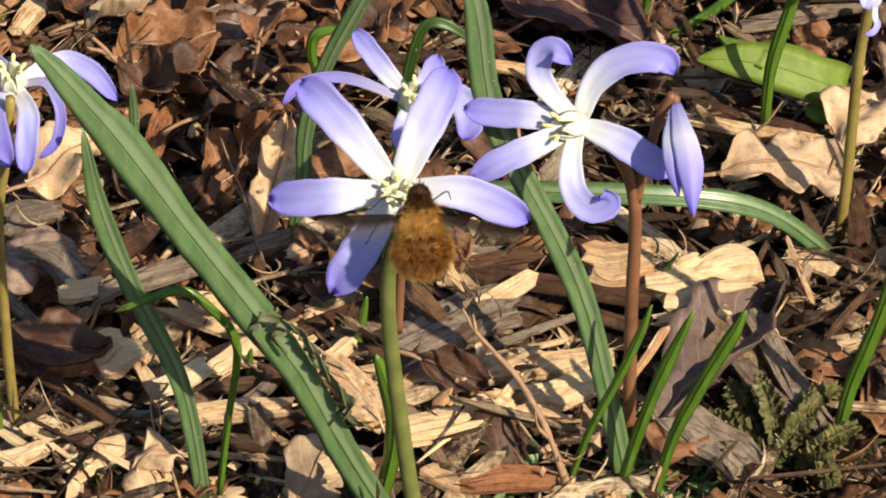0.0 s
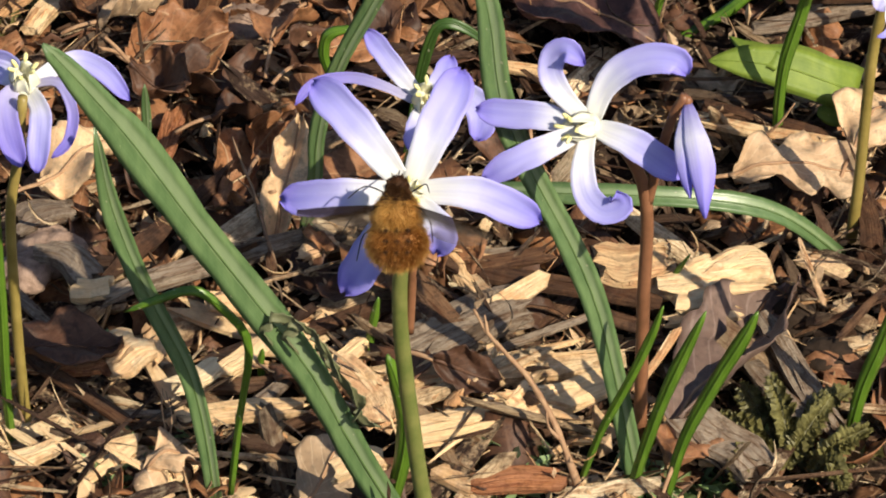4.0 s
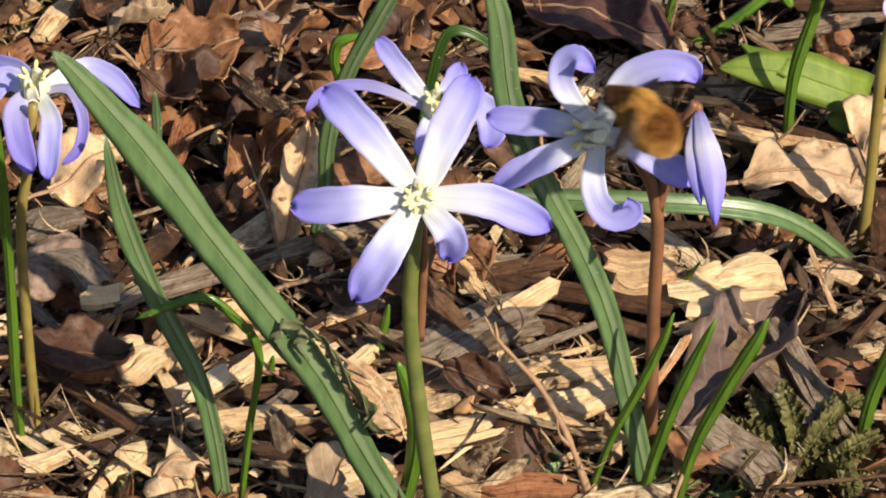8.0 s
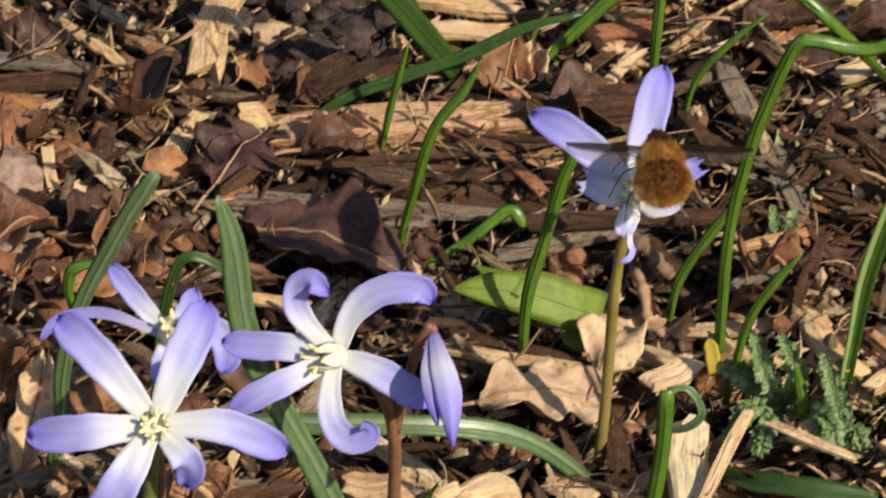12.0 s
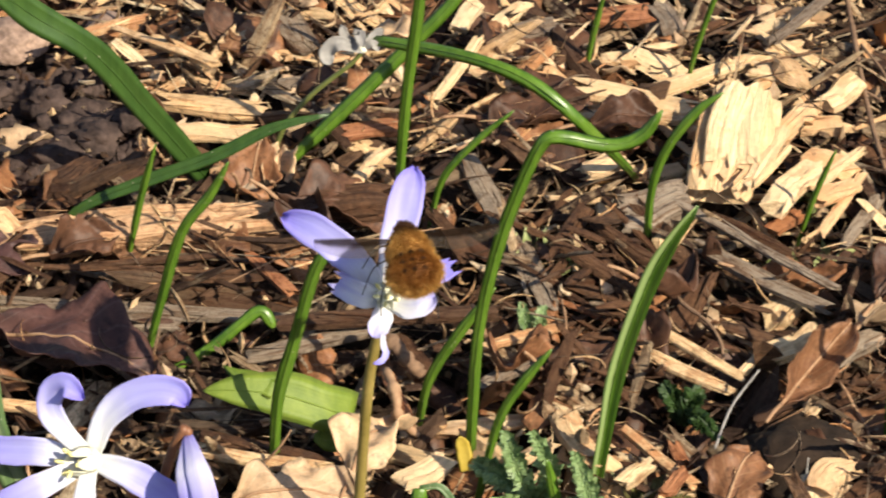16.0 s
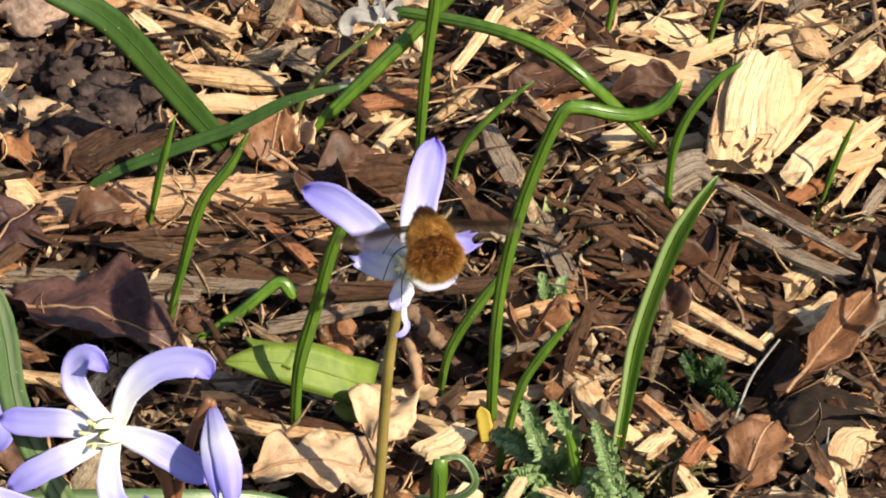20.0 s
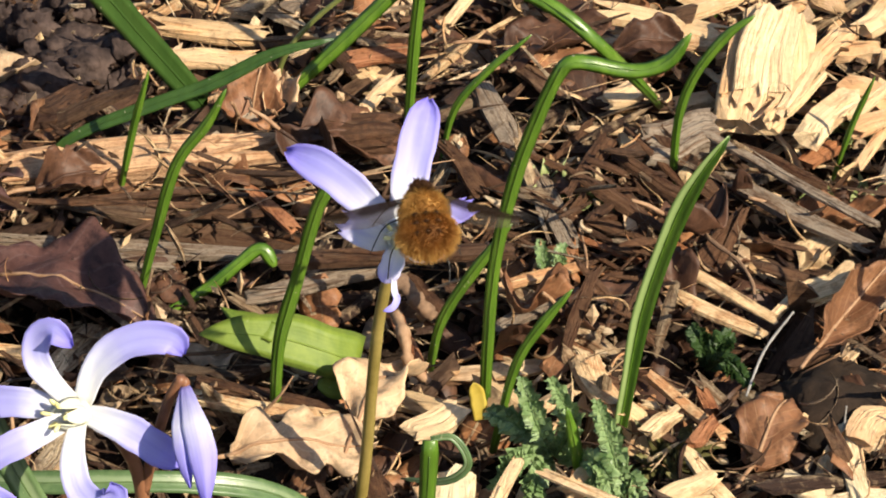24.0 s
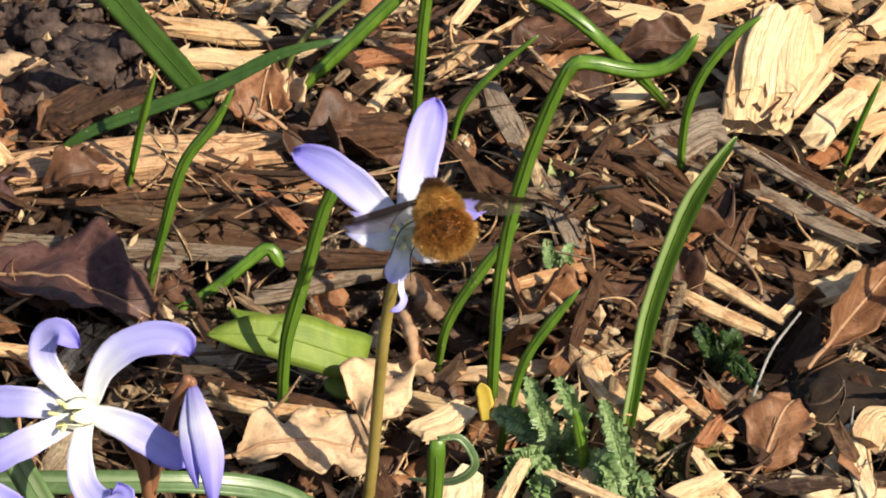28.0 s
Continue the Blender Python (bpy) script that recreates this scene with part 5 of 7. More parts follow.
chip("wood_chip", (9.58, 6.24, 0.53), 0.88, 0.32, 0.14, 58, M_FRESH, "bright pale freshly split wood chip", tilt=0, roll=0, seed=306, rough=0.35, category="wood chip")
chip("wood_chip", (9.91, 4.44, 0.63), 0.60, 0.30, 0.13, 35, M_FRESH, "bright pale freshly split wood chip", tilt=0, roll=0, seed=307, rough=0.35, category="wood chip")
chip("wood_chip", (10.30, 6.85, 0.54), 0.72, 0.37, 0.16, 44, M_FRESH, "bright pale freshly split wood chip", tilt=0, roll=0, seed=308, rough=0.35, category="wood chip")
# More clods whose dark colour stands in for shade between the pieces.
pebble("soil_clod", (-4.67, -0.36, 0.15), 0.41, M_STONE_SHADED, "lump of soil coloured dark for shade", 309)
pebble("soil_clod", (-5.08, -0.76, 0.15), 0.29, M_STONE_SHADED, "lump of soil coloured dark for shade", 310)
pebble("soil_clod", (-1.72, -3.42, 0.15), 0.37, M_STONE_SHADED, "lump of soil coloured dark for shade", 311)
pebble("soil_clod", (2.55, -4.78, 0.15), 0.44, M_STONE_SHADED, "lump of soil coloured dark for shade", 312)
pebble("soil_clod", (2.15, -3.97, 0.15), 0.33, M_STONE_SHADED, "lump of soil coloured dark for shade", 313)
dead_leaf((-6.78, -5.26, 0.52), 1.47, 0.88, 10, M_DEAD_DARK, "reddish brown dead leaf among chips", seed=314, curl=0.5)
chip("wood_chip", (-4.11, -4.83, 0.43), 0.59, 0.32, 0.13, 22, M_FRESH, "bright pale freshly split wood chip", tilt=0, roll=0, seed=316, rough=0.5, category="wood chip")
chip("wood_chip", (-4.61, -5.20, 0.43), 0.60, 0.31, 0.13, 59, M_FRESH, "bright pale freshly split wood chip", tilt=0, roll=0, seed=317, rough=0.5, category="wood chip")
chip("wood_chip", (-5.13, -5.62, 0.53), 0.56, 0.31, 0.13, 34, M_FRESH, "bright pale freshly split wood chip", tilt=0, roll=0, seed=318, rough=0.5, category="wood chip")
chip("wood_chip", (-3.09, -7.11, 0.54), 0.57, 0.36, 0.15, 21, M_FRESH, "bright pale freshly split wood chip", tilt=0, roll=0, seed=320, rough=0.5, category="wood chip")
dead_leaf((-5.39, 1.55, 0.47), 1.11, 0.81, 40, M_DEAD_TAN, "reddish brown curled dead leaf among the chips", seed=321, curl=1.2, roll=-30, wave=0.3)
dead_leaf((-5.93, -0.22, 0.47), 0.96, 0.74, -30, M_DEAD_DARK, "dark brown curled dead leaf among the chips", seed=322, curl=1.4, roll=20, wave=0.3)
dead_leaf((-4.60, -1.43, 0.47), 0.88, 0.66, 70, M_DEAD_TAN, "orange-brown curled dead leaf among the chips", seed=323, curl=1.6, roll=35, wave=0.3)
dead_leaf((-6.49, 1.29, 0.47), 0.88, 0.74, 15, M_DEAD_PALE, "pale curled dead leaf among the chips", seed=324, curl=1.8, roll=-15, wave=0.3)
dead_leaf((-3.52, 1.59, 0.47), 1.11, 0.88, 100, M_DEAD_TAN, "smooth reddish brown dead leaf among the chips", seed=325, curl=1.2, roll=-30, wave=0.3)
dead_leaf((-0.44, 3.77, 0.47), 0.96, 0.66, 20, M_DEAD_DARK, "dark brown curled dead leaf among the chips", seed=326, curl=1.4, roll=20, wave=0.3)
dead_leaf((2.66, 4.14, 0.47), 0.88, 0.66, -40, M_DEAD_DARK, "dark brown curled dead leaf among the chips", seed=327, curl=1.6, roll=35, wave=0.3)
dead_leaf((5.24, 0.85, 0.47), 0.88, 0.59, -20, M_DEAD_TAN, "reddish brown curled dead leaf among the chips", seed=328, curl=1.8, roll=-15, wave=0.3)
dead_leaf((7.42, 2.34, 0.47), 0.96, 0.52, 30, M_DEAD_DARK, "dark brown curled dead leaf among the chips", seed=329, curl=1.2, roll=-30, wave=0.3)
dead_leaf((7.15, 6.31, 0.47), 0.96, 0.59, 10, M_DEAD_DARK, "dark reddish curled dead leaf among the chips", seed=330, curl=1.4, roll=20, wave=0.3)
dead_leaf((-1.79, -5.60, 0.47), 0.81, 0.52, -20, M_DEAD_DARK, "dark brown curled dead leaf among the chips", seed=331, curl=1.6, roll=35, wave=0.3)
dead_leaf((-2.97, 4.56, 0.47), 1.11, 0.81, 35, M_DEAD_DARK, "dark brown curled dead leaf among the chips", seed=332, curl=1.8, roll=-15, wave=0.3)
dead_leaf((-4.34, 0.90, 0.47), 1.03, 0.74, 70, M_DEAD_TAN, "reddish brown curled dead leaf among the chips", seed=333, curl=1.2, roll=-30, wave=0.3)
chip("wood_chip", (-2.05, 6.37, 0.49), 1.69, 0.49, 0.27, 76, M_TAN, "short thick tan wood stub", tilt=0, roll=0, seed=334, rough=0.8, category="wood chip")
chip("wood_chip", (-2.45, 7.68, 0.44), 0.56, 0.33, 0.14, 46, M_FRESH, "bright pale freshly split wood chip", tilt=0, roll=0, seed=335, rough=0.5, category="wood chip")
chip("wood_chip", (-0.13, 8.66, 0.61), 1.33, 0.19, 0.08, 24, M_TAN, "pale tan split wood chip", tilt=0, roll=0, seed=336, rough=0.35, category="wood chip")
chip("wood_chip", (1.03, 8.08, 0.62), 0.98, 0.23, 0.10, -36, M_TAN, "pale tan split wood chip", tilt=0, roll=0, seed=338, rough=0.35, category="wood chip")
pebble("soil_clod", (-1.39, 9.11, 0.15), 0.46, M_STONE, "pinkish lump of dry soil", 339)
pebble("soil_clod", (-2.28, 9.13, 0.15), 0.41, M_STONE, "pinkish lump of dry soil", 341)
pebble("soil_clod", (-0.00, 9.36, 0.15), 0.33, M_STONE, "pinkish lump of dry soil", 342)


chip("wood_chip", (-6.54, -5.77, 0.43), 1.56, 0.21, 0.10, -44, M_BARK, "dark brown bark-covered piece of wood", seed=400, rough=0.45, category="wood chip")
chip("wood_chip", (-6.54, -3.98, 0.45), 0.39, 0.37, 0.15, -2, M_FRESH, "bright pale freshly split piece of wood", seed=401, rough=0.45, category="wood chip")
chip("wood_chip", (-6.21, -4.96, 0.45), 0.46, 0.37, 0.15, 17, M_FRESH, "bright pale freshly split piece of wood", seed=402, rough=0.45, category="wood chip")
chip("wood_chip", (-5.93, -5.22, 0.46), 0.50, 0.41, 0.16, 26, M_FRESH, "bright pale freshly split piece of wood", seed=403, rough=0.75, category="wood chip")
chip("wood_chip", (-6.26, -5.36, 0.43), 0.28, 0.22, 0.10, -29, M_RUST, "reddish brown piece of wood lying on the mulch", seed=404, rough=0.45, category="wood chip")
chip("wood_chip", (-5.83, -3.76, 0.43), 1.20, 0.25, 0.10, 33, M_GREYWOOD, "grey weathered piece of wood", seed=405, rough=0.45, category="wood chip")
chip("wood_chip", (-4.51, -6.14, 0.45), 1.32, 0.33, 0.13, 14, M_TAN, "pale tan split piece of wood", seed=406, rough=0.45, category="wood chip")
chip("wood_chip", (-3.08, -5.79, 0.47), 1.05, 0.49, 0.20, -58, M_TAN, "pale tan split piece of wood", seed=407, rough=0.45, category="wood chip")
chip("wood_chip", (-3.28, -5.02, 0.43), 0.58, 0.23, 0.10, 43, M_FRESH, "bright pale freshly split piece of wood", seed=408, rough=0.45, category="wood chip")
chip("wood_chip", (-1.86, -4.61, 0.49), 1.33, 0.76, 0.26, 29, M_GREYWOOD, "grey weathered piece of wood", seed=409, rough=0.45, category="wood chip")
chip("stick", (-1.46, -5.32, 0.46), 2.58, 0.44, 0.17, 10, M_TAN, "pale tan split piece of wood", seed=410, rough=0.45, category="stick")
chip("stick", (-1.32, -6.06, 0.47), 2.32, 0.50, 0.20, 24, M_FRESH, "bright pale freshly split piece of wood", seed=411, rough=0.75, category="stick")
chip("wood_chip", (-1.48, -3.34, 0.44), 1.15, 0.28, 0.11, 13, M_BARK, "dark brown bark-covered piece of wood", seed=412, rough=0.45, category="wood chip")
chip("stick", (-0.59, -3.79, 0.44), 1.95, 0.30, 0.12, -15, M_BARK, "dark brown bark-covered piece of wood", seed=413, rough=0.45, category="stick")
chip("wood_chip", (-3.48, -3.00, 0.44), 0.95, 0.28, 0.11, 27, M_TAN, "pale tan split piece of wood", seed=414, rough=0.45, category="wood chip")
chip("wood_chip", (0.15, -3.40, 0.49), 0.72, 0.69, 0.26, 1, M_TAN, "pale tan split piece of wood", seed=415, rough=0.45, category="wood chip")
chip("wood_chip", (1.17, -3.69, 0.49), 1.08, 0.78, 0.26, 13, M_FRESH, "bright pale freshly split piece of wood", seed=416, rough=0.75, category="wood chip")
chip("wood_chip", (1.03, -4.29, 0.43), 0.77, 0.20, 0.10, 9, M_FRESH, "bright pale freshly split piece of wood", seed=417, rough=0.45, category="wood chip")
chip("wood_chip", (2.20, -5.28, 0.44), 1.82, 0.32, 0.13, -65, M_GREYWOOD, "grey weathered piece of wood", seed=418, rough=0.45, category="wood chip")
chip("wood_chip", (2.00, -5.74, 0.44), 1.17, 0.29, 0.12, -61, M_GREYWOOD, "grey weathered piece of wood", seed=419, rough=0.45, category="wood chip")
chip("wood_chip", (1.29, -6.62, 0.49), 0.98, 0.64, 0.26, -52, M_GREYWOOD, "grey weathered piece of wood", seed=420, rough=0.45, category="wood chip")
chip("stick", (-0.51, 2.21, 0.44), 2.56, 0.29, 0.11, -5, M_GREYWOOD, "grey weathered piece of wood", seed=421, rough=0.45, category="stick")
chip("wood_chip", (1.79, -0.71, 0.43), 1.65, 0.23, 0.10, -16, M_TAN, "pale tan split piece of wood", seed=422, rough=0.45, category="wood chip")
chip("wood_chip", (-6.94, -6.92, 0.44), 0.56, 0.28, 0.11, 22, M_FRESH, "bright pale freshly split piece of wood", seed=423, rough=0.45, category="wood chip")
chip("wood_chip", (-4.23, -5.79, 0.43), 0.68, 0.20, 0.10, 56, M_GREYWOOD, "grey weathered piece of wood", seed=424, rough=0.45, category="wood chip")
chip("wood_chip", (-6.53, -5.37, 0.43), 0.56, 0.22, 0.10, 12, M_RUST, "reddish brown piece of wood lying on the mulch", seed=425, rough=0.45, category="wood chip")
chip("stick", (5.38, 3.88, 0.45), 3.10, 0.34, 0.13, -76, M_GREYWOOD, "grey weathered piece of wood", seed=426, rough=0.45, category="stick")
chip("wood_chip", (7.37, 4.35, 0.49), 0.87, 0.79, 0.26, 12, M_GREYWOOD, "grey weathered piece of wood", seed=427, rough=0.45, category="wood chip")
chip("stick", (8.71, 2.83, 0.44), 1.93, 0.26, 0.10, -41, M_GREYWOOD, "grey weathered piece of wood", seed=428, rough=0.45, category="stick")
chip("wood_chip", (1.39, 6.99, 0.45), 1.34, 0.37, 0.15, -9, M_TAN, "pale tan split piece of wood", seed=429, rough=0.45, category="wood chip")
chip("wood_chip", (1.53, 6.30, 0.45), 1.00, 0.37, 0.15, -8, M_FRESH, "bright pale freshly split piece of wood", seed=430, rough=0.45, category="wood chip")
chip("wood_chip", (3.64, 6.35, 0.44), 0.72, 0.32, 0.13, 14, M_RUST, "reddish brown piece of wood lying on the mulch", seed=431, rough=0.45, category="wood chip")
chip("wood_chip", (3.57, 5.52, 0.43), 0.89, 0.19, 0.10, 57, M_FRESH, "bright pale freshly split piece of wood", seed=432, rough=0.45, category="wood chip")
chip("wood_chip", (7.40, 6.92, 0.46), 1.52, 0.39, 0.16, -19, M_FRESH, "bright pale freshly split piece of wood", seed=433, rough=0.45, category="wood chip")
chip("wood_chip", (7.31, 6.56, 0.44), 1.73, 0.28, 0.11, -7, M_TAN, "pale tan split piece of wood", seed=434, rough=0.45, category="wood chip")
chip("wood_chip", (6.80, 5.42, 0.45), 0.51, 0.34, 0.13, 24, M_FRESH, "bright pale freshly split piece of wood", seed=435, rough=0.45, category="wood chip")
chip("wood_chip", (5.92, -0.41, 0.45), 0.90, 0.38, 0.15, -73, M_TAN, "pale tan split piece of wood", seed=436, rough=0.45, category="wood chip")
chip("wood_chip", (7.47, 0.90, 0.43), 1.28, 0.21, 0.10, -40, M_TAN, "pale tan split piece of wood", seed=437, rough=0.45, category="wood chip")
chip("wood_chip", (5.33, 1.04, 0.43), 1.18, 0.23, 0.10, 32, M_GREYWOOD, "grey weathered piece of wood", seed=438, rough=0.45, category="wood chip")
chip("wood_chip", (6.95, -0.85, 0.43), 1.34, 0.15, 0.10, -54, M_TAN, "pale tan split piece of wood", seed=439, rough=0.45, category="wood chip")
chip("wood_chip", (8.85, -2.06, 0.44), 1.23, 0.28, 0.11, -88, M_FRESH, "bright pale freshly split piece of wood", seed=440, rough=0.45, category="wood chip")
chip("wood_chip", (7.08, -2.21, 0.43), 0.92, 0.21, 0.10, -65, M_FRESH, "bright pale freshly split piece of wood", seed=441, rough=0.45, category="wood chip")
chip("wood_chip", (8.20, -2.40, 0.44), 0.51, 0.31, 0.12, -33, M_FRESH, "bright pale freshly split piece of wood", seed=442, rough=0.45, category="wood chip")
chip("wood_chip", (3.91, -1.09, 0.46), 0.64, 0.40, 0.16, 32, M_FRESH, "bright pale freshly split piece of wood", seed=443, rough=0.45, category="wood chip")
chip("wood_chip", (8.66, 0.05, 0.43), 0.73, 0.23, 0.10, 34, M_BARK, "dark brown piece of bark in the litter", seed=444, rough=0.45, category="wood chip")
chip("wood_chip", (8.39, 1.05, 0.43), 0.78, 0.11, 0.10, 57, M_FRESH, "bright pale freshly split piece of wood", seed=445, rough=0.45, category="wood chip")
chip("wood_chip", (5.95, 1.24, 0.43), 1.12, 0.19, 0.10, 51, M_BARK, "dark brown bark-covered piece of wood", seed=446, rough=0.45, category="wood chip")
chip("wood_chip", (6.21, 3.88, 0.44), 1.07, 0.26, 0.11, 61, M_BARK, "dark brown bark-covered piece of wood", seed=447, rough=0.45, category="wood chip")
chip("wood_chip", (6.64, 2.98, 0.43), 0.90, 0.18, 0.10, -67, M_BARK, "dark brown bark-covered piece of wood", seed=448, rough=0.45, category="wood chip")
chip("wood_chip", (4.55, 3.93, 0.43), 1.03, 0.22, 0.10, -69, M_BARK, "dark brown bark-covered piece of wood", seed=449, rough=0.45, category="wood chip")
chip("wood_chip", (3.14, 4.70, 0.49), 1.04, 0.62, 0.25, -15, M_BARK, "dark brown bark-covered piece of wood", seed=450, rough=0.45, category="wood chip")


def soil_clods(count, seed):
    """Lumps of dark soil in the open patch."""
    rnd = random.Random(seed)
    for k in range(count):
        a, r = rnd.uniform(0, 6.28), math.sqrt(rnd.random())
        x, y = BARE[0] + BARE[2] * r * math.cos(a), BARE[1] + BARE[3] * r * math.sin(a)
        pebble("soil_clod", (x, y, lie(x, y) + rnd.uniform(0.05, 0.3)), rnd.uniform(0.10, 0.38), M_CLOD, "dark crumbly lump of soil", 700 + k)


soil_clods(90, 5)

# ---- plants ----
def plant(at, label):
    e = new("squill_plant")
    e.location = Vector(at) * CM
    return tagged(e, label, "flower", "squills")


def stalk(p, name, pts, r, material):
    v, f, uv = tube(pts, r, r * 0.85, 18, 10, 0.04)
    return part(name, mesh_of(name, v, f, material, uv), p)


def ball(r, squash=1.0, seg=10, rings=7):
    verts = [Vector((0, 0, -r * squash))]
    for i in range(1, rings):
        a = math.pi * i / rings - math.pi / 2
        for k in range(seg):
            w = 2 * math.pi * k / seg
            verts.append(Vector((math.cos(w) * math.cos(a) * r, math.sin(w) * math.cos(a) * r, math.sin(a) * r * squash)))
    verts.append(Vector((0, 0, r * squash)))
    faces = [(0, 1 + (k + 1) % seg, 1 + k) for k in range(seg)]
    for i in range(rings - 2):
        for k in range(seg):
            a, b = 1 + i * seg + k, 1 + i * seg + (k + 1) % seg
            faces.append((a, b, b + seg, a + seg))
    last = len(verts) - 1
    faces += [(last, last - seg + k, last - seg + (k + 1) % seg) for k in range(seg)]
    return verts, faces


def flower(p, centre, facing, label, stamens):
    """The heart of a flower: a receptacle, a cone of six flat white filaments with yellow anthers, and the pistil in it; petals are added to it."""
    v, f = ball(0.16 if stamens != "none" else 0.06, 0.6)
    n = Vector(facing).normalized()
    q = n.to_track_quat("Z", "Y").to_matrix()
    fl = part("flower", mesh_of("flower", [q @ a for a in v], f, M_FILAMENT), p, label, centre)
    if stamens == "none":
        return fl
    long = 0.32 if stamens == "tall" else 0.22
    v, f, uv = tube([n * 0.08, n * (long * 0.6)], 0.05, 0.025, 4, 8)
    part("pistil", mesh_of("pistil", v, f, M_PISTIL, uv), fl)
    for k in range(6):
        w = k * math.pi / 3 + 0.4
        out = q @ Vector((math.cos(w), math.sin(w), 0))
        high = long * (1.0 if k % 2 else 0.84)
        tip = n * high + out * 0.12
        v, f, uv = ribbon([out * 0.15 + n * 0.03, n * high * 0.55 + out * 0.16, tip], 0.18, facing=out, n=6, thick=0.02, fold=0.3, tip=0.35, base=1.0, sharp=0.5)
        part("stamen", mesh_of("stamen", v, f, M_FILAMENT, uv), fl)
        v, f = ball(0.028, 2.2, 8, 6)
        lay = (out * 0.7 + n * 0.7).to_track_quat("Z", "Y").to_matrix()
        part("anther", mesh_of("anther", [lay @ a + tip + n * 0.03 + out * 0.02 for a in v], f, M_ANTHER), fl)
    return fl


def bud(p, top):
    v, f = ball(0.06, 1.3)
    return part("bud", mesh_of("bud", v, f, M_STEM_RED), p, "closed lilac flower bud hanging down", top)


def petal(p, f, pts, width, closed=False, material=None, blunt=False):
    """One petal: a soft tapering tongue with a groove down the middle, thin at its rim."""
    n, m = 16, 8
    c, t = spline([Vector(q) - f.location / CM for q in pts], n)
    bulge = 0.14 if closed else 0.14
    verts, uvs = [], []
    lean = Vector((0.15 * math.sin(pts[-1][0] * 9), -0.766, 0.643))
    for layer in (0, 1):
        for i in range(n + 1):
            s = i / n
            if closed:
                w = width * 0.5 * max(0.08, math.sin(math.pi * min(0.06 + 0.92 * s, 0.99)) ** 0.75)
            else:
                w = width * 0.45 * (0.55 + 0.45 * math.sin(math.pi * min(s / 0.45, 1) * 0.5) ** 1.1)
                w *= 1 if blunt else (1 - max(0, (s - 0.70) / 0.30) ** 2.3) ** 0.62 if s < 0.999 else 0.12
                if blunt:
                    w *= 1 - 0.12 * max(0, (s - 0.8) / 0.2)
            w *= 1 + 0.03 * math.sin(23 * s + pts[-1][1] * 5)
            side = t[i].cross(lean)
            side = side.normalized() if side.length > 0.02 else Vector((1, 0, 0))
            up = side.cross(t[i]).normalized()
            for j in range(m + 1):
                u = 2 * j / m - 1
                z = -bulge * width * (1 - u * u) * (-1 if closed else 1) * min(1, 2 * s) + 0.025 * width * math.exp(-(u / 0.15) ** 2)
                z -= layer * 0.035 * (1.02 - u * u)
                if not closed:
                    z += 0.02 * width * math.sin(11 * s + 4 * u + 7 * pts[-1][0])
                nick = 0.05 * math.sin(5 * u + 9 * pts[-1][0]) + 0.05 * math.sin(11 * u) if blunt and i == n else 0.0
                verts.append(c[i] + side * (u * w) + up * z + t[i] * nick)
                uvs.append((0.5 + u / 2, s))
    k = (n + 1) * (m + 1)
    faces = []
    for i in range(n):
        for j in range(m):
            a = i * (m + 1) + j
            q = (a, a + 1, a + m + 2, a + m + 1)
            faces += [q, tuple(k + x for x in q[::-1])]
    rim = list(range(m)) + [i * (m + 1) + m for i in range(n)] + [n * (m + 1) + j for j in range(m, 0, -1)] + [i * (m + 1) for i in range(n, 0, -1)]
    faces += [(b, a, k + a, k + b) for a, b in zip(rim, rim[1:] + rim[:1])]
    return part("petal", mesh_of("petal", verts, faces, material or (M_BUD if closed else M_PETAL), uvs), f)


def frond(parent, pts, width, material, seed, n=26):
    """A feathery leaf: a thin rachis with rows of small crinkled leaflets."""
    rnd = random.Random(seed)
    verts, faces, uv = tube(pts, 0.035, 0.015, 12, 6)
    c, t = spline(pts, n)
    for i in range(2, n + 1):
        s = i / n
        w = width * 0.5 * math.sin(math.pi * (0.12 + 0.8 * s)) ** 0.6
        for sx in (-1, 1):
            for up in (0, 1):
                side = t[i].cross(VIEW).normalized() * sx
                d = (side + t[i] * rnd.uniform(0.1, 0.9) + VIEW * rnd.uniform(-0.4, 1.3)).normalized()
                q = d.cross(t[i]).normalized()
                l = w * rnd.uniform(0.6, 1.15)
                b = w * rnd.uniform(0.30, 0.52)
                e = d.cross(q)
                k = len(verts)
                o = c[i]
                verts += [o, o + d * l * 0.5 + e * b + q * b * 0.4, o + d * l, o + d * l * 0.5 - e * b + q * b * 0.4, o + d * l * 0.55 - q * b * 0.5]
                faces += [(k, k + 1, k + 4), (k + 1, k + 2, k + 4), (k + 2, k + 3, k + 4), (k + 3, k, k + 4)]
    return part("frond", mesh_of("frond", verts, faces, material, smooth=False), parent)


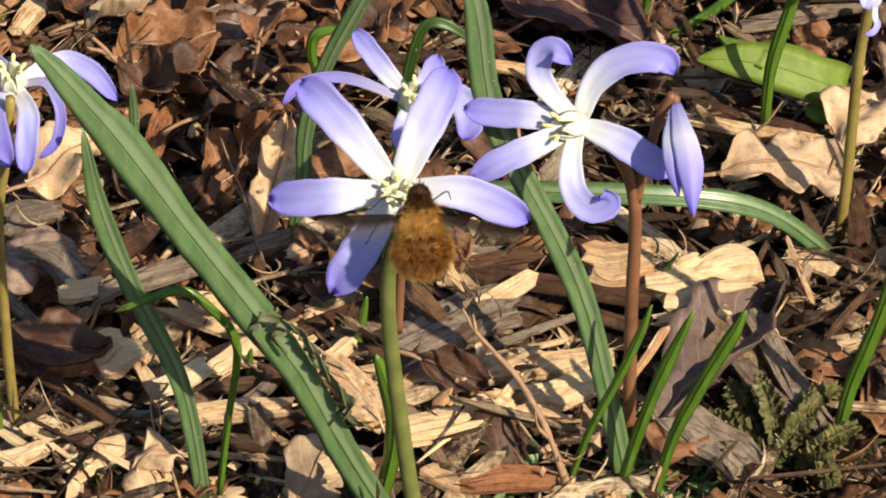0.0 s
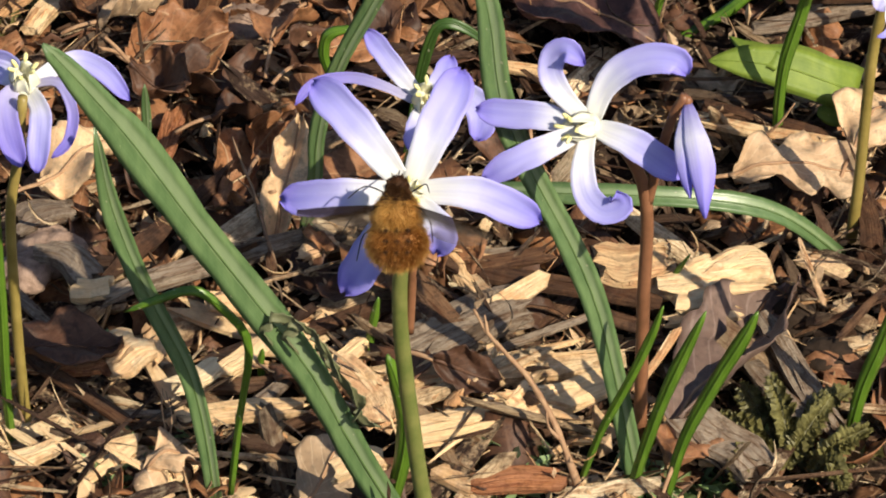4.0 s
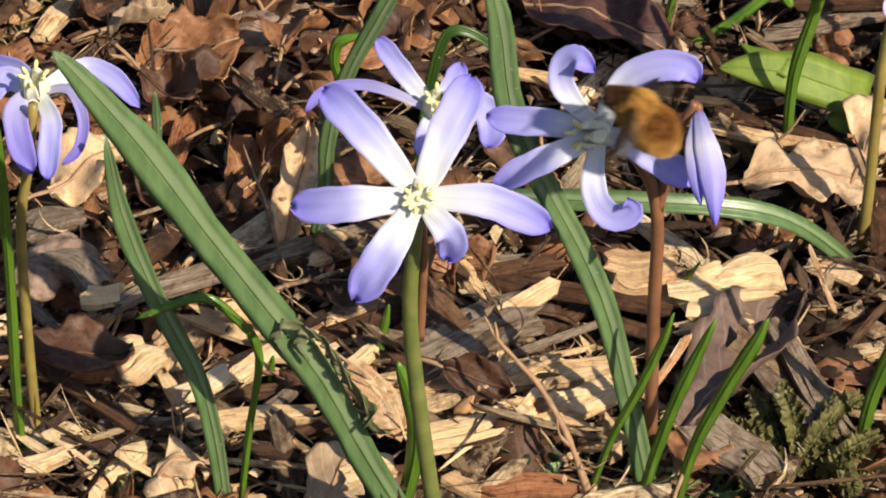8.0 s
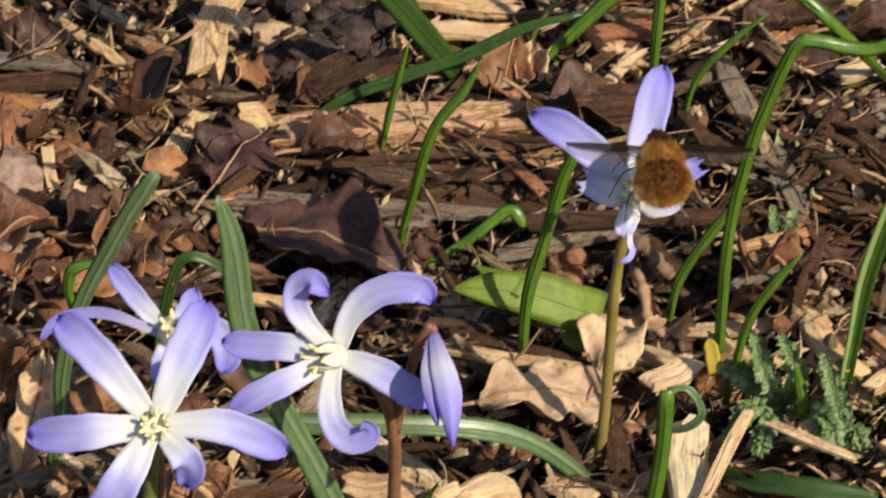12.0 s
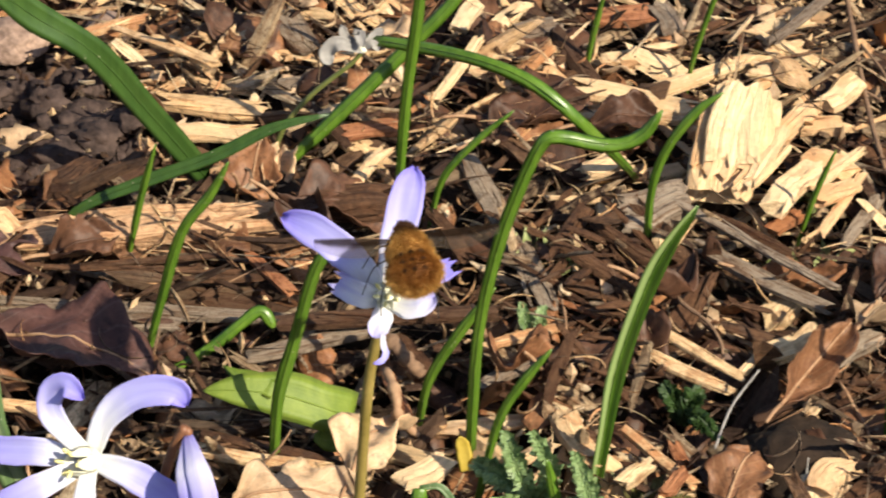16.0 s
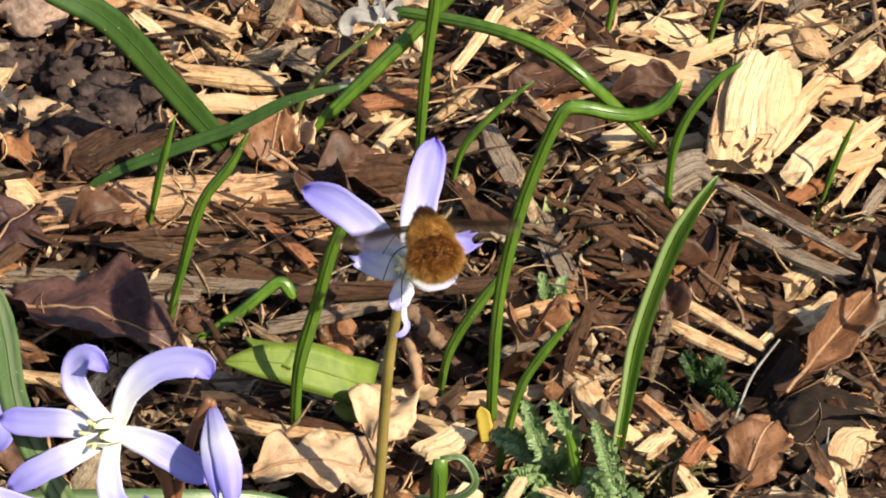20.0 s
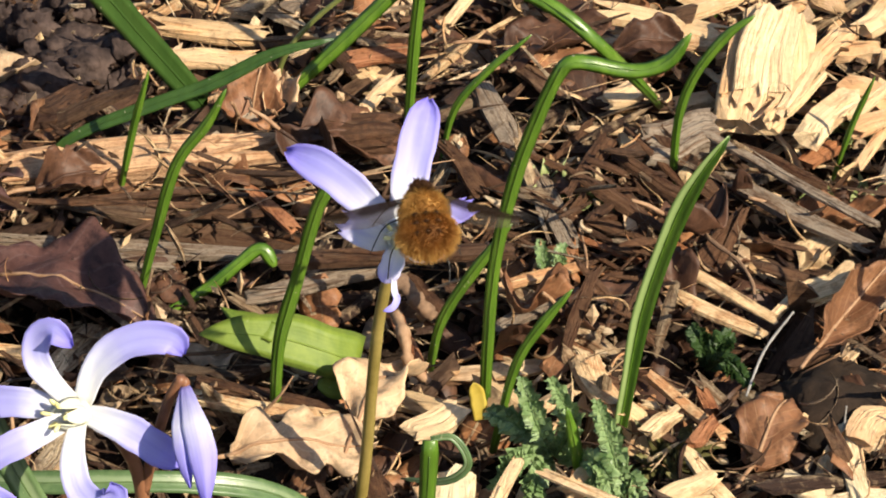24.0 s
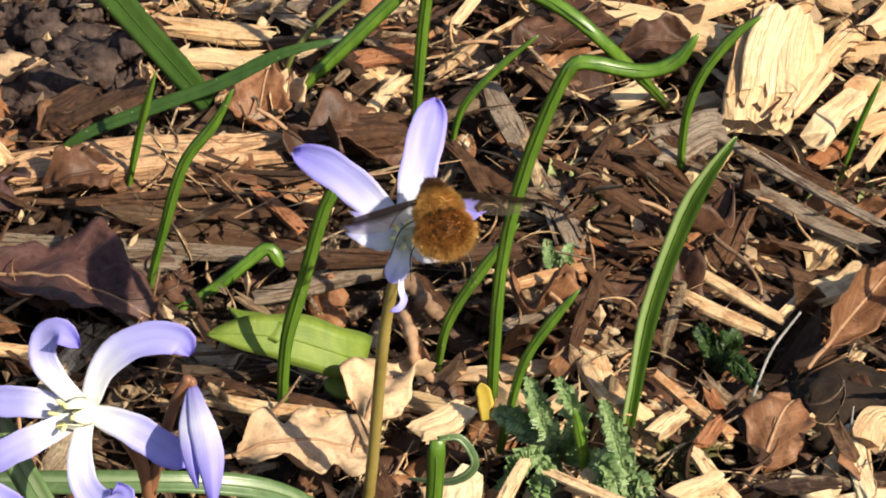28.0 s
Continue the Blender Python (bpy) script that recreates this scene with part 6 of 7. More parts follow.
def tuft(at, label, material, radius, count, seed, tall=0.5):
    """A low tangle of small pointed leaves on short stalks; each shoot is a part."""
    rnd = random.Random(seed)
    e = new("weed_tuft")
    e.location = Vector(at) * CM
    tagged(e, label, "weed", "small weeds")
    for k in range(count):
        a, r = rnd.uniform(0, 2 * math.pi), radius * math.sqrt(rnd.random())
        root = Vector((r * math.cos(a), r * math.sin(a), lie(at[0] + r * math.cos(a), at[1] + r * math.sin(a)) - at[2]))
        top = root + Vector((rnd.gauss(0, 0.2), rnd.gauss(0, 0.2), tall * rnd.uniform(0.5, 1.3)))
        verts, faces, uv = tube([root, root.lerp(top, 0.5) + Vector((0.04, 0, 0)), top], 0.025, 0.015, 6, 5)
        for j in range(9):
            o = root.lerp(top, 0.15 + 0.85 * rnd.random())
            d = Vector((rnd.gauss(0, 1), rnd.gauss(0, 1), rnd.gauss(0.4, 0.5))).normalized()
            q = d.cross(Vector((rnd.gauss(0, 1), rnd.gauss(0, 1), rnd.gauss(0, 1)))).normalized()
            n = d.cross(q)
            l, w = rnd.uniform(0.24, 0.52), rnd.uniform(0.05, 0.10)
            i = len(verts)
            verts += [o, o + d * l * 0.55 + q * w + n * 0.03, o + d * l, o + d * l * 0.55 - q * w + n * 0.03, o + d * l * 0.6 - n * 0.01]
            faces += [(i, i + 1, i + 4), (i + 1, i + 2, i + 4), (i + 2, i + 3, i + 4), (i + 3, i, i + 4)]
        part("shoot", mesh_of("shoot", verts, faces, material, smooth=False), e)
    return e


def weed(at, label, material, fronds, width):
    e = new("weed_plant")
    e.location = Vector(at) * CM
    tagged(e, label, "weed", "small weeds")
    for k, q in enumerate(fronds):
        frond(e, q, width, material, 40 + k)
    return e


strap = leaf("strap_leaf", [(-2.34, -7.98, 0.00), (-2.94, -7.98, 1.32), (-3.26, -7.98, 2.16), (-3.63, -7.98, 3.04), (-4.15, -7.98, 3.96), (-4.64, -7.98, 4.82), (-4.99, -7.98, 5.48), (-5.43, -7.98, 6.30), (-5.74, -7.98, 6.80), (-6.07, -7.98, 7.32), (-6.30, -7.98, 7.64)], 0.45, M_STRAP, "broad grey-green strap leaf, chewed along one edge", "squill leaves", tip=0.12, sharp=0.3, ragged=0.12)
shred(strap, [(-1.62, -0.08, 3.75), (-1.40, -0.08, 3.70), (-1.21, -0.08, 3.54)], 0.19, 0)
shred(strap, [(-1.40, -0.08, 3.67), (-1.18, -0.08, 3.54), (-1.00, -0.08, 3.20)], 0.17, 1)
shred(strap, [(-1.12, -0.08, 3.46), (-0.97, -0.08, 3.11), (-0.84, -0.08, 2.76)], 0.16, 2)
shred(strap, [(-0.97, -0.08, 3.11), (-0.81, -0.08, 2.76), (-0.66, -0.08, 2.36)], 0.19, 3)
shred(strap, [(-0.72, -0.08, 2.67), (-0.62, -0.08, 2.41), (-0.73, -0.08, 2.14)], 0.17, 4)
shred(strap, [(-1.60, -0.08, 3.62), (-1.73, -0.08, 3.53), (-1.61, -0.08, 3.32)], 0.13, 5)
shred(strap, [(-0.66, -0.08, 2.32), (-0.55, -0.08, 2.12), (-0.40, -0.08, 2.05)], 0.16, 6)
shred(strap, [(-1.31, -0.08, 3.54), (-1.47, -0.08, 3.45), (-1.32, -0.08, 3.19)], 0.14, 7)
leaf("strap_leaf", [(-4.79, -7.27, 0.00), (-4.91, -7.10, 1.14), (-5.09, -6.98, 1.98), (-5.54, -6.81, 3.07), (-5.87, -6.65, 4.15), (-6.01, -6.49, 5.20)], 0.25, M_STRAP, "broad grey-green strap leaf, narrow and arching", "squill leaves", fold=0.6)
leaf("leaf_blade", [(-4.62, -7.22, 0.00), (-4.46, -7.22, 1.31), (-4.30, -7.22, 2.54), (-4.58, -7.22, 3.11), (-4.90, -7.22, 3.39), (-5.31, -7.22, 3.25), (-5.72, -7.22, 3.04)], 0.11, M_BLADE, "glossy narrow green leaf, bent over in the middle", "narrow leaves", sharp=0.15)
leaf("leaf_blade", [(-7.33, -6.30, 0.00), (-7.34, -6.30, 1.03), (-7.29, -6.30, 2.76), (-7.28, -6.30, 4.34), (-7.28, -6.30, 5.36)], 0.14, M_BLADE, "glossy narrow green leaf", "narrow leaves")
leaf("strap_leaf", [(-4.01, -2.49, 0.00), (-3.83, -2.49, 1.04), (-3.78, -2.49, 1.79), (-3.53, -2.49, 2.79), (-3.17, -2.49, 3.62), (-2.84, -2.49, 4.32), (-2.53, -2.49, 4.86)], 0.22, M_STRAP, "broad grey-green strap leaf, with a cut tip", "squill leaves", tip=0.6, sharp=0.08)
leaf("leaf_blade", [(-2.78, -1.03, 0.00), (-2.64, -1.03, 1.05), (-2.46, -1.03, 1.98), (-2.27, -1.03, 2.39), (-1.92, -1.03, 2.28), (-1.53, -1.03, 1.86)], 0.14, M_DULL, "thin dark green leaf arching over", "narrow leaves")
leaf("strap_leaf", [(0.28, -6.96, 0.00), (0.03, -6.70, 1.29), (-0.25, -6.46, 2.51), (-0.59, -6.28, 3.40), (-1.09, -6.07, 4.43), (-1.42, -5.89, 5.33), (-1.52, -5.69, 6.36), (-1.68, -5.57, 6.94)], 0.32, M_STRAP, "broad grey-green strap leaf, upright with a folded tip", "squill leaves", sharp=0.2, fold=0.4)
leaf("strap_leaf", [(2.83, -2.66, -0.00), (2.14, -2.97, 0.90), (1.50, -3.13, 1.30), (0.59, -3.25, 1.50), (-0.25, -3.23, 1.50), (-1.31, -2.95, 1.30), (-1.95, -2.54, 1.00)], 0.28, M_STRAP, "broad grey-green strap leaf, lying nearly flat", "squill leaves", facing=(0, -0.6, 0.8))
leaf("leaf_blade", [(-0.49, -7.07, 0.00), (-0.20, -7.07, 1.06), (0.13, -7.07, 1.91), (0.38, -7.07, 2.63), (0.52, -7.07, 3.12)], 0.11, M_BLADE, "glossy narrow green leaf", "narrow leaves")
leaf("leaf_blade", [(0.15, -7.11, 0.00), (0.37, -7.11, 1.03), (0.65, -7.11, 2.04), (1.01, -7.11, 3.08)], 0.16, M_BLADE, "glossy narrow green leaf, thick and rounded", "narrow leaves", fold=-0.6)
leaf("leaf_blade", [(0.59, -7.10, 0.00), (0.80, -7.10, 1.03), (1.18, -7.10, 2.04), (1.46, -7.10, 2.68), (1.61, -7.10, 3.08)], 0.17, M_BLADE, "glossy narrow green leaf, thick and rounded", "narrow leaves", fold=-0.6)
leaf("leaf_blade", [(-2.68, -7.22, 0.00), (-2.50, -7.22, 0.99), (-2.52, -7.22, 1.72), (-2.68, -7.22, 2.42)], 0.23, M_BLADE, "glossy narrow green leaf, short and blunt", "narrow leaves", fold=-0.6)
leaf("leaf_blade", [(-3.10, -4.84, 0.00), (-3.02, -4.84, 0.61), (-2.92, -4.84, 1.18)], 0.11, M_BLADE, "glossy narrow green leaf, short", "narrow leaves")
leaf("leaf_blade", [(2.79, -6.12, 0.00), (2.93, -6.12, 0.98), (3.26, -6.12, 2.23), (3.42, -6.12, 3.38), (3.46, -6.12, 4.49)], 0.19, M_BLADE, "glossy narrow green leaf, cut off at the top", "narrow leaves", tip=0.8, sharp=0.05)
leaf("leaf_blade", [(3.67, -3.43, 2.20), (3.94, -3.43, 2.20), (4.10, -3.54, 1.90), (3.85, -3.48, 1.60), (3.36, -3.07, 1.30)], 0.10, M_STRAP, "torn limp strip of a green leaf", "narrow leaves")
leaf("leaf_blade", [(0.35, 1.69, 0.00), (0.61, 1.69, 1.20), (0.88, 1.69, 2.29), (1.26, 1.69, 2.91), (1.49, 1.69, 3.42)], 0.14, M_BLADE, "glossy narrow green leaf", "narrow leaves")
leaf("leaf_blade", [(0.61, 1.54, 0.00), (1.31, 1.73, 0.38), (1.65, 1.85, 0.62), (1.92, 1.93, 0.77), (2.09, 1.82, 0.57)], 0.17, M_BLADE, "glossy narrow green leaf, drooping at the tip", "narrow leaves", sharp=0.12, tip=0.4)
leaf("leaf_blade", [(2.00, -0.52, 0.00), (2.05, -0.52, 1.25), (2.26, -0.52, 2.23), (2.47, -0.52, 3.20), (2.63, -0.52, 3.64)], 0.17, M_BLADE, "glossy narrow green leaf, thick and blunt", "narrow leaves", tip=0.6, sharp=0.1)
leaf("leaf_blade", [(3.93, 0.42, 0.00), (4.07, 0.42, 0.79), (4.42, 0.42, 1.51), (4.88, 0.42, 2.27)], 0.14, M_BLADE, "glossy narrow green leaf", "narrow leaves")
leaf("leaf_blade", [(4.57, -0.24, 0.00), (4.58, -0.24, 0.93), (4.63, -0.24, 2.20), (4.83, -0.24, 3.44), (5.06, -0.24, 4.31), (5.30, -0.24, 4.99), (5.52, -0.24, 5.15), (6.13, -0.24, 5.00), (6.55, -0.24, 5.12), (6.81, -0.24, 5.52)], 0.18, M_BLADE, "glossy narrow green leaf, sharply bent at the top", "narrow leaves", sharp=0.1, n=34)
leaf("leaf_blade", [(4.60, -1.15, 0.00), (4.82, -1.15, 1.28), (5.09, -1.15, 1.91), (5.47, -1.15, 2.50)], 0.13, M_BLADE, "glossy narrow green leaf", "narrow leaves")
leaf("leaf_blade", [(6.13, -0.99, -0.00), (6.22, -0.99, 0.92), (6.34, -0.99, 2.01), (6.63, -0.99, 3.25), (6.88, -0.99, 3.94), (7.22, -0.99, 4.58)], 0.23, M_RIBBED, "channelled green leaf with sheen painted along one half, broad and upright", "narrow leaves")
leaf("leaf_blade", [(7.26, 3.79, -0.00), (7.27, 3.79, 1.18), (7.45, 3.79, 1.92), (7.82, 3.79, 2.54), (8.16, 3.79, 2.84)], 0.13, M_BLADE, "glossy narrow green leaf, curved", "narrow leaves")
leaf("leaf_blade", [(9.37, 4.08, 0.00), (9.57, 4.08, 0.90), (9.80, 4.08, 1.64)], 0.08, M_BLADE, "glossy narrow green leaf, short and thin", "narrow leaves")
leaf("leaf_blade", [(6.77, 8.04, 0.00), (6.86, 8.04, 0.72), (7.01, 8.04, 1.58)], 0.09, M_BLADE, "glossy narrow green leaf", "narrow leaves")
leaf("leaf_blade", [(8.21, 7.64, 0.00), (8.28, 7.64, 0.68), (8.51, 7.64, 1.64), (8.65, 7.64, 2.09)], 0.08, M_BLADE, "glossy narrow green leaf", "narrow leaves")
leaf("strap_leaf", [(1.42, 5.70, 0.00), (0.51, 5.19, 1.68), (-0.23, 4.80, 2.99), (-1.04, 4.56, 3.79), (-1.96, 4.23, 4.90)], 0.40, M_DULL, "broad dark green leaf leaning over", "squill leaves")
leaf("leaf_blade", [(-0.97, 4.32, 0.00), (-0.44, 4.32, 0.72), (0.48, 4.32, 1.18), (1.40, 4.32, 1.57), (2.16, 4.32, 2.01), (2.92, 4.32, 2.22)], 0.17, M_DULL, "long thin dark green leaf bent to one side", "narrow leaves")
leaf("leaf_blade", [(2.24, 5.93, -0.00), (3.02, 6.08, 0.77), (3.80, 6.24, 1.56), (4.58, 6.40, 2.38), (4.97, 6.50, 2.85)], 0.21, M_BLADE, "glossy narrow green leaf, broad and leaning", "narrow leaves")
leaf("leaf_blade", [(3.91, 4.82, 0.00), (3.94, 4.82, 1.09), (4.00, 4.82, 2.21), (4.13, 4.82, 3.57), (4.17, 4.82, 4.28)], 0.16, M_BLADE, "glossy narrow green leaf, tall and upright", "narrow leaves")
leaf("leaf_blade", [(7.31, 5.72, 0.00), (6.93, 4.99, 0.90), (6.37, 4.41, 1.90), (5.76, 4.61, 2.40), (5.10, 5.04, 2.50), (4.38, 5.67, 2.30), (3.53, 6.36, 2.00)], 0.18, M_BLADE, "glossy narrow green leaf, arching over the mulch", "narrow leaves", tip=0.7, sharp=0.06)
leaf("leaf_blade", [(4.33, 4.55, 0.00), (4.49, 4.55, 0.90), (4.93, 4.55, 1.54), (5.44, 4.55, 2.06)], 0.10, M_BLADE, "glossy narrow green leaf, thin", "narrow leaves")
leaf("leaf_blade", [(0.15, 3.80, 0.00), (0.36, 3.80, 1.20), (0.58, 3.80, 2.16)], 0.10, M_BLADE, "glossy narrow green leaf, thin", "narrow leaves")
leaf("leaf_blade", [(10.04, -0.19, 0.00), (10.05, -0.19, 1.07), (10.20, -0.19, 1.98), (10.42, -0.19, 2.70), (10.56, -0.19, 3.14)], 0.15, M_BLADE, "glossy narrow green leaf", "narrow leaves")
# Shaded leaf: the darker green carries the shade.
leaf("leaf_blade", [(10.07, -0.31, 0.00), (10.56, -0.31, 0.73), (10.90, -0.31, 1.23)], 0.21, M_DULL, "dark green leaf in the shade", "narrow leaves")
broad = leaf("broad_leaf", [(3.09, 0.03, 0.50), (2.71, -0.10, 0.75), (2.23, -0.08, 0.95), (1.72, -0.07, 1.05), (1.35, -0.04, 1.05), (1.11, 0.01, 1.00)], 0.66, M_BROAD, "broad yellow-green tulip-like leaf with a torn tip on the mulch", "broad leaves", facing=(0.1, -0.8, 0.9), fold=0.16, sharp=0.55, tip=0.03, base=0.9, point=0.95)
v, f, uv = ribbon([(-1.07, -0.08, 0.54), (-1.44, 0.10, 0.58), (-1.72, 0.35, 0.62)], 0.32, facing=(0.1, -0.8, 0.9), n=10, thick=0.03, fold=0.10, tip=0.03, sharp=0.6, base=0.8, point=1.0)
part("torn_tip", mesh_of("torn_tip", v, f, M_BROAD, uv), broad, "torn upper half of the leaf tip")
v, f, uv = ribbon([(0.03, -0.12, -0.15), (-0.26, -0.34, -0.10), (-0.56, -0.35, -0.05)], 0.34, facing=(0.1, -0.8, 0.9), n=10, thick=0.03, fold=0.2, tip=0.3, sharp=0.4)
part("folded_edge", mesh_of("folded_edge", v, f, M_BROAD, uv), broad, "leaf edge folded under")
# Lies in shade, which its darker green puts into the colour.
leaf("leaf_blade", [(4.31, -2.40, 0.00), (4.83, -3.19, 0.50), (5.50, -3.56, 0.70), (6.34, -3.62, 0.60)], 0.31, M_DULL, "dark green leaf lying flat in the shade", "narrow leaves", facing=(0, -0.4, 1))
leaf("leaf_blade", [(-3.71, -0.68, 1.20), (-3.80, -0.68, 1.57), (-3.73, -0.68, 1.90), (-3.44, -0.68, 2.02)], 0.15, M_BLADE, "curled split bit of a pale green leaf", "narrow leaves", tip=0.5)
leaf("leaf_blade", [(-6.11, -1.33, 0.00), (-6.05, -1.33, 0.76), (-6.04, -1.33, 1.56)], 0.13, M_STRAP, "small grey-green upright leaf", "narrow leaves")
leaf("leaf_blade", [(-4.33, -5.28, 0.00), (-4.36, -5.28, 0.42), (-4.32, -5.28, 0.71)], 0.09, M_BLADE, "glossy narrow green leaf, very short", "narrow leaves")
leaf("leaf_blade", [(0.44, -3.67, 0.00), (0.64, -3.67, 0.48), (0.88, -3.67, 0.93)], 0.07, M_BLADE, "glossy narrow green leaf, thin", "narrow leaves")
p = plant((-2.09, -7.79, 0.00), "lilac-blue squill in full bloom on an olive stem")
stalk(p, "stem", [(-0.09, 0.00, 0.00), (-0.21, 0.00, 0.98), (-0.37, 0.00, 2.87), (-0.40, 0.00, 3.92), (-0.31, 0.00, 5.12)], 0.105, M_STEM_GREEN)
# Thin red tube added for the stem's reddish right side, no separate flower stalk.
stalk(p, "pedicel", [(-0.30, 0.05, 3.27), (-0.26, 0.05, 3.97), (-0.23, 0.05, 4.65), (-0.26, 0.05, 5.12)], 0.055, M_STEM_RED)
f = flower(p, (-0.28, 0.00, 5.44), (0.0, -0.77, 0.64), "six-petalled lilac-blue star flower with a white centre", "low")
petal(p, f, [(-0.33, 0.03, 5.51), (-0.77, 0.28, 6.02), (-1.12, 0.58, 6.25), (-1.39, 0.88, 6.30)], 0.47)
petal(p, f, [(-0.24, 0.03, 5.51), (0.01, 0.31, 6.06), (0.20, 0.63, 6.32), (0.31, 0.99, 6.43)], 0.50)
petal(p, f, [(-0.20, -0.01, 5.46), (0.44, -0.11, 5.53), (0.85, -0.11, 5.34), (1.21, -0.06, 5.06)], 0.44)
petal(p, f, [(-0.21, -0.07, 5.41), (0.04, -0.38, 5.32), (0.11, -0.41, 5.13), (0.03, -0.34, 4.79)], 0.39)
petal(p, f, [(-0.33, -0.07, 5.40), (-0.58, -0.52, 5.19), (-0.78, -0.70, 4.92), (-0.99, -0.75, 4.55)], 0.48)
petal(p, f, [(-0.36, -0.02, 5.45), (-0.95, -0.16, 5.50), (-1.33, -0.12, 5.42), (-1.73, 0.02, 5.28)], 0.46)
p = plant((-2.83, -3.11, 0.00), "lilac-blue squill behind the open one")
stalk(p, "stem", [(-0.00, 0.00, 0.00), (0.13, -0.00, 1.32), (0.39, 0.00, 2.65)], 0.090, M_STEM_GREEN)
f = flower(p, (0.44, 0.00, 2.82), (0.1, -0.35, 0.93), "six-petalled lilac-blue star flower with a white centre", "tall")
petal(p, f, [(0.41, 0.01, 2.84), (0.10, 0.21, 3.14), (-0.12, 0.42, 3.32), (-0.31, 0.66, 3.44)], 0.29)
petal(p, f, [(0.39, -0.02, 2.82), (-0.10, 0.10, 3.02), (-0.52, 0.20, 3.05), (-0.94, 0.10, 3.01), (-1.15, -0.10, 2.85)], 0.16, material=M_OUTER)
petal(p, f, [(0.50, -0.01, 2.82), (0.95, -0.10, 3.01), (1.14, -0.30, 2.85), (1.07, -0.44, 2.60)], 0.40)
petal(p, f, [(0.43, -0.04, 2.80), (0.38, -0.42, 2.78), (0.32, -0.62, 2.54)], 0.37)
petal(p, f, [(0.48, 0.02, 2.85), (0.79, 0.29, 2.86), (0.97, 0.51, 2.80)], 0.33)
petal(p, f, [(0.46, 0.03, 2.85), (0.63, 0.44, 2.88), (0.73, 0.85, 2.89)], 0.30)
p = plant((0.28, -6.27, 0.00), "pale lilac squill with recurved petals and a hanging bud")
stalk(p, "stem", [(0.00, 0.00, -0.00), (0.01, 0.00, 2.35), (0.03, 0.00, 3.93), (-0.17, 0.00, 4.70), (-0.55, 0.00, 5.12)], 0.085, M_STEM_RED)
f = flower(p, (-0.63, 0.00, 5.15), (-0.8, -0.5, 0.32), "six-petalled lilac-blue star flower with a white centre", "tall")
petal(p, f, [(-0.66, 0.03, 5.20), (-0.94, 0.13, 5.49), (-1.09, 0.21, 5.74), (-1.05, 0.24, 6.00), (-0.90, 0.18, 6.12), (-0.70, 0.12, 5.95)], 0.33)
petal(p, f, [(-0.62, 0.03, 5.20), (-0.48, 0.18, 5.58), (-0.24, 0.21, 5.87), (0.06, 0.18, 6.02), (0.34, 0.13, 6.02), (0.46, 0.07, 5.86)], 0.39)
petal(p, f, [(-0.60, -0.01, 5.16), (-0.18, -0.23, 5.13), (0.15, -0.36, 4.97), (0.44, -0.40, 4.74)], 0.40)
petal(p, f, [(-0.64, -0.04, 5.14), (-0.71, -0.42, 4.93), (-0.66, -0.70, 4.73), (-0.47, -0.88, 4.64), (-0.27, -0.89, 4.74), (-0.31, -0.85, 4.89)], 0.35)
petal(p, f, [(-0.68, -0.03, 5.14), (-1.17, -0.29, 5.05), (-1.53, -0.39, 4.91), (-1.86, -0.41, 4.66)], 0.35)
petal(p, f, [(-0.69, 0.01, 5.16), (-1.21, 0.07, 5.24), (-1.59, 0.16, 5.19), (-1.96, 0.27, 5.16)], 0.37)
stalk(p, "pedicel", [(0.04, 0.00, 4.02), (0.15, 0.00, 4.63), (0.30, 0.00, 5.29), (0.44, 0.00, 5.63)], 0.065, M_STEM_RED)
f = bud(p, (0.47, 0.00, 5.54))
petal(p, f, [(0.47, 0.00, 5.54), (0.55, -0.58, 5.50), (0.63, -1.01, 5.28), (0.68, -1.32, 4.93)], 0.27, closed=True)
petal(p, f, [(0.46, -0.01, 5.53), (0.41, -0.56, 5.44), (0.44, -0.88, 5.28), (0.51, -1.10, 5.04)], 0.19, closed=True)
petal(p, f, [(0.48, -0.01, 5.53), (0.64, -0.54, 5.37), (0.71, -0.87, 5.21), (0.70, -1.17, 4.93)], 0.19, closed=True)
recurved_squill = p
p = plant((2.91, -2.27, 0.00), "pale squill with curled and nibbled petals on an olive stem")
stalk(p, "stem", [(0.02, -0.00, -0.03), (0.08, -0.00, 0.99), (0.14, 0.00, 2.65), (0.21, -0.00, 3.46), (0.33, 0.00, 4.16)], 0.076, M_STEM_OLIVE)
f = flower(p, (0.35, -0.00, 4.29), (-0.05, -0.55, 0.83), "six-petalled lilac-blue star flower with a white centre", "low")
petal(p, f, [(0.32, 0.01, 4.31), (-0.06, 0.22, 4.71), (-0.47, 0.44, 4.97), (-0.92, 0.74, 5.02)], 0.46)
petal(p, f, [(0.36, 0.02, 4.32), (0.47, 0.36, 4.84), (0.59, 0.73, 5.18), (0.73, 1.14, 5.45)], 0.48)
petal(p, f, [(0.37, -0.00, 4.31), (0.76, 0.03, 4.55), (1.15, 0.13, 4.67)], 0.30, blunt=True)
petal(p, f, [(0.37, -0.03, 4.30), (0.63, -0.28, 4.42), (0.92, -0.24, 4.54)], 0.39, material=M_WHITE_PETAL)
petal(p, f, [(0.32, -0.02, 4.30), (0.00, -0.15, 4.49), (-0.28, -0.05, 4.61)], 0.35, blunt=True, material=M_WHITE_PETAL)
petal(p, f, [(0.34, -0.04, 4.28), (0.27, -0.35, 4.26), (0.16, -0.49, 4.08)], 0.30, material=M_WHITE_PETAL)
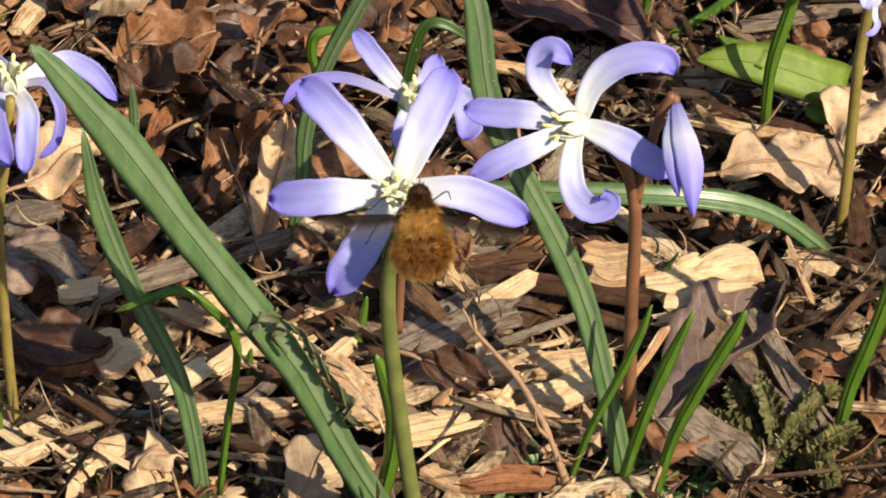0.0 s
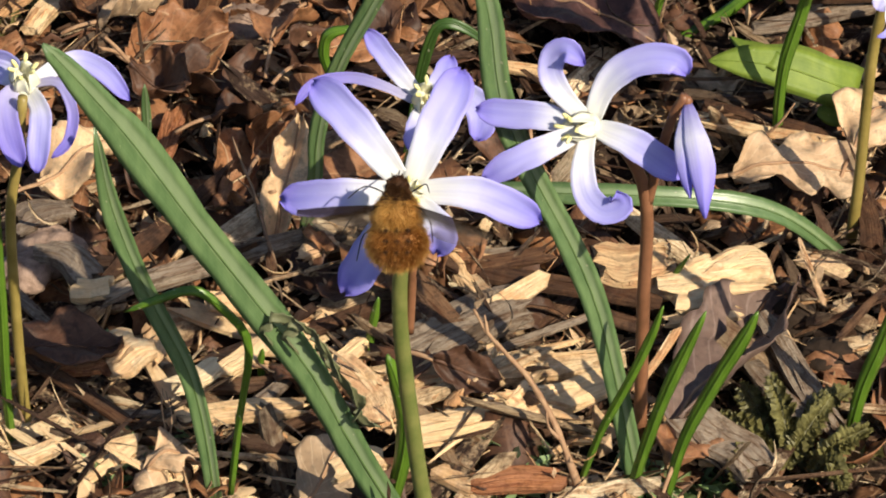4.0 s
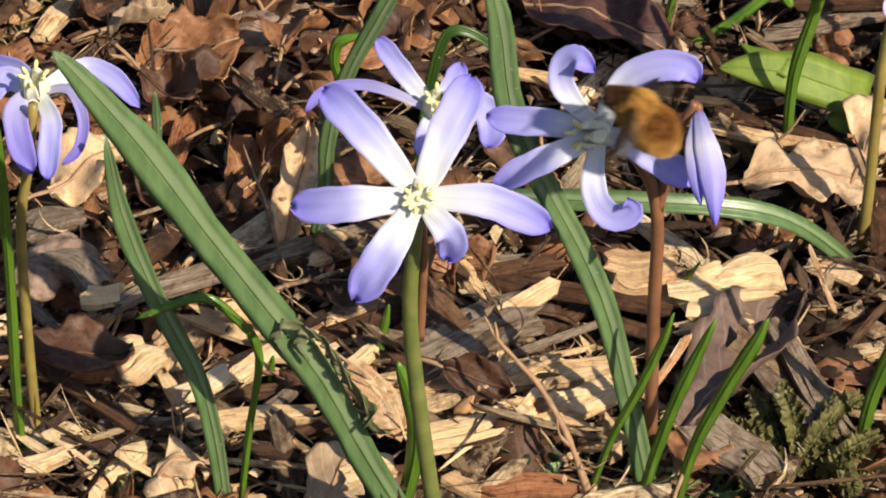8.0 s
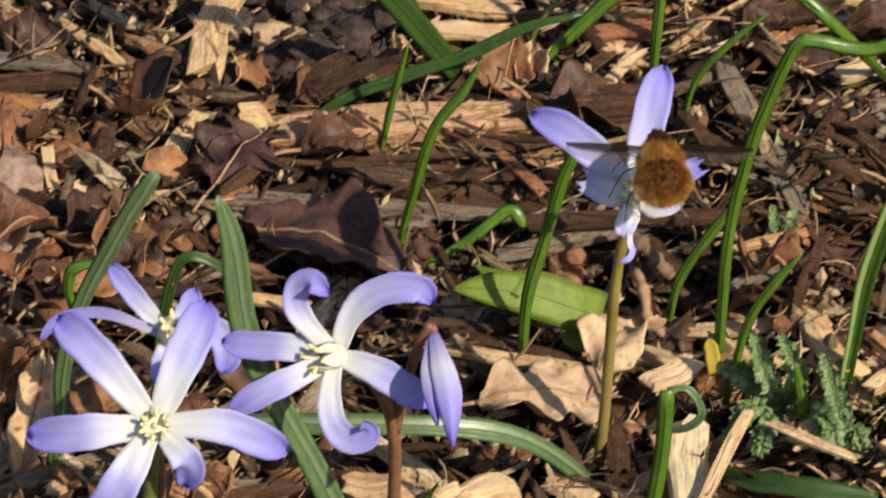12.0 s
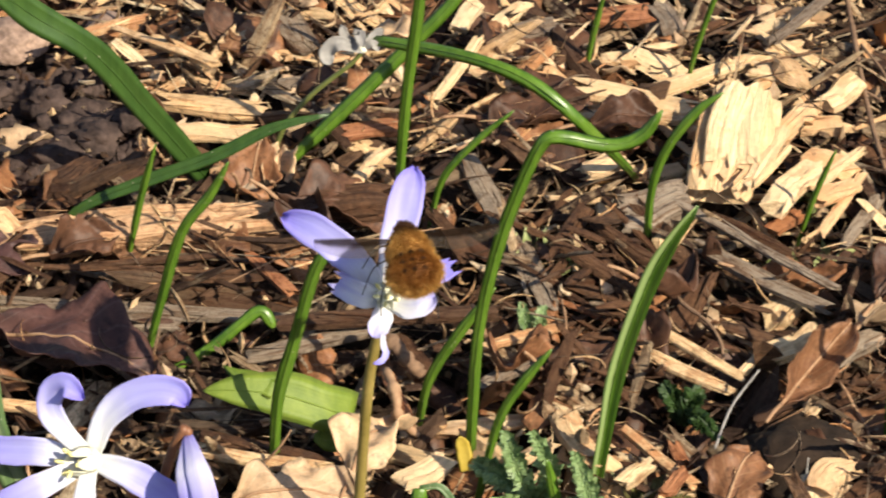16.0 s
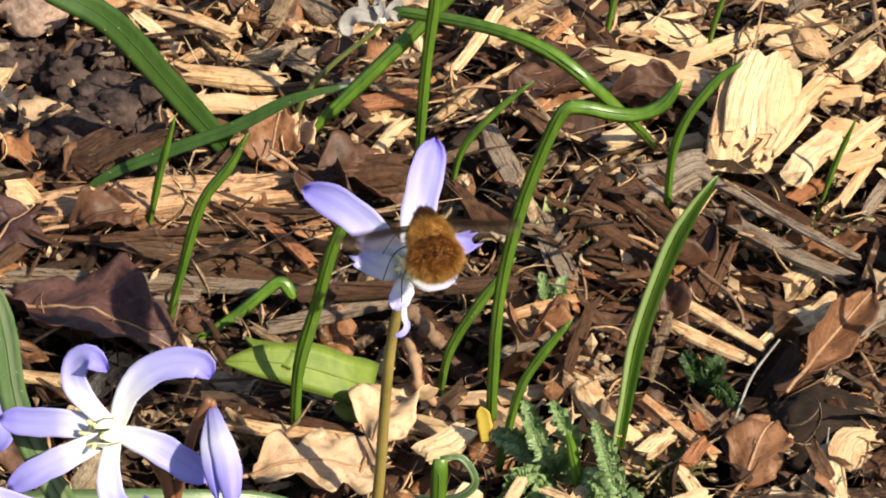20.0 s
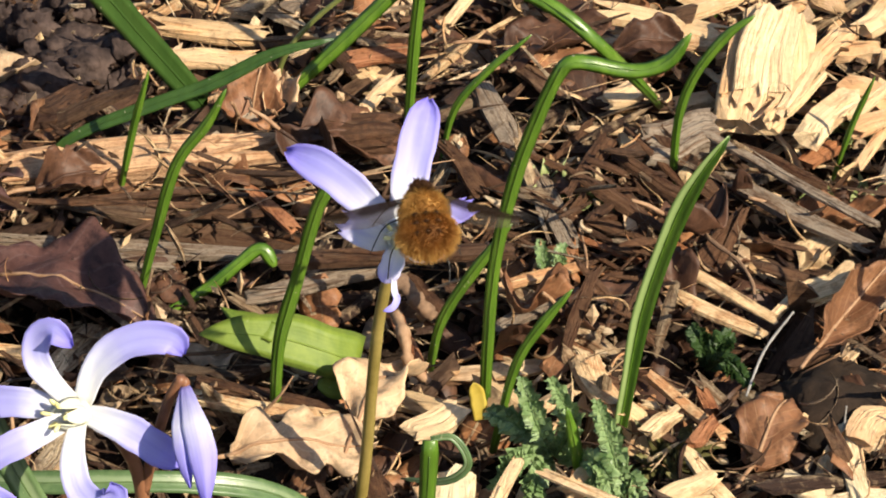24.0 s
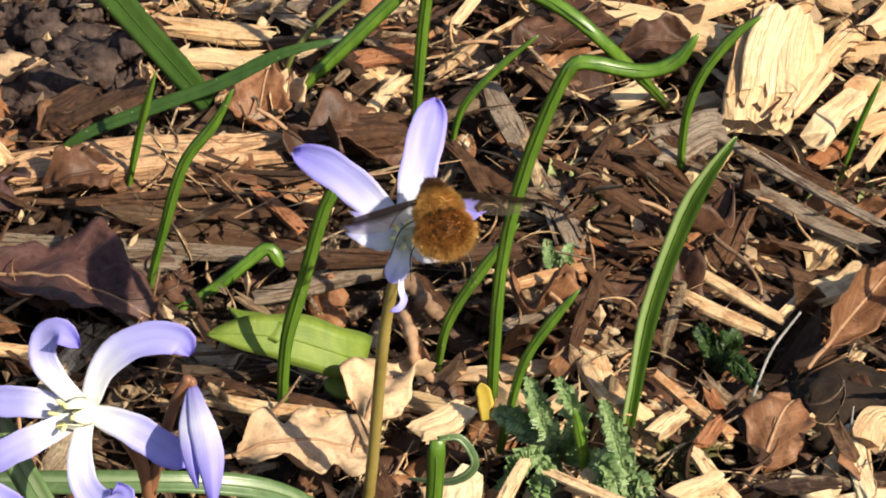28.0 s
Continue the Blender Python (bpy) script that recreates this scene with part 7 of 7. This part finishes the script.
petal(p, f, [(0.30, -0.17, 4.22), (0.28, -0.56, 4.05), (0.31, -0.65, 3.98), (0.26, -0.74, 3.93), (0.15, -0.78, 3.91)], 0.09)
nibbled_squill = p
p = plant((-7.13, -6.30, 0.00), "nodding lilac squill partly hidden by a leaf")
stalk(p, "stem", [(-0.05, 0.30, -0.29), (-0.06, 0.30, 1.58), (-0.02, 0.30, 3.38), (0.12, 0.30, 4.26), (0.25, 0.30, 5.24)], 0.070, M_STEM_OLIVE)
f = flower(p, (0.23, 0.70, 5.07), (0.0, -0.15, 1.0), "six-petalled lilac-blue star flower with a white centre", "tall")
petal(p, f, [(0.20, 0.69, 5.09), (0.04, 0.34, 5.11), (0.10, 0.03, 4.89), (0.24, -0.20, 4.61)], 0.33, material=M_OUTER)
petal(p, f, [(0.26, 0.68, 5.08), (0.44, 0.25, 5.07), (0.44, -0.04, 4.84), (0.42, -0.25, 4.56)], 0.30)
petal(p, f, [(0.26, 0.71, 5.08), (0.63, 0.58, 5.24), (0.81, 0.33, 5.01), (0.76, 0.11, 4.75), (0.57, -0.02, 4.60)], 0.15, material=M_OUTER)
petal(p, f, [(0.25, 0.74, 5.07), (0.71, 1.20, 5.05), (1.07, 1.14, 4.98), (1.40, 0.91, 4.71)], 0.27)
petal(p, f, [(0.20, 0.72, 5.10), (-0.14, 0.88, 5.13), (-0.45, 0.59, 4.94)], 0.33)
petal(p, f, [(0.20, 0.76, 5.08), (-0.06, 1.25, 4.96), (-0.49, 1.54, 4.84)], 0.29)
p = plant((2.22, 6.19, -0.00), "withered white flower on a thin drooping stalk")
stalk(p, "stem", [(0.00, 0.00, 0.00), (0.17, -0.00, 0.63), (0.56, -0.00, 1.20), (1.11, 0.00, 1.72), (1.26, -0.00, 1.95)], 0.040, M_STEM_GREEN)
f = flower(p, (1.26, -0.00, 1.95), (0, -0.7, 0.7), "withered papery white flower", "none")
petal(p, f, [(1.26, -0.00, 1.95), (1.03, 0.10, 2.08), (0.97, 0.12, 2.27)], 0.15, material=M_WHITE)
petal(p, f, [(1.26, -0.00, 1.95), (1.20, 0.06, 2.20), (1.25, -0.14, 2.10)], 0.18, material=M_WHITE)
petal(p, f, [(1.26, -0.00, 1.95), (1.42, 0.10, 2.11), (1.55, 0.14, 2.18)], 0.14, material=M_WHITE)
petal(p, f, [(1.26, -0.00, 1.95), (0.91, -0.02, 2.07), (0.76, -0.01, 1.90), (0.81, -0.10, 1.77)], 0.24, material=M_WHITE)
petal(p, f, [(1.26, -0.00, 1.95), (1.38, -0.04, 2.07), (1.50, -0.02, 1.94)], 0.13, material=M_WHITE)
weed((5.33, -1.25, -0.00), "feathery grey-green weed with crinkled fronds", M_WEED, [[(0.00, 0.00, 0.00), (-0.28, -0.54, 1.00), (-0.45, -0.34, 1.50)], [(0.00, 0.00, 0.00), (0.12, -0.55, 1.00), (-0.13, -0.59, 1.70)], [(0.00, 0.00, 0.00), (-0.48, -0.23, 0.70), (-0.81, -0.09, 0.80)], [(0.00, 0.00, 0.00), (-0.44, -0.68, 0.60), (-0.80, -1.01, 0.40)], [(0.00, 0.00, 0.00), (-0.26, -0.88, 0.50), (-0.39, -1.20, 0.30)], [(0.00, 0.00, 0.00), (0.39, -1.04, 0.80), (0.61, -1.35, 0.40)]], 0.40)
weed((6.11, -2.00, 0.00), "feathery grey-green weed beside a tall leaf", M_WEED, [[(0.00, 0.00, 0.00), (-0.19, -0.21, 0.90), (-0.38, -0.03, 1.50)], [(0.00, 0.00, 0.00), (0.01, -0.38, 0.60), (0.15, -0.45, 0.30)], [(0.00, 0.00, 0.00), (-0.27, -0.47, 0.60), (-0.47, -0.47, 0.50)]], 0.40)
weed((2.0, -6.5, 0.0), "low feathery olive-brown weed in the shade", M_MOSS, [[(0, 0, 0), (0.25, 0.1, 0.5), (0.55, 0.5, 0.7)], [(0.1, 0, 0), (0.0, 0.3, 0.6), (-0.15, 0.75, 0.8)], [(0, 0, 0), (-0.4, 0.1, 0.5), (-0.8, 0.35, 0.5)],
    [(0.3, 0, 0), (0.6, -0.1, 0.5), (1.0, 0.1, 0.6)], [(0.2, 0.1, 0), (0.4, 0.5, 0.5), (0.8, 0.9, 0.5)], [(-0.3, 0, 0), (-0.5, -0.3, 0.5), (-0.6, -0.6, 0.4)], [(0.5, 0, 0), (0.6, -0.4, 0.5), (0.7, -0.7, 0.4)], [(0, 0.2, 0), (-0.3, 0.6, 0.4), (-0.5, 1.0, 0.4)]], 0.40)
tuft((2.60, -6.07, 0.00), "low tangled olive weed in the shade", M_MOSS, 0.37, 12, 2, 0.5)
tuft((1.50, -6.59, 0.00), "low tangled green weed in the litter", M_WEED, 0.37, 12, 3, 0.5)
tuft((-5.85, -6.76, 0.00), "small green weed leaves in the litter", M_WEED, 0.44, 10, 4, 0.4)
tuft((-1.28, -6.66, 0.00), "small green weed leaves in the litter", M_WEED, 0.37, 8, 5, 0.4)
tuft((-1.95, -6.96, -0.00), "small green weed leaves in the litter", M_WEED, 0.29, 6, 6, 0.4)
tuft((6.58, -1.40, 0.00), "bright green moss tuft on the mulch", M_MOSS, 0.33, 10, 7, 0.3)
tuft((-8.21, 1.75, 0.00), "olive moss tuft on the soil", M_MOSS, 0.44, 8, 8, 0.3)
tuft((0.62, -6.90, 0.00), "small green weed leaves in the litter", M_WEED, 0.29, 8, 9, 0.4)
tuft((9.20, 3.84, 0.00), "pale green mossy bits among the chips", M_LICHEN, 0.29, 7, 11, 0.3)
tuft((9.94, 5.63, 0.00), "pale green mossy bits among the chips", M_LICHEN, 0.29, 6, 12, 0.3)
tuft((9.46, 7.29, 0.00), "pale green mossy bits among the chips", M_LICHEN, 0.22, 5, 13, 0.3)
tuft((5.88, 3.48, 0.00), "pale green mossy bits among the chips", M_LICHEN, 0.22, 6, 14, 0.35)
weed((-6.86, -4.67, 0.00), "small green weed leaves in the litter", M_WEED, [[(0.00, 0.00, 0.00), (-0.10, -0.13, 0.40), (-0.33, 0.07, 0.40)], [(0.00, 0.00, 0.00), (0.33, -0.32, 0.40), (0.58, -0.01, 0.40)]], 0.22)
weed((5.56, 1.95, 0.00), "pale grey-green downy weed", M_WEED, [[(0.00, 0.00, 0.00), (-0.13, -0.26, 0.60), (-0.18, -0.03, 0.80)], [(0.00, 0.00, 0.00), (0.02, -0.27, 0.60), (0.12, 0.02, 0.70)]], 0.26)
weed((7.35, 0.33, 0.00), "dark green divided weed leaf", M_WEED_DARK, [[(0.00, 0.00, 0.00), (0.15, -0.44, 0.50), (0.43, -0.67, 0.30)], [(0.00, 0.00, 0.00), (-0.11, -0.14, 0.50), (-0.19, 0.22, 0.50)], [(0.00, 0.00, 0.00), (0.11, -0.15, 0.50), (0.28, 0.08, 0.50)]], 0.34)
leaf("leaf_blade", [(5.65, -2.00, 0.00), (5.52, -2.00, 0.71), (5.38, -2.00, 1.40)], 0.15, M_BLADE, "short blunt green leaf speckled with soil", "narrow leaves")
leaf("yellow_leaf", [(4.49, -0.55, 0.00), (4.46, -0.48, 0.30), (4.41, -0.45, 0.50)], 0.20, M_YELLOW, "small bright yellow dead leaf standing up", "fallen leaves", "dead leaf")

# ---- bee fly ----
def furry(name, centre, radii, count, length, material, parent, label, seed, taper=0.0, front=None, limit=0.0, wide=0.006):
    """A rounded body covered with short hairs that lean backwards; it narrows towards the head, and hairs past the limit may be of another colour."""
    rnd = random.Random(seed)
    v, f = ball(1.0, 1.0, 18, 12)

    def shape(d):
        k = 1 - taper * max(0.0, d.z)
        return Vector((d.x * radii[0] * k, d.y * radii[1] * k, d.z * radii[2]))
    verts = [shape(p) * 0.93 for p in v]
    faces = list(f)
    tint = [1 if sum(v[a].z for a in g) / len(g) > limit else 0 for g in f]
    for _ in range(count):
        z = rnd.uniform(-1, 1)
        w = rnd.uniform(0, 2 * math.pi)
        r = math.sqrt(1 - z * z)
        d = Vector((r * math.cos(w), r * math.sin(w), z))
        p = shape(d)
        nrm = Vector((d.x / radii[0], d.y / radii[1], d.z / radii[2])).normalized()
        way = (nrm + Vector((rnd.gauss(0, 0.3), rnd.gauss(0, 0.3), rnd.gauss(-0.9, 0.35)))).normalized()
        side = way.cross(Vector((rnd.random(), rnd.random(), rnd.random()))).normalized() * wide
        k = len(verts)
        verts += [p * 0.9 - side, p * 0.9 + side, p + way * length * rnd.uniform(0.5, 1.3)]
        faces.append((k, k + 1, k + 2))
        tint.append(1 if z + rnd.gauss(0, 0.12) > limit else 0)
    me = mesh_of(name, [q + Vector(centre) for q in verts], faces, material)
    if front:
        me.materials.append(front)
        me.polygons.foreach_set("material_index", tint)
    return part(name, me, parent, label)


def wing(parent, sign):
    n, m = 10, 5
    verts, faces, uvs = [], [], []
    for i in range(n + 1):
        s = i / n
        w = 0.30 * math.sin(math.pi * (0.12 + 0.80 * s)) ** 0.7
        for j in range(m + 1):
            u = j / m
            verts.append(Vector((sign * s * 1.02, 0.02 * math.sin(9 * u), (0.08 - u) * w - 0.05 * s)))
            uvs.append((u, s))
    for i in range(n):
        for j in range(m):
            a = i * (m + 1) + j
            faces.append((a, a + 1, a + m + 2, a + m + 1))
    k = len(verts)
    verts += [q + Vector((0, 0.006, 0)) for q in verts]
    uvs += uvs
    faces += [tuple(k + x for x in q[::-1]) for q in faces]
    return part("wing", mesh_of("wing", verts, faces, M_WING, uvs), parent, "clear wing with a dark brown leading edge", (sign * 0.20, -0.12, 0.22))


def build_bee():
    bee = tagged(new("bee_fly"), "furry golden-brown bee fly hovering with spread wings", "insect")
    furry("thorax", (0, 0, 0.13), (0.30, 0.26, 0.34), 12000, 0.060, M_FUR, bee, "golden furry thorax, dark brown towards the head", 5, 0.50, M_FUR_BLACK, 0.50, 0.0045)
    furry("abdomen", (0, 0.01, -0.20), (0.345, 0.27, 0.34), 14000, 0.045, M_FUR_DARK, bee, "brown furry abdomen with golden fringe", 6, 0.20, None, 0.0, 0.0045)
    furry("abdomen_fringe", (0, 0.02, -0.21), (0.375, 0.19, 0.365), 6000, 0.07, M_FUR, bee, "golden fringe of hairs", 7, 0.20, None, 0.0, 0.004)
    # Dark coat added below: the body's shaded side put into fur colour.
    furry("underside", (0, 0.07, -0.10), (0.30, 0.250, 0.43), 7000, 0.05, M_FUR_BLACK, bee, "furry underside, dark brown to stand in for shade", 12, 0.45, None, 0.0, 0.0045)
    for z, r in ((-0.06, 0.6), (-0.19, 0.75), (-0.32, 0.6)):
        k = math.sqrt(1 - ((z + 0.20) / 0.34) ** 2)
        for x in (-0.13, 0.0, 0.13):
            y = -0.245 * k * math.sqrt(1 - (x / 0.34) ** 2)
            furry("abdomen_band", (x, y + 0.01, z), (0.055 * r, 0.03, 0.022), 70, 0.035, M_FUR_BLACK, bee, "dark brown tuft of a band of hairs", 9)
    head = furry("head", (0, 0.08, 0.40), (0.14, 0.13, 0.17), 1800, 0.04, M_FUR_BLACK, bee, "small furry dark brown head", 8)
    for sx in (-1, 1):
        v, f = ball(0.06, 1.1)
        part("eye", mesh_of("eye", [a + Vector((sx * 0.075, 0.15, 0.44)) for a in v], f, M_CHITIN), head, "black eye")
        v, f, uv = tube([(sx * 0.02, 0.08, 0.48), (sx * 0.04, 0.06, 0.54), (sx * 0.07, 0.05, 0.60)], 0.009, 0.005, 4, 6)
        part("antenna", mesh_of("antenna", v, f, M_CHITIN, uv), head)
    v, f, uv = tube([(0, 0.14, 0.48), (0, 0.34, 0.52), (0, 0.62, 0.56)], 0.016, 0.009, 6, 7)
    part("proboscis", mesh_of("proboscis", v, f, M_CHITIN, uv), head, "long straight black proboscis")
    legs = [((-0.15, 0.2, 0.34), (-0.40, 0.36, 0.40), (-0.62, 0.50, 0.24)), ((-0.18, 0.2, 0.15), (-0.48, 0.34, 0.12), (-0.70, 0.45, -0.18)),
            ((-0.15, 0.2, -0.05), (-0.42, 0.40, -0.18), (-0.52, 0.5, -0.52)), ((0.15, 0.2, 0.34), (0.32, 0.4, 0.42), (0.36, 0.55, 0.30)),
            ((0.18, 0.2, 0.1), (0.36, 0.42, 0.0), (0.40, 0.5, -0.3)), ((0.12, 0.2, -0.1), (0.24, 0.42, -0.45), (0.20, 0.5, -0.72))]
    for q in legs:
        v, f, uv = tube(q, 0.011, 0.007, 8, 6)
        part("leg", mesh_of("leg", v, f, M_CHITIN, uv), bee, "thin black leg")
    return bee, wing(bee, -1), wing(bee, 1)


bee_fly, wing_a, wing_b = build_bee()
BEE_SIZE = 0.92
# seconds, place, lean, tilt and roll of the body
BEE_ROWS = [
    (0.0, -2.05, -8.77, 5.70, -4, -6, 0),
    (0.5, -1.95, -8.63, 5.85, -10, -6, 0),
    (1.0, -1.62, -8.66, 5.79, -20, -6, 0),
    (1.5, -1.92, -8.56, 5.93, -10, -6, 0),
    (2.0, -2.20, -8.57, 5.94, 0, -6, 0),
    (2.5, -2.47, -8.69, 5.82, -2, -6, 0),
    (3.0, -2.46, -8.66, 5.85, -2, -6, 0),
    (3.5, -2.46, -8.72, 5.78, -2, -6, 0),
    (4.5, -2.40, -8.71, 5.79, 0, -6, 0),
    (5.5, -2.35, -8.69, 5.81, 0, -6, 0),
    (6.0, -2.28, -8.76, 5.72, 0, -6, 0),
    (6.5, -1.44, -8.82, 5.61, -28, -12, 0),
    (7.0, -1.62, -8.64, 5.82, -25, -12, 0),
    (7.5, -1.59, -8.89, 5.54, -35, -12, 25),
    (8.0, 0.11, -6.91, 5.96, -48, -12, 60),
    (8.5, 1.40, -7.32, 5.46, -50, -12, 90),
    (9.0, 0.51, -6.82, 6.06, -42, -12, 105),
    (9.2, 1.08, -6.57, 6.35, -50, -12, 105),
    (9.5, 0.82, -6.79, 6.09, -45, -12, 105),
    (9.8, 0.89, -6.80, 6.08, -40, -12, 105),
    (10.0, 0.91, -6.52, 6.41, -50, -12, 105),
    (10.2, 1.29, -6.53, 6.39, -50, -12, 105),
    (10.5, 2.72, -7.07, 5.73, -40, -12, 105),
    (10.8, 2.63, -4.13, 3.50, -10, -12, 105),
    (11.0, 2.71, -3.68, 4.07, 0, 0, 105),
    (11.3, 3.45, -3.29, 4.64, -12, 28, 40),
    (11.6, 3.58, -3.01, 5.00, -10, 28, 0),
    (12.0, 3.53, -2.83, 5.22, -4, 28, 0),
    (12.5, 3.45, -2.81, 5.24, -8, 28, 0),
    (14.5, 3.50, -2.78, 5.27, -10, 28, 0),
    (15.0, 3.53, -2.78, 5.28, -10, 28, 0),
    (15.5, 3.49, -2.80, 5.25, -10, 28, 0),
    (16.0, 3.54, -2.77, 5.29, -10, 28, 0),
    (16.5, 3.54, -2.85, 5.19, -12, 28, 0),
    (17.0, 3.59, -2.90, 5.13, -12, 28, 0),
    (17.5, 3.54, -2.84, 5.20, -10, 28, 0),
    (18.0, 3.54, -2.88, 5.15, -10, 28, 0),
    (18.5, 3.52, -2.86, 5.17, -10, 28, 0),
    (19.0, 3.49, -2.90, 5.11, -10, 28, 0),
    (19.5, 3.50, -2.89, 5.13, -10, 28, 0),
    (20.0, 3.54, -2.88, 5.15, -10, 28, 0),
    (20.5, 3.52, -2.90, 5.12, -10, 28, 0),
    (20.9, 3.46, -2.88, 5.14, -10, 28, 0),
    (21.0, 3.53, -2.80, 5.24, -10, 28, 0),
    (21.5, 3.57, -2.88, 5.15, -8, 28, 0),
    (23.5, 3.53, -2.89, 5.13, -6, 28, 0),
    (24.0, 3.58, -2.96, 5.05, -5, 28, 0),
    (24.5, 3.57, -2.97, 5.03, -5, 28, 0),
    (25.0, 3.56, -2.96, 5.05, -5, 28, 0),
    (25.5, 3.58, -2.98, 5.02, -6, 28, 0),
    (26.0, 3.59, -3.00, 5.00, -6, 28, 0),
    (26.5, 3.60, -3.02, 4.98, -8, 28, 0),
    (27.0, 3.54, -2.98, 5.02, -8, 28, 0),
    (27.5, 3.61, -2.98, 5.03, -10, 28, 0),
    (28.0, 3.67, -2.95, 5.07, -12, 28, 0),
]


def motions():
    def at(x, y, z, phi, eps, roll):
        return pose(x * CM, y * CM, z * CM, TILT) @ pose(0, 0, 0, 0, phi) @ pose(0, 0, 0, -eps) @ pose(0, 0, 0, 0, 0, roll)
    bee_fly.scale = (BEE_SIZE,) * 3
    walk(bee_fly, [(t, at(x, y, z, phi, eps, roll)) for t, x, y, z, phi, eps, roll in BEE_ROWS])
    for squill, sway in ((nibbled_squill, ((0.0, 0.0, 0.0), (12.5, 0.0, 0.0), (15.0, 0.4, 0.4), (18.0, 0.9, 0.6), (20.9, 1.1, 0.7), (24.0, 1.7, 0.9), (28.0, 1.7, 0.9))),
                         (recurved_squill, ((0.0, 0.0, 0.0), (12.5, 0.0, 0.0), (18.0, 0.0, 0.7), (24.0, 0.5, 0.9), (28.0, 0.5, 0.9)))):
        root = squill.location.copy()
        walk(squill, [(t, Matrix.Translation(root) @ pose(0, 0, 0, ahead, aside)) for t, ahead, aside in sway])
    for w, sign in ((wing_a, -1), (wing_b, 1)):
        home = w.location.copy()
        rows = []
        for k in range(0, 841):
            beat = math.sin(2 * math.pi * k * 0.31)
            rows.append((k / FPS, Matrix.Translation(home) @ pose(0, 0, 0, 0, 7 * sign * beat + (5 if sign < 0 else 12), sign * 9 * beat)))
        walk(w, rows)


motions()
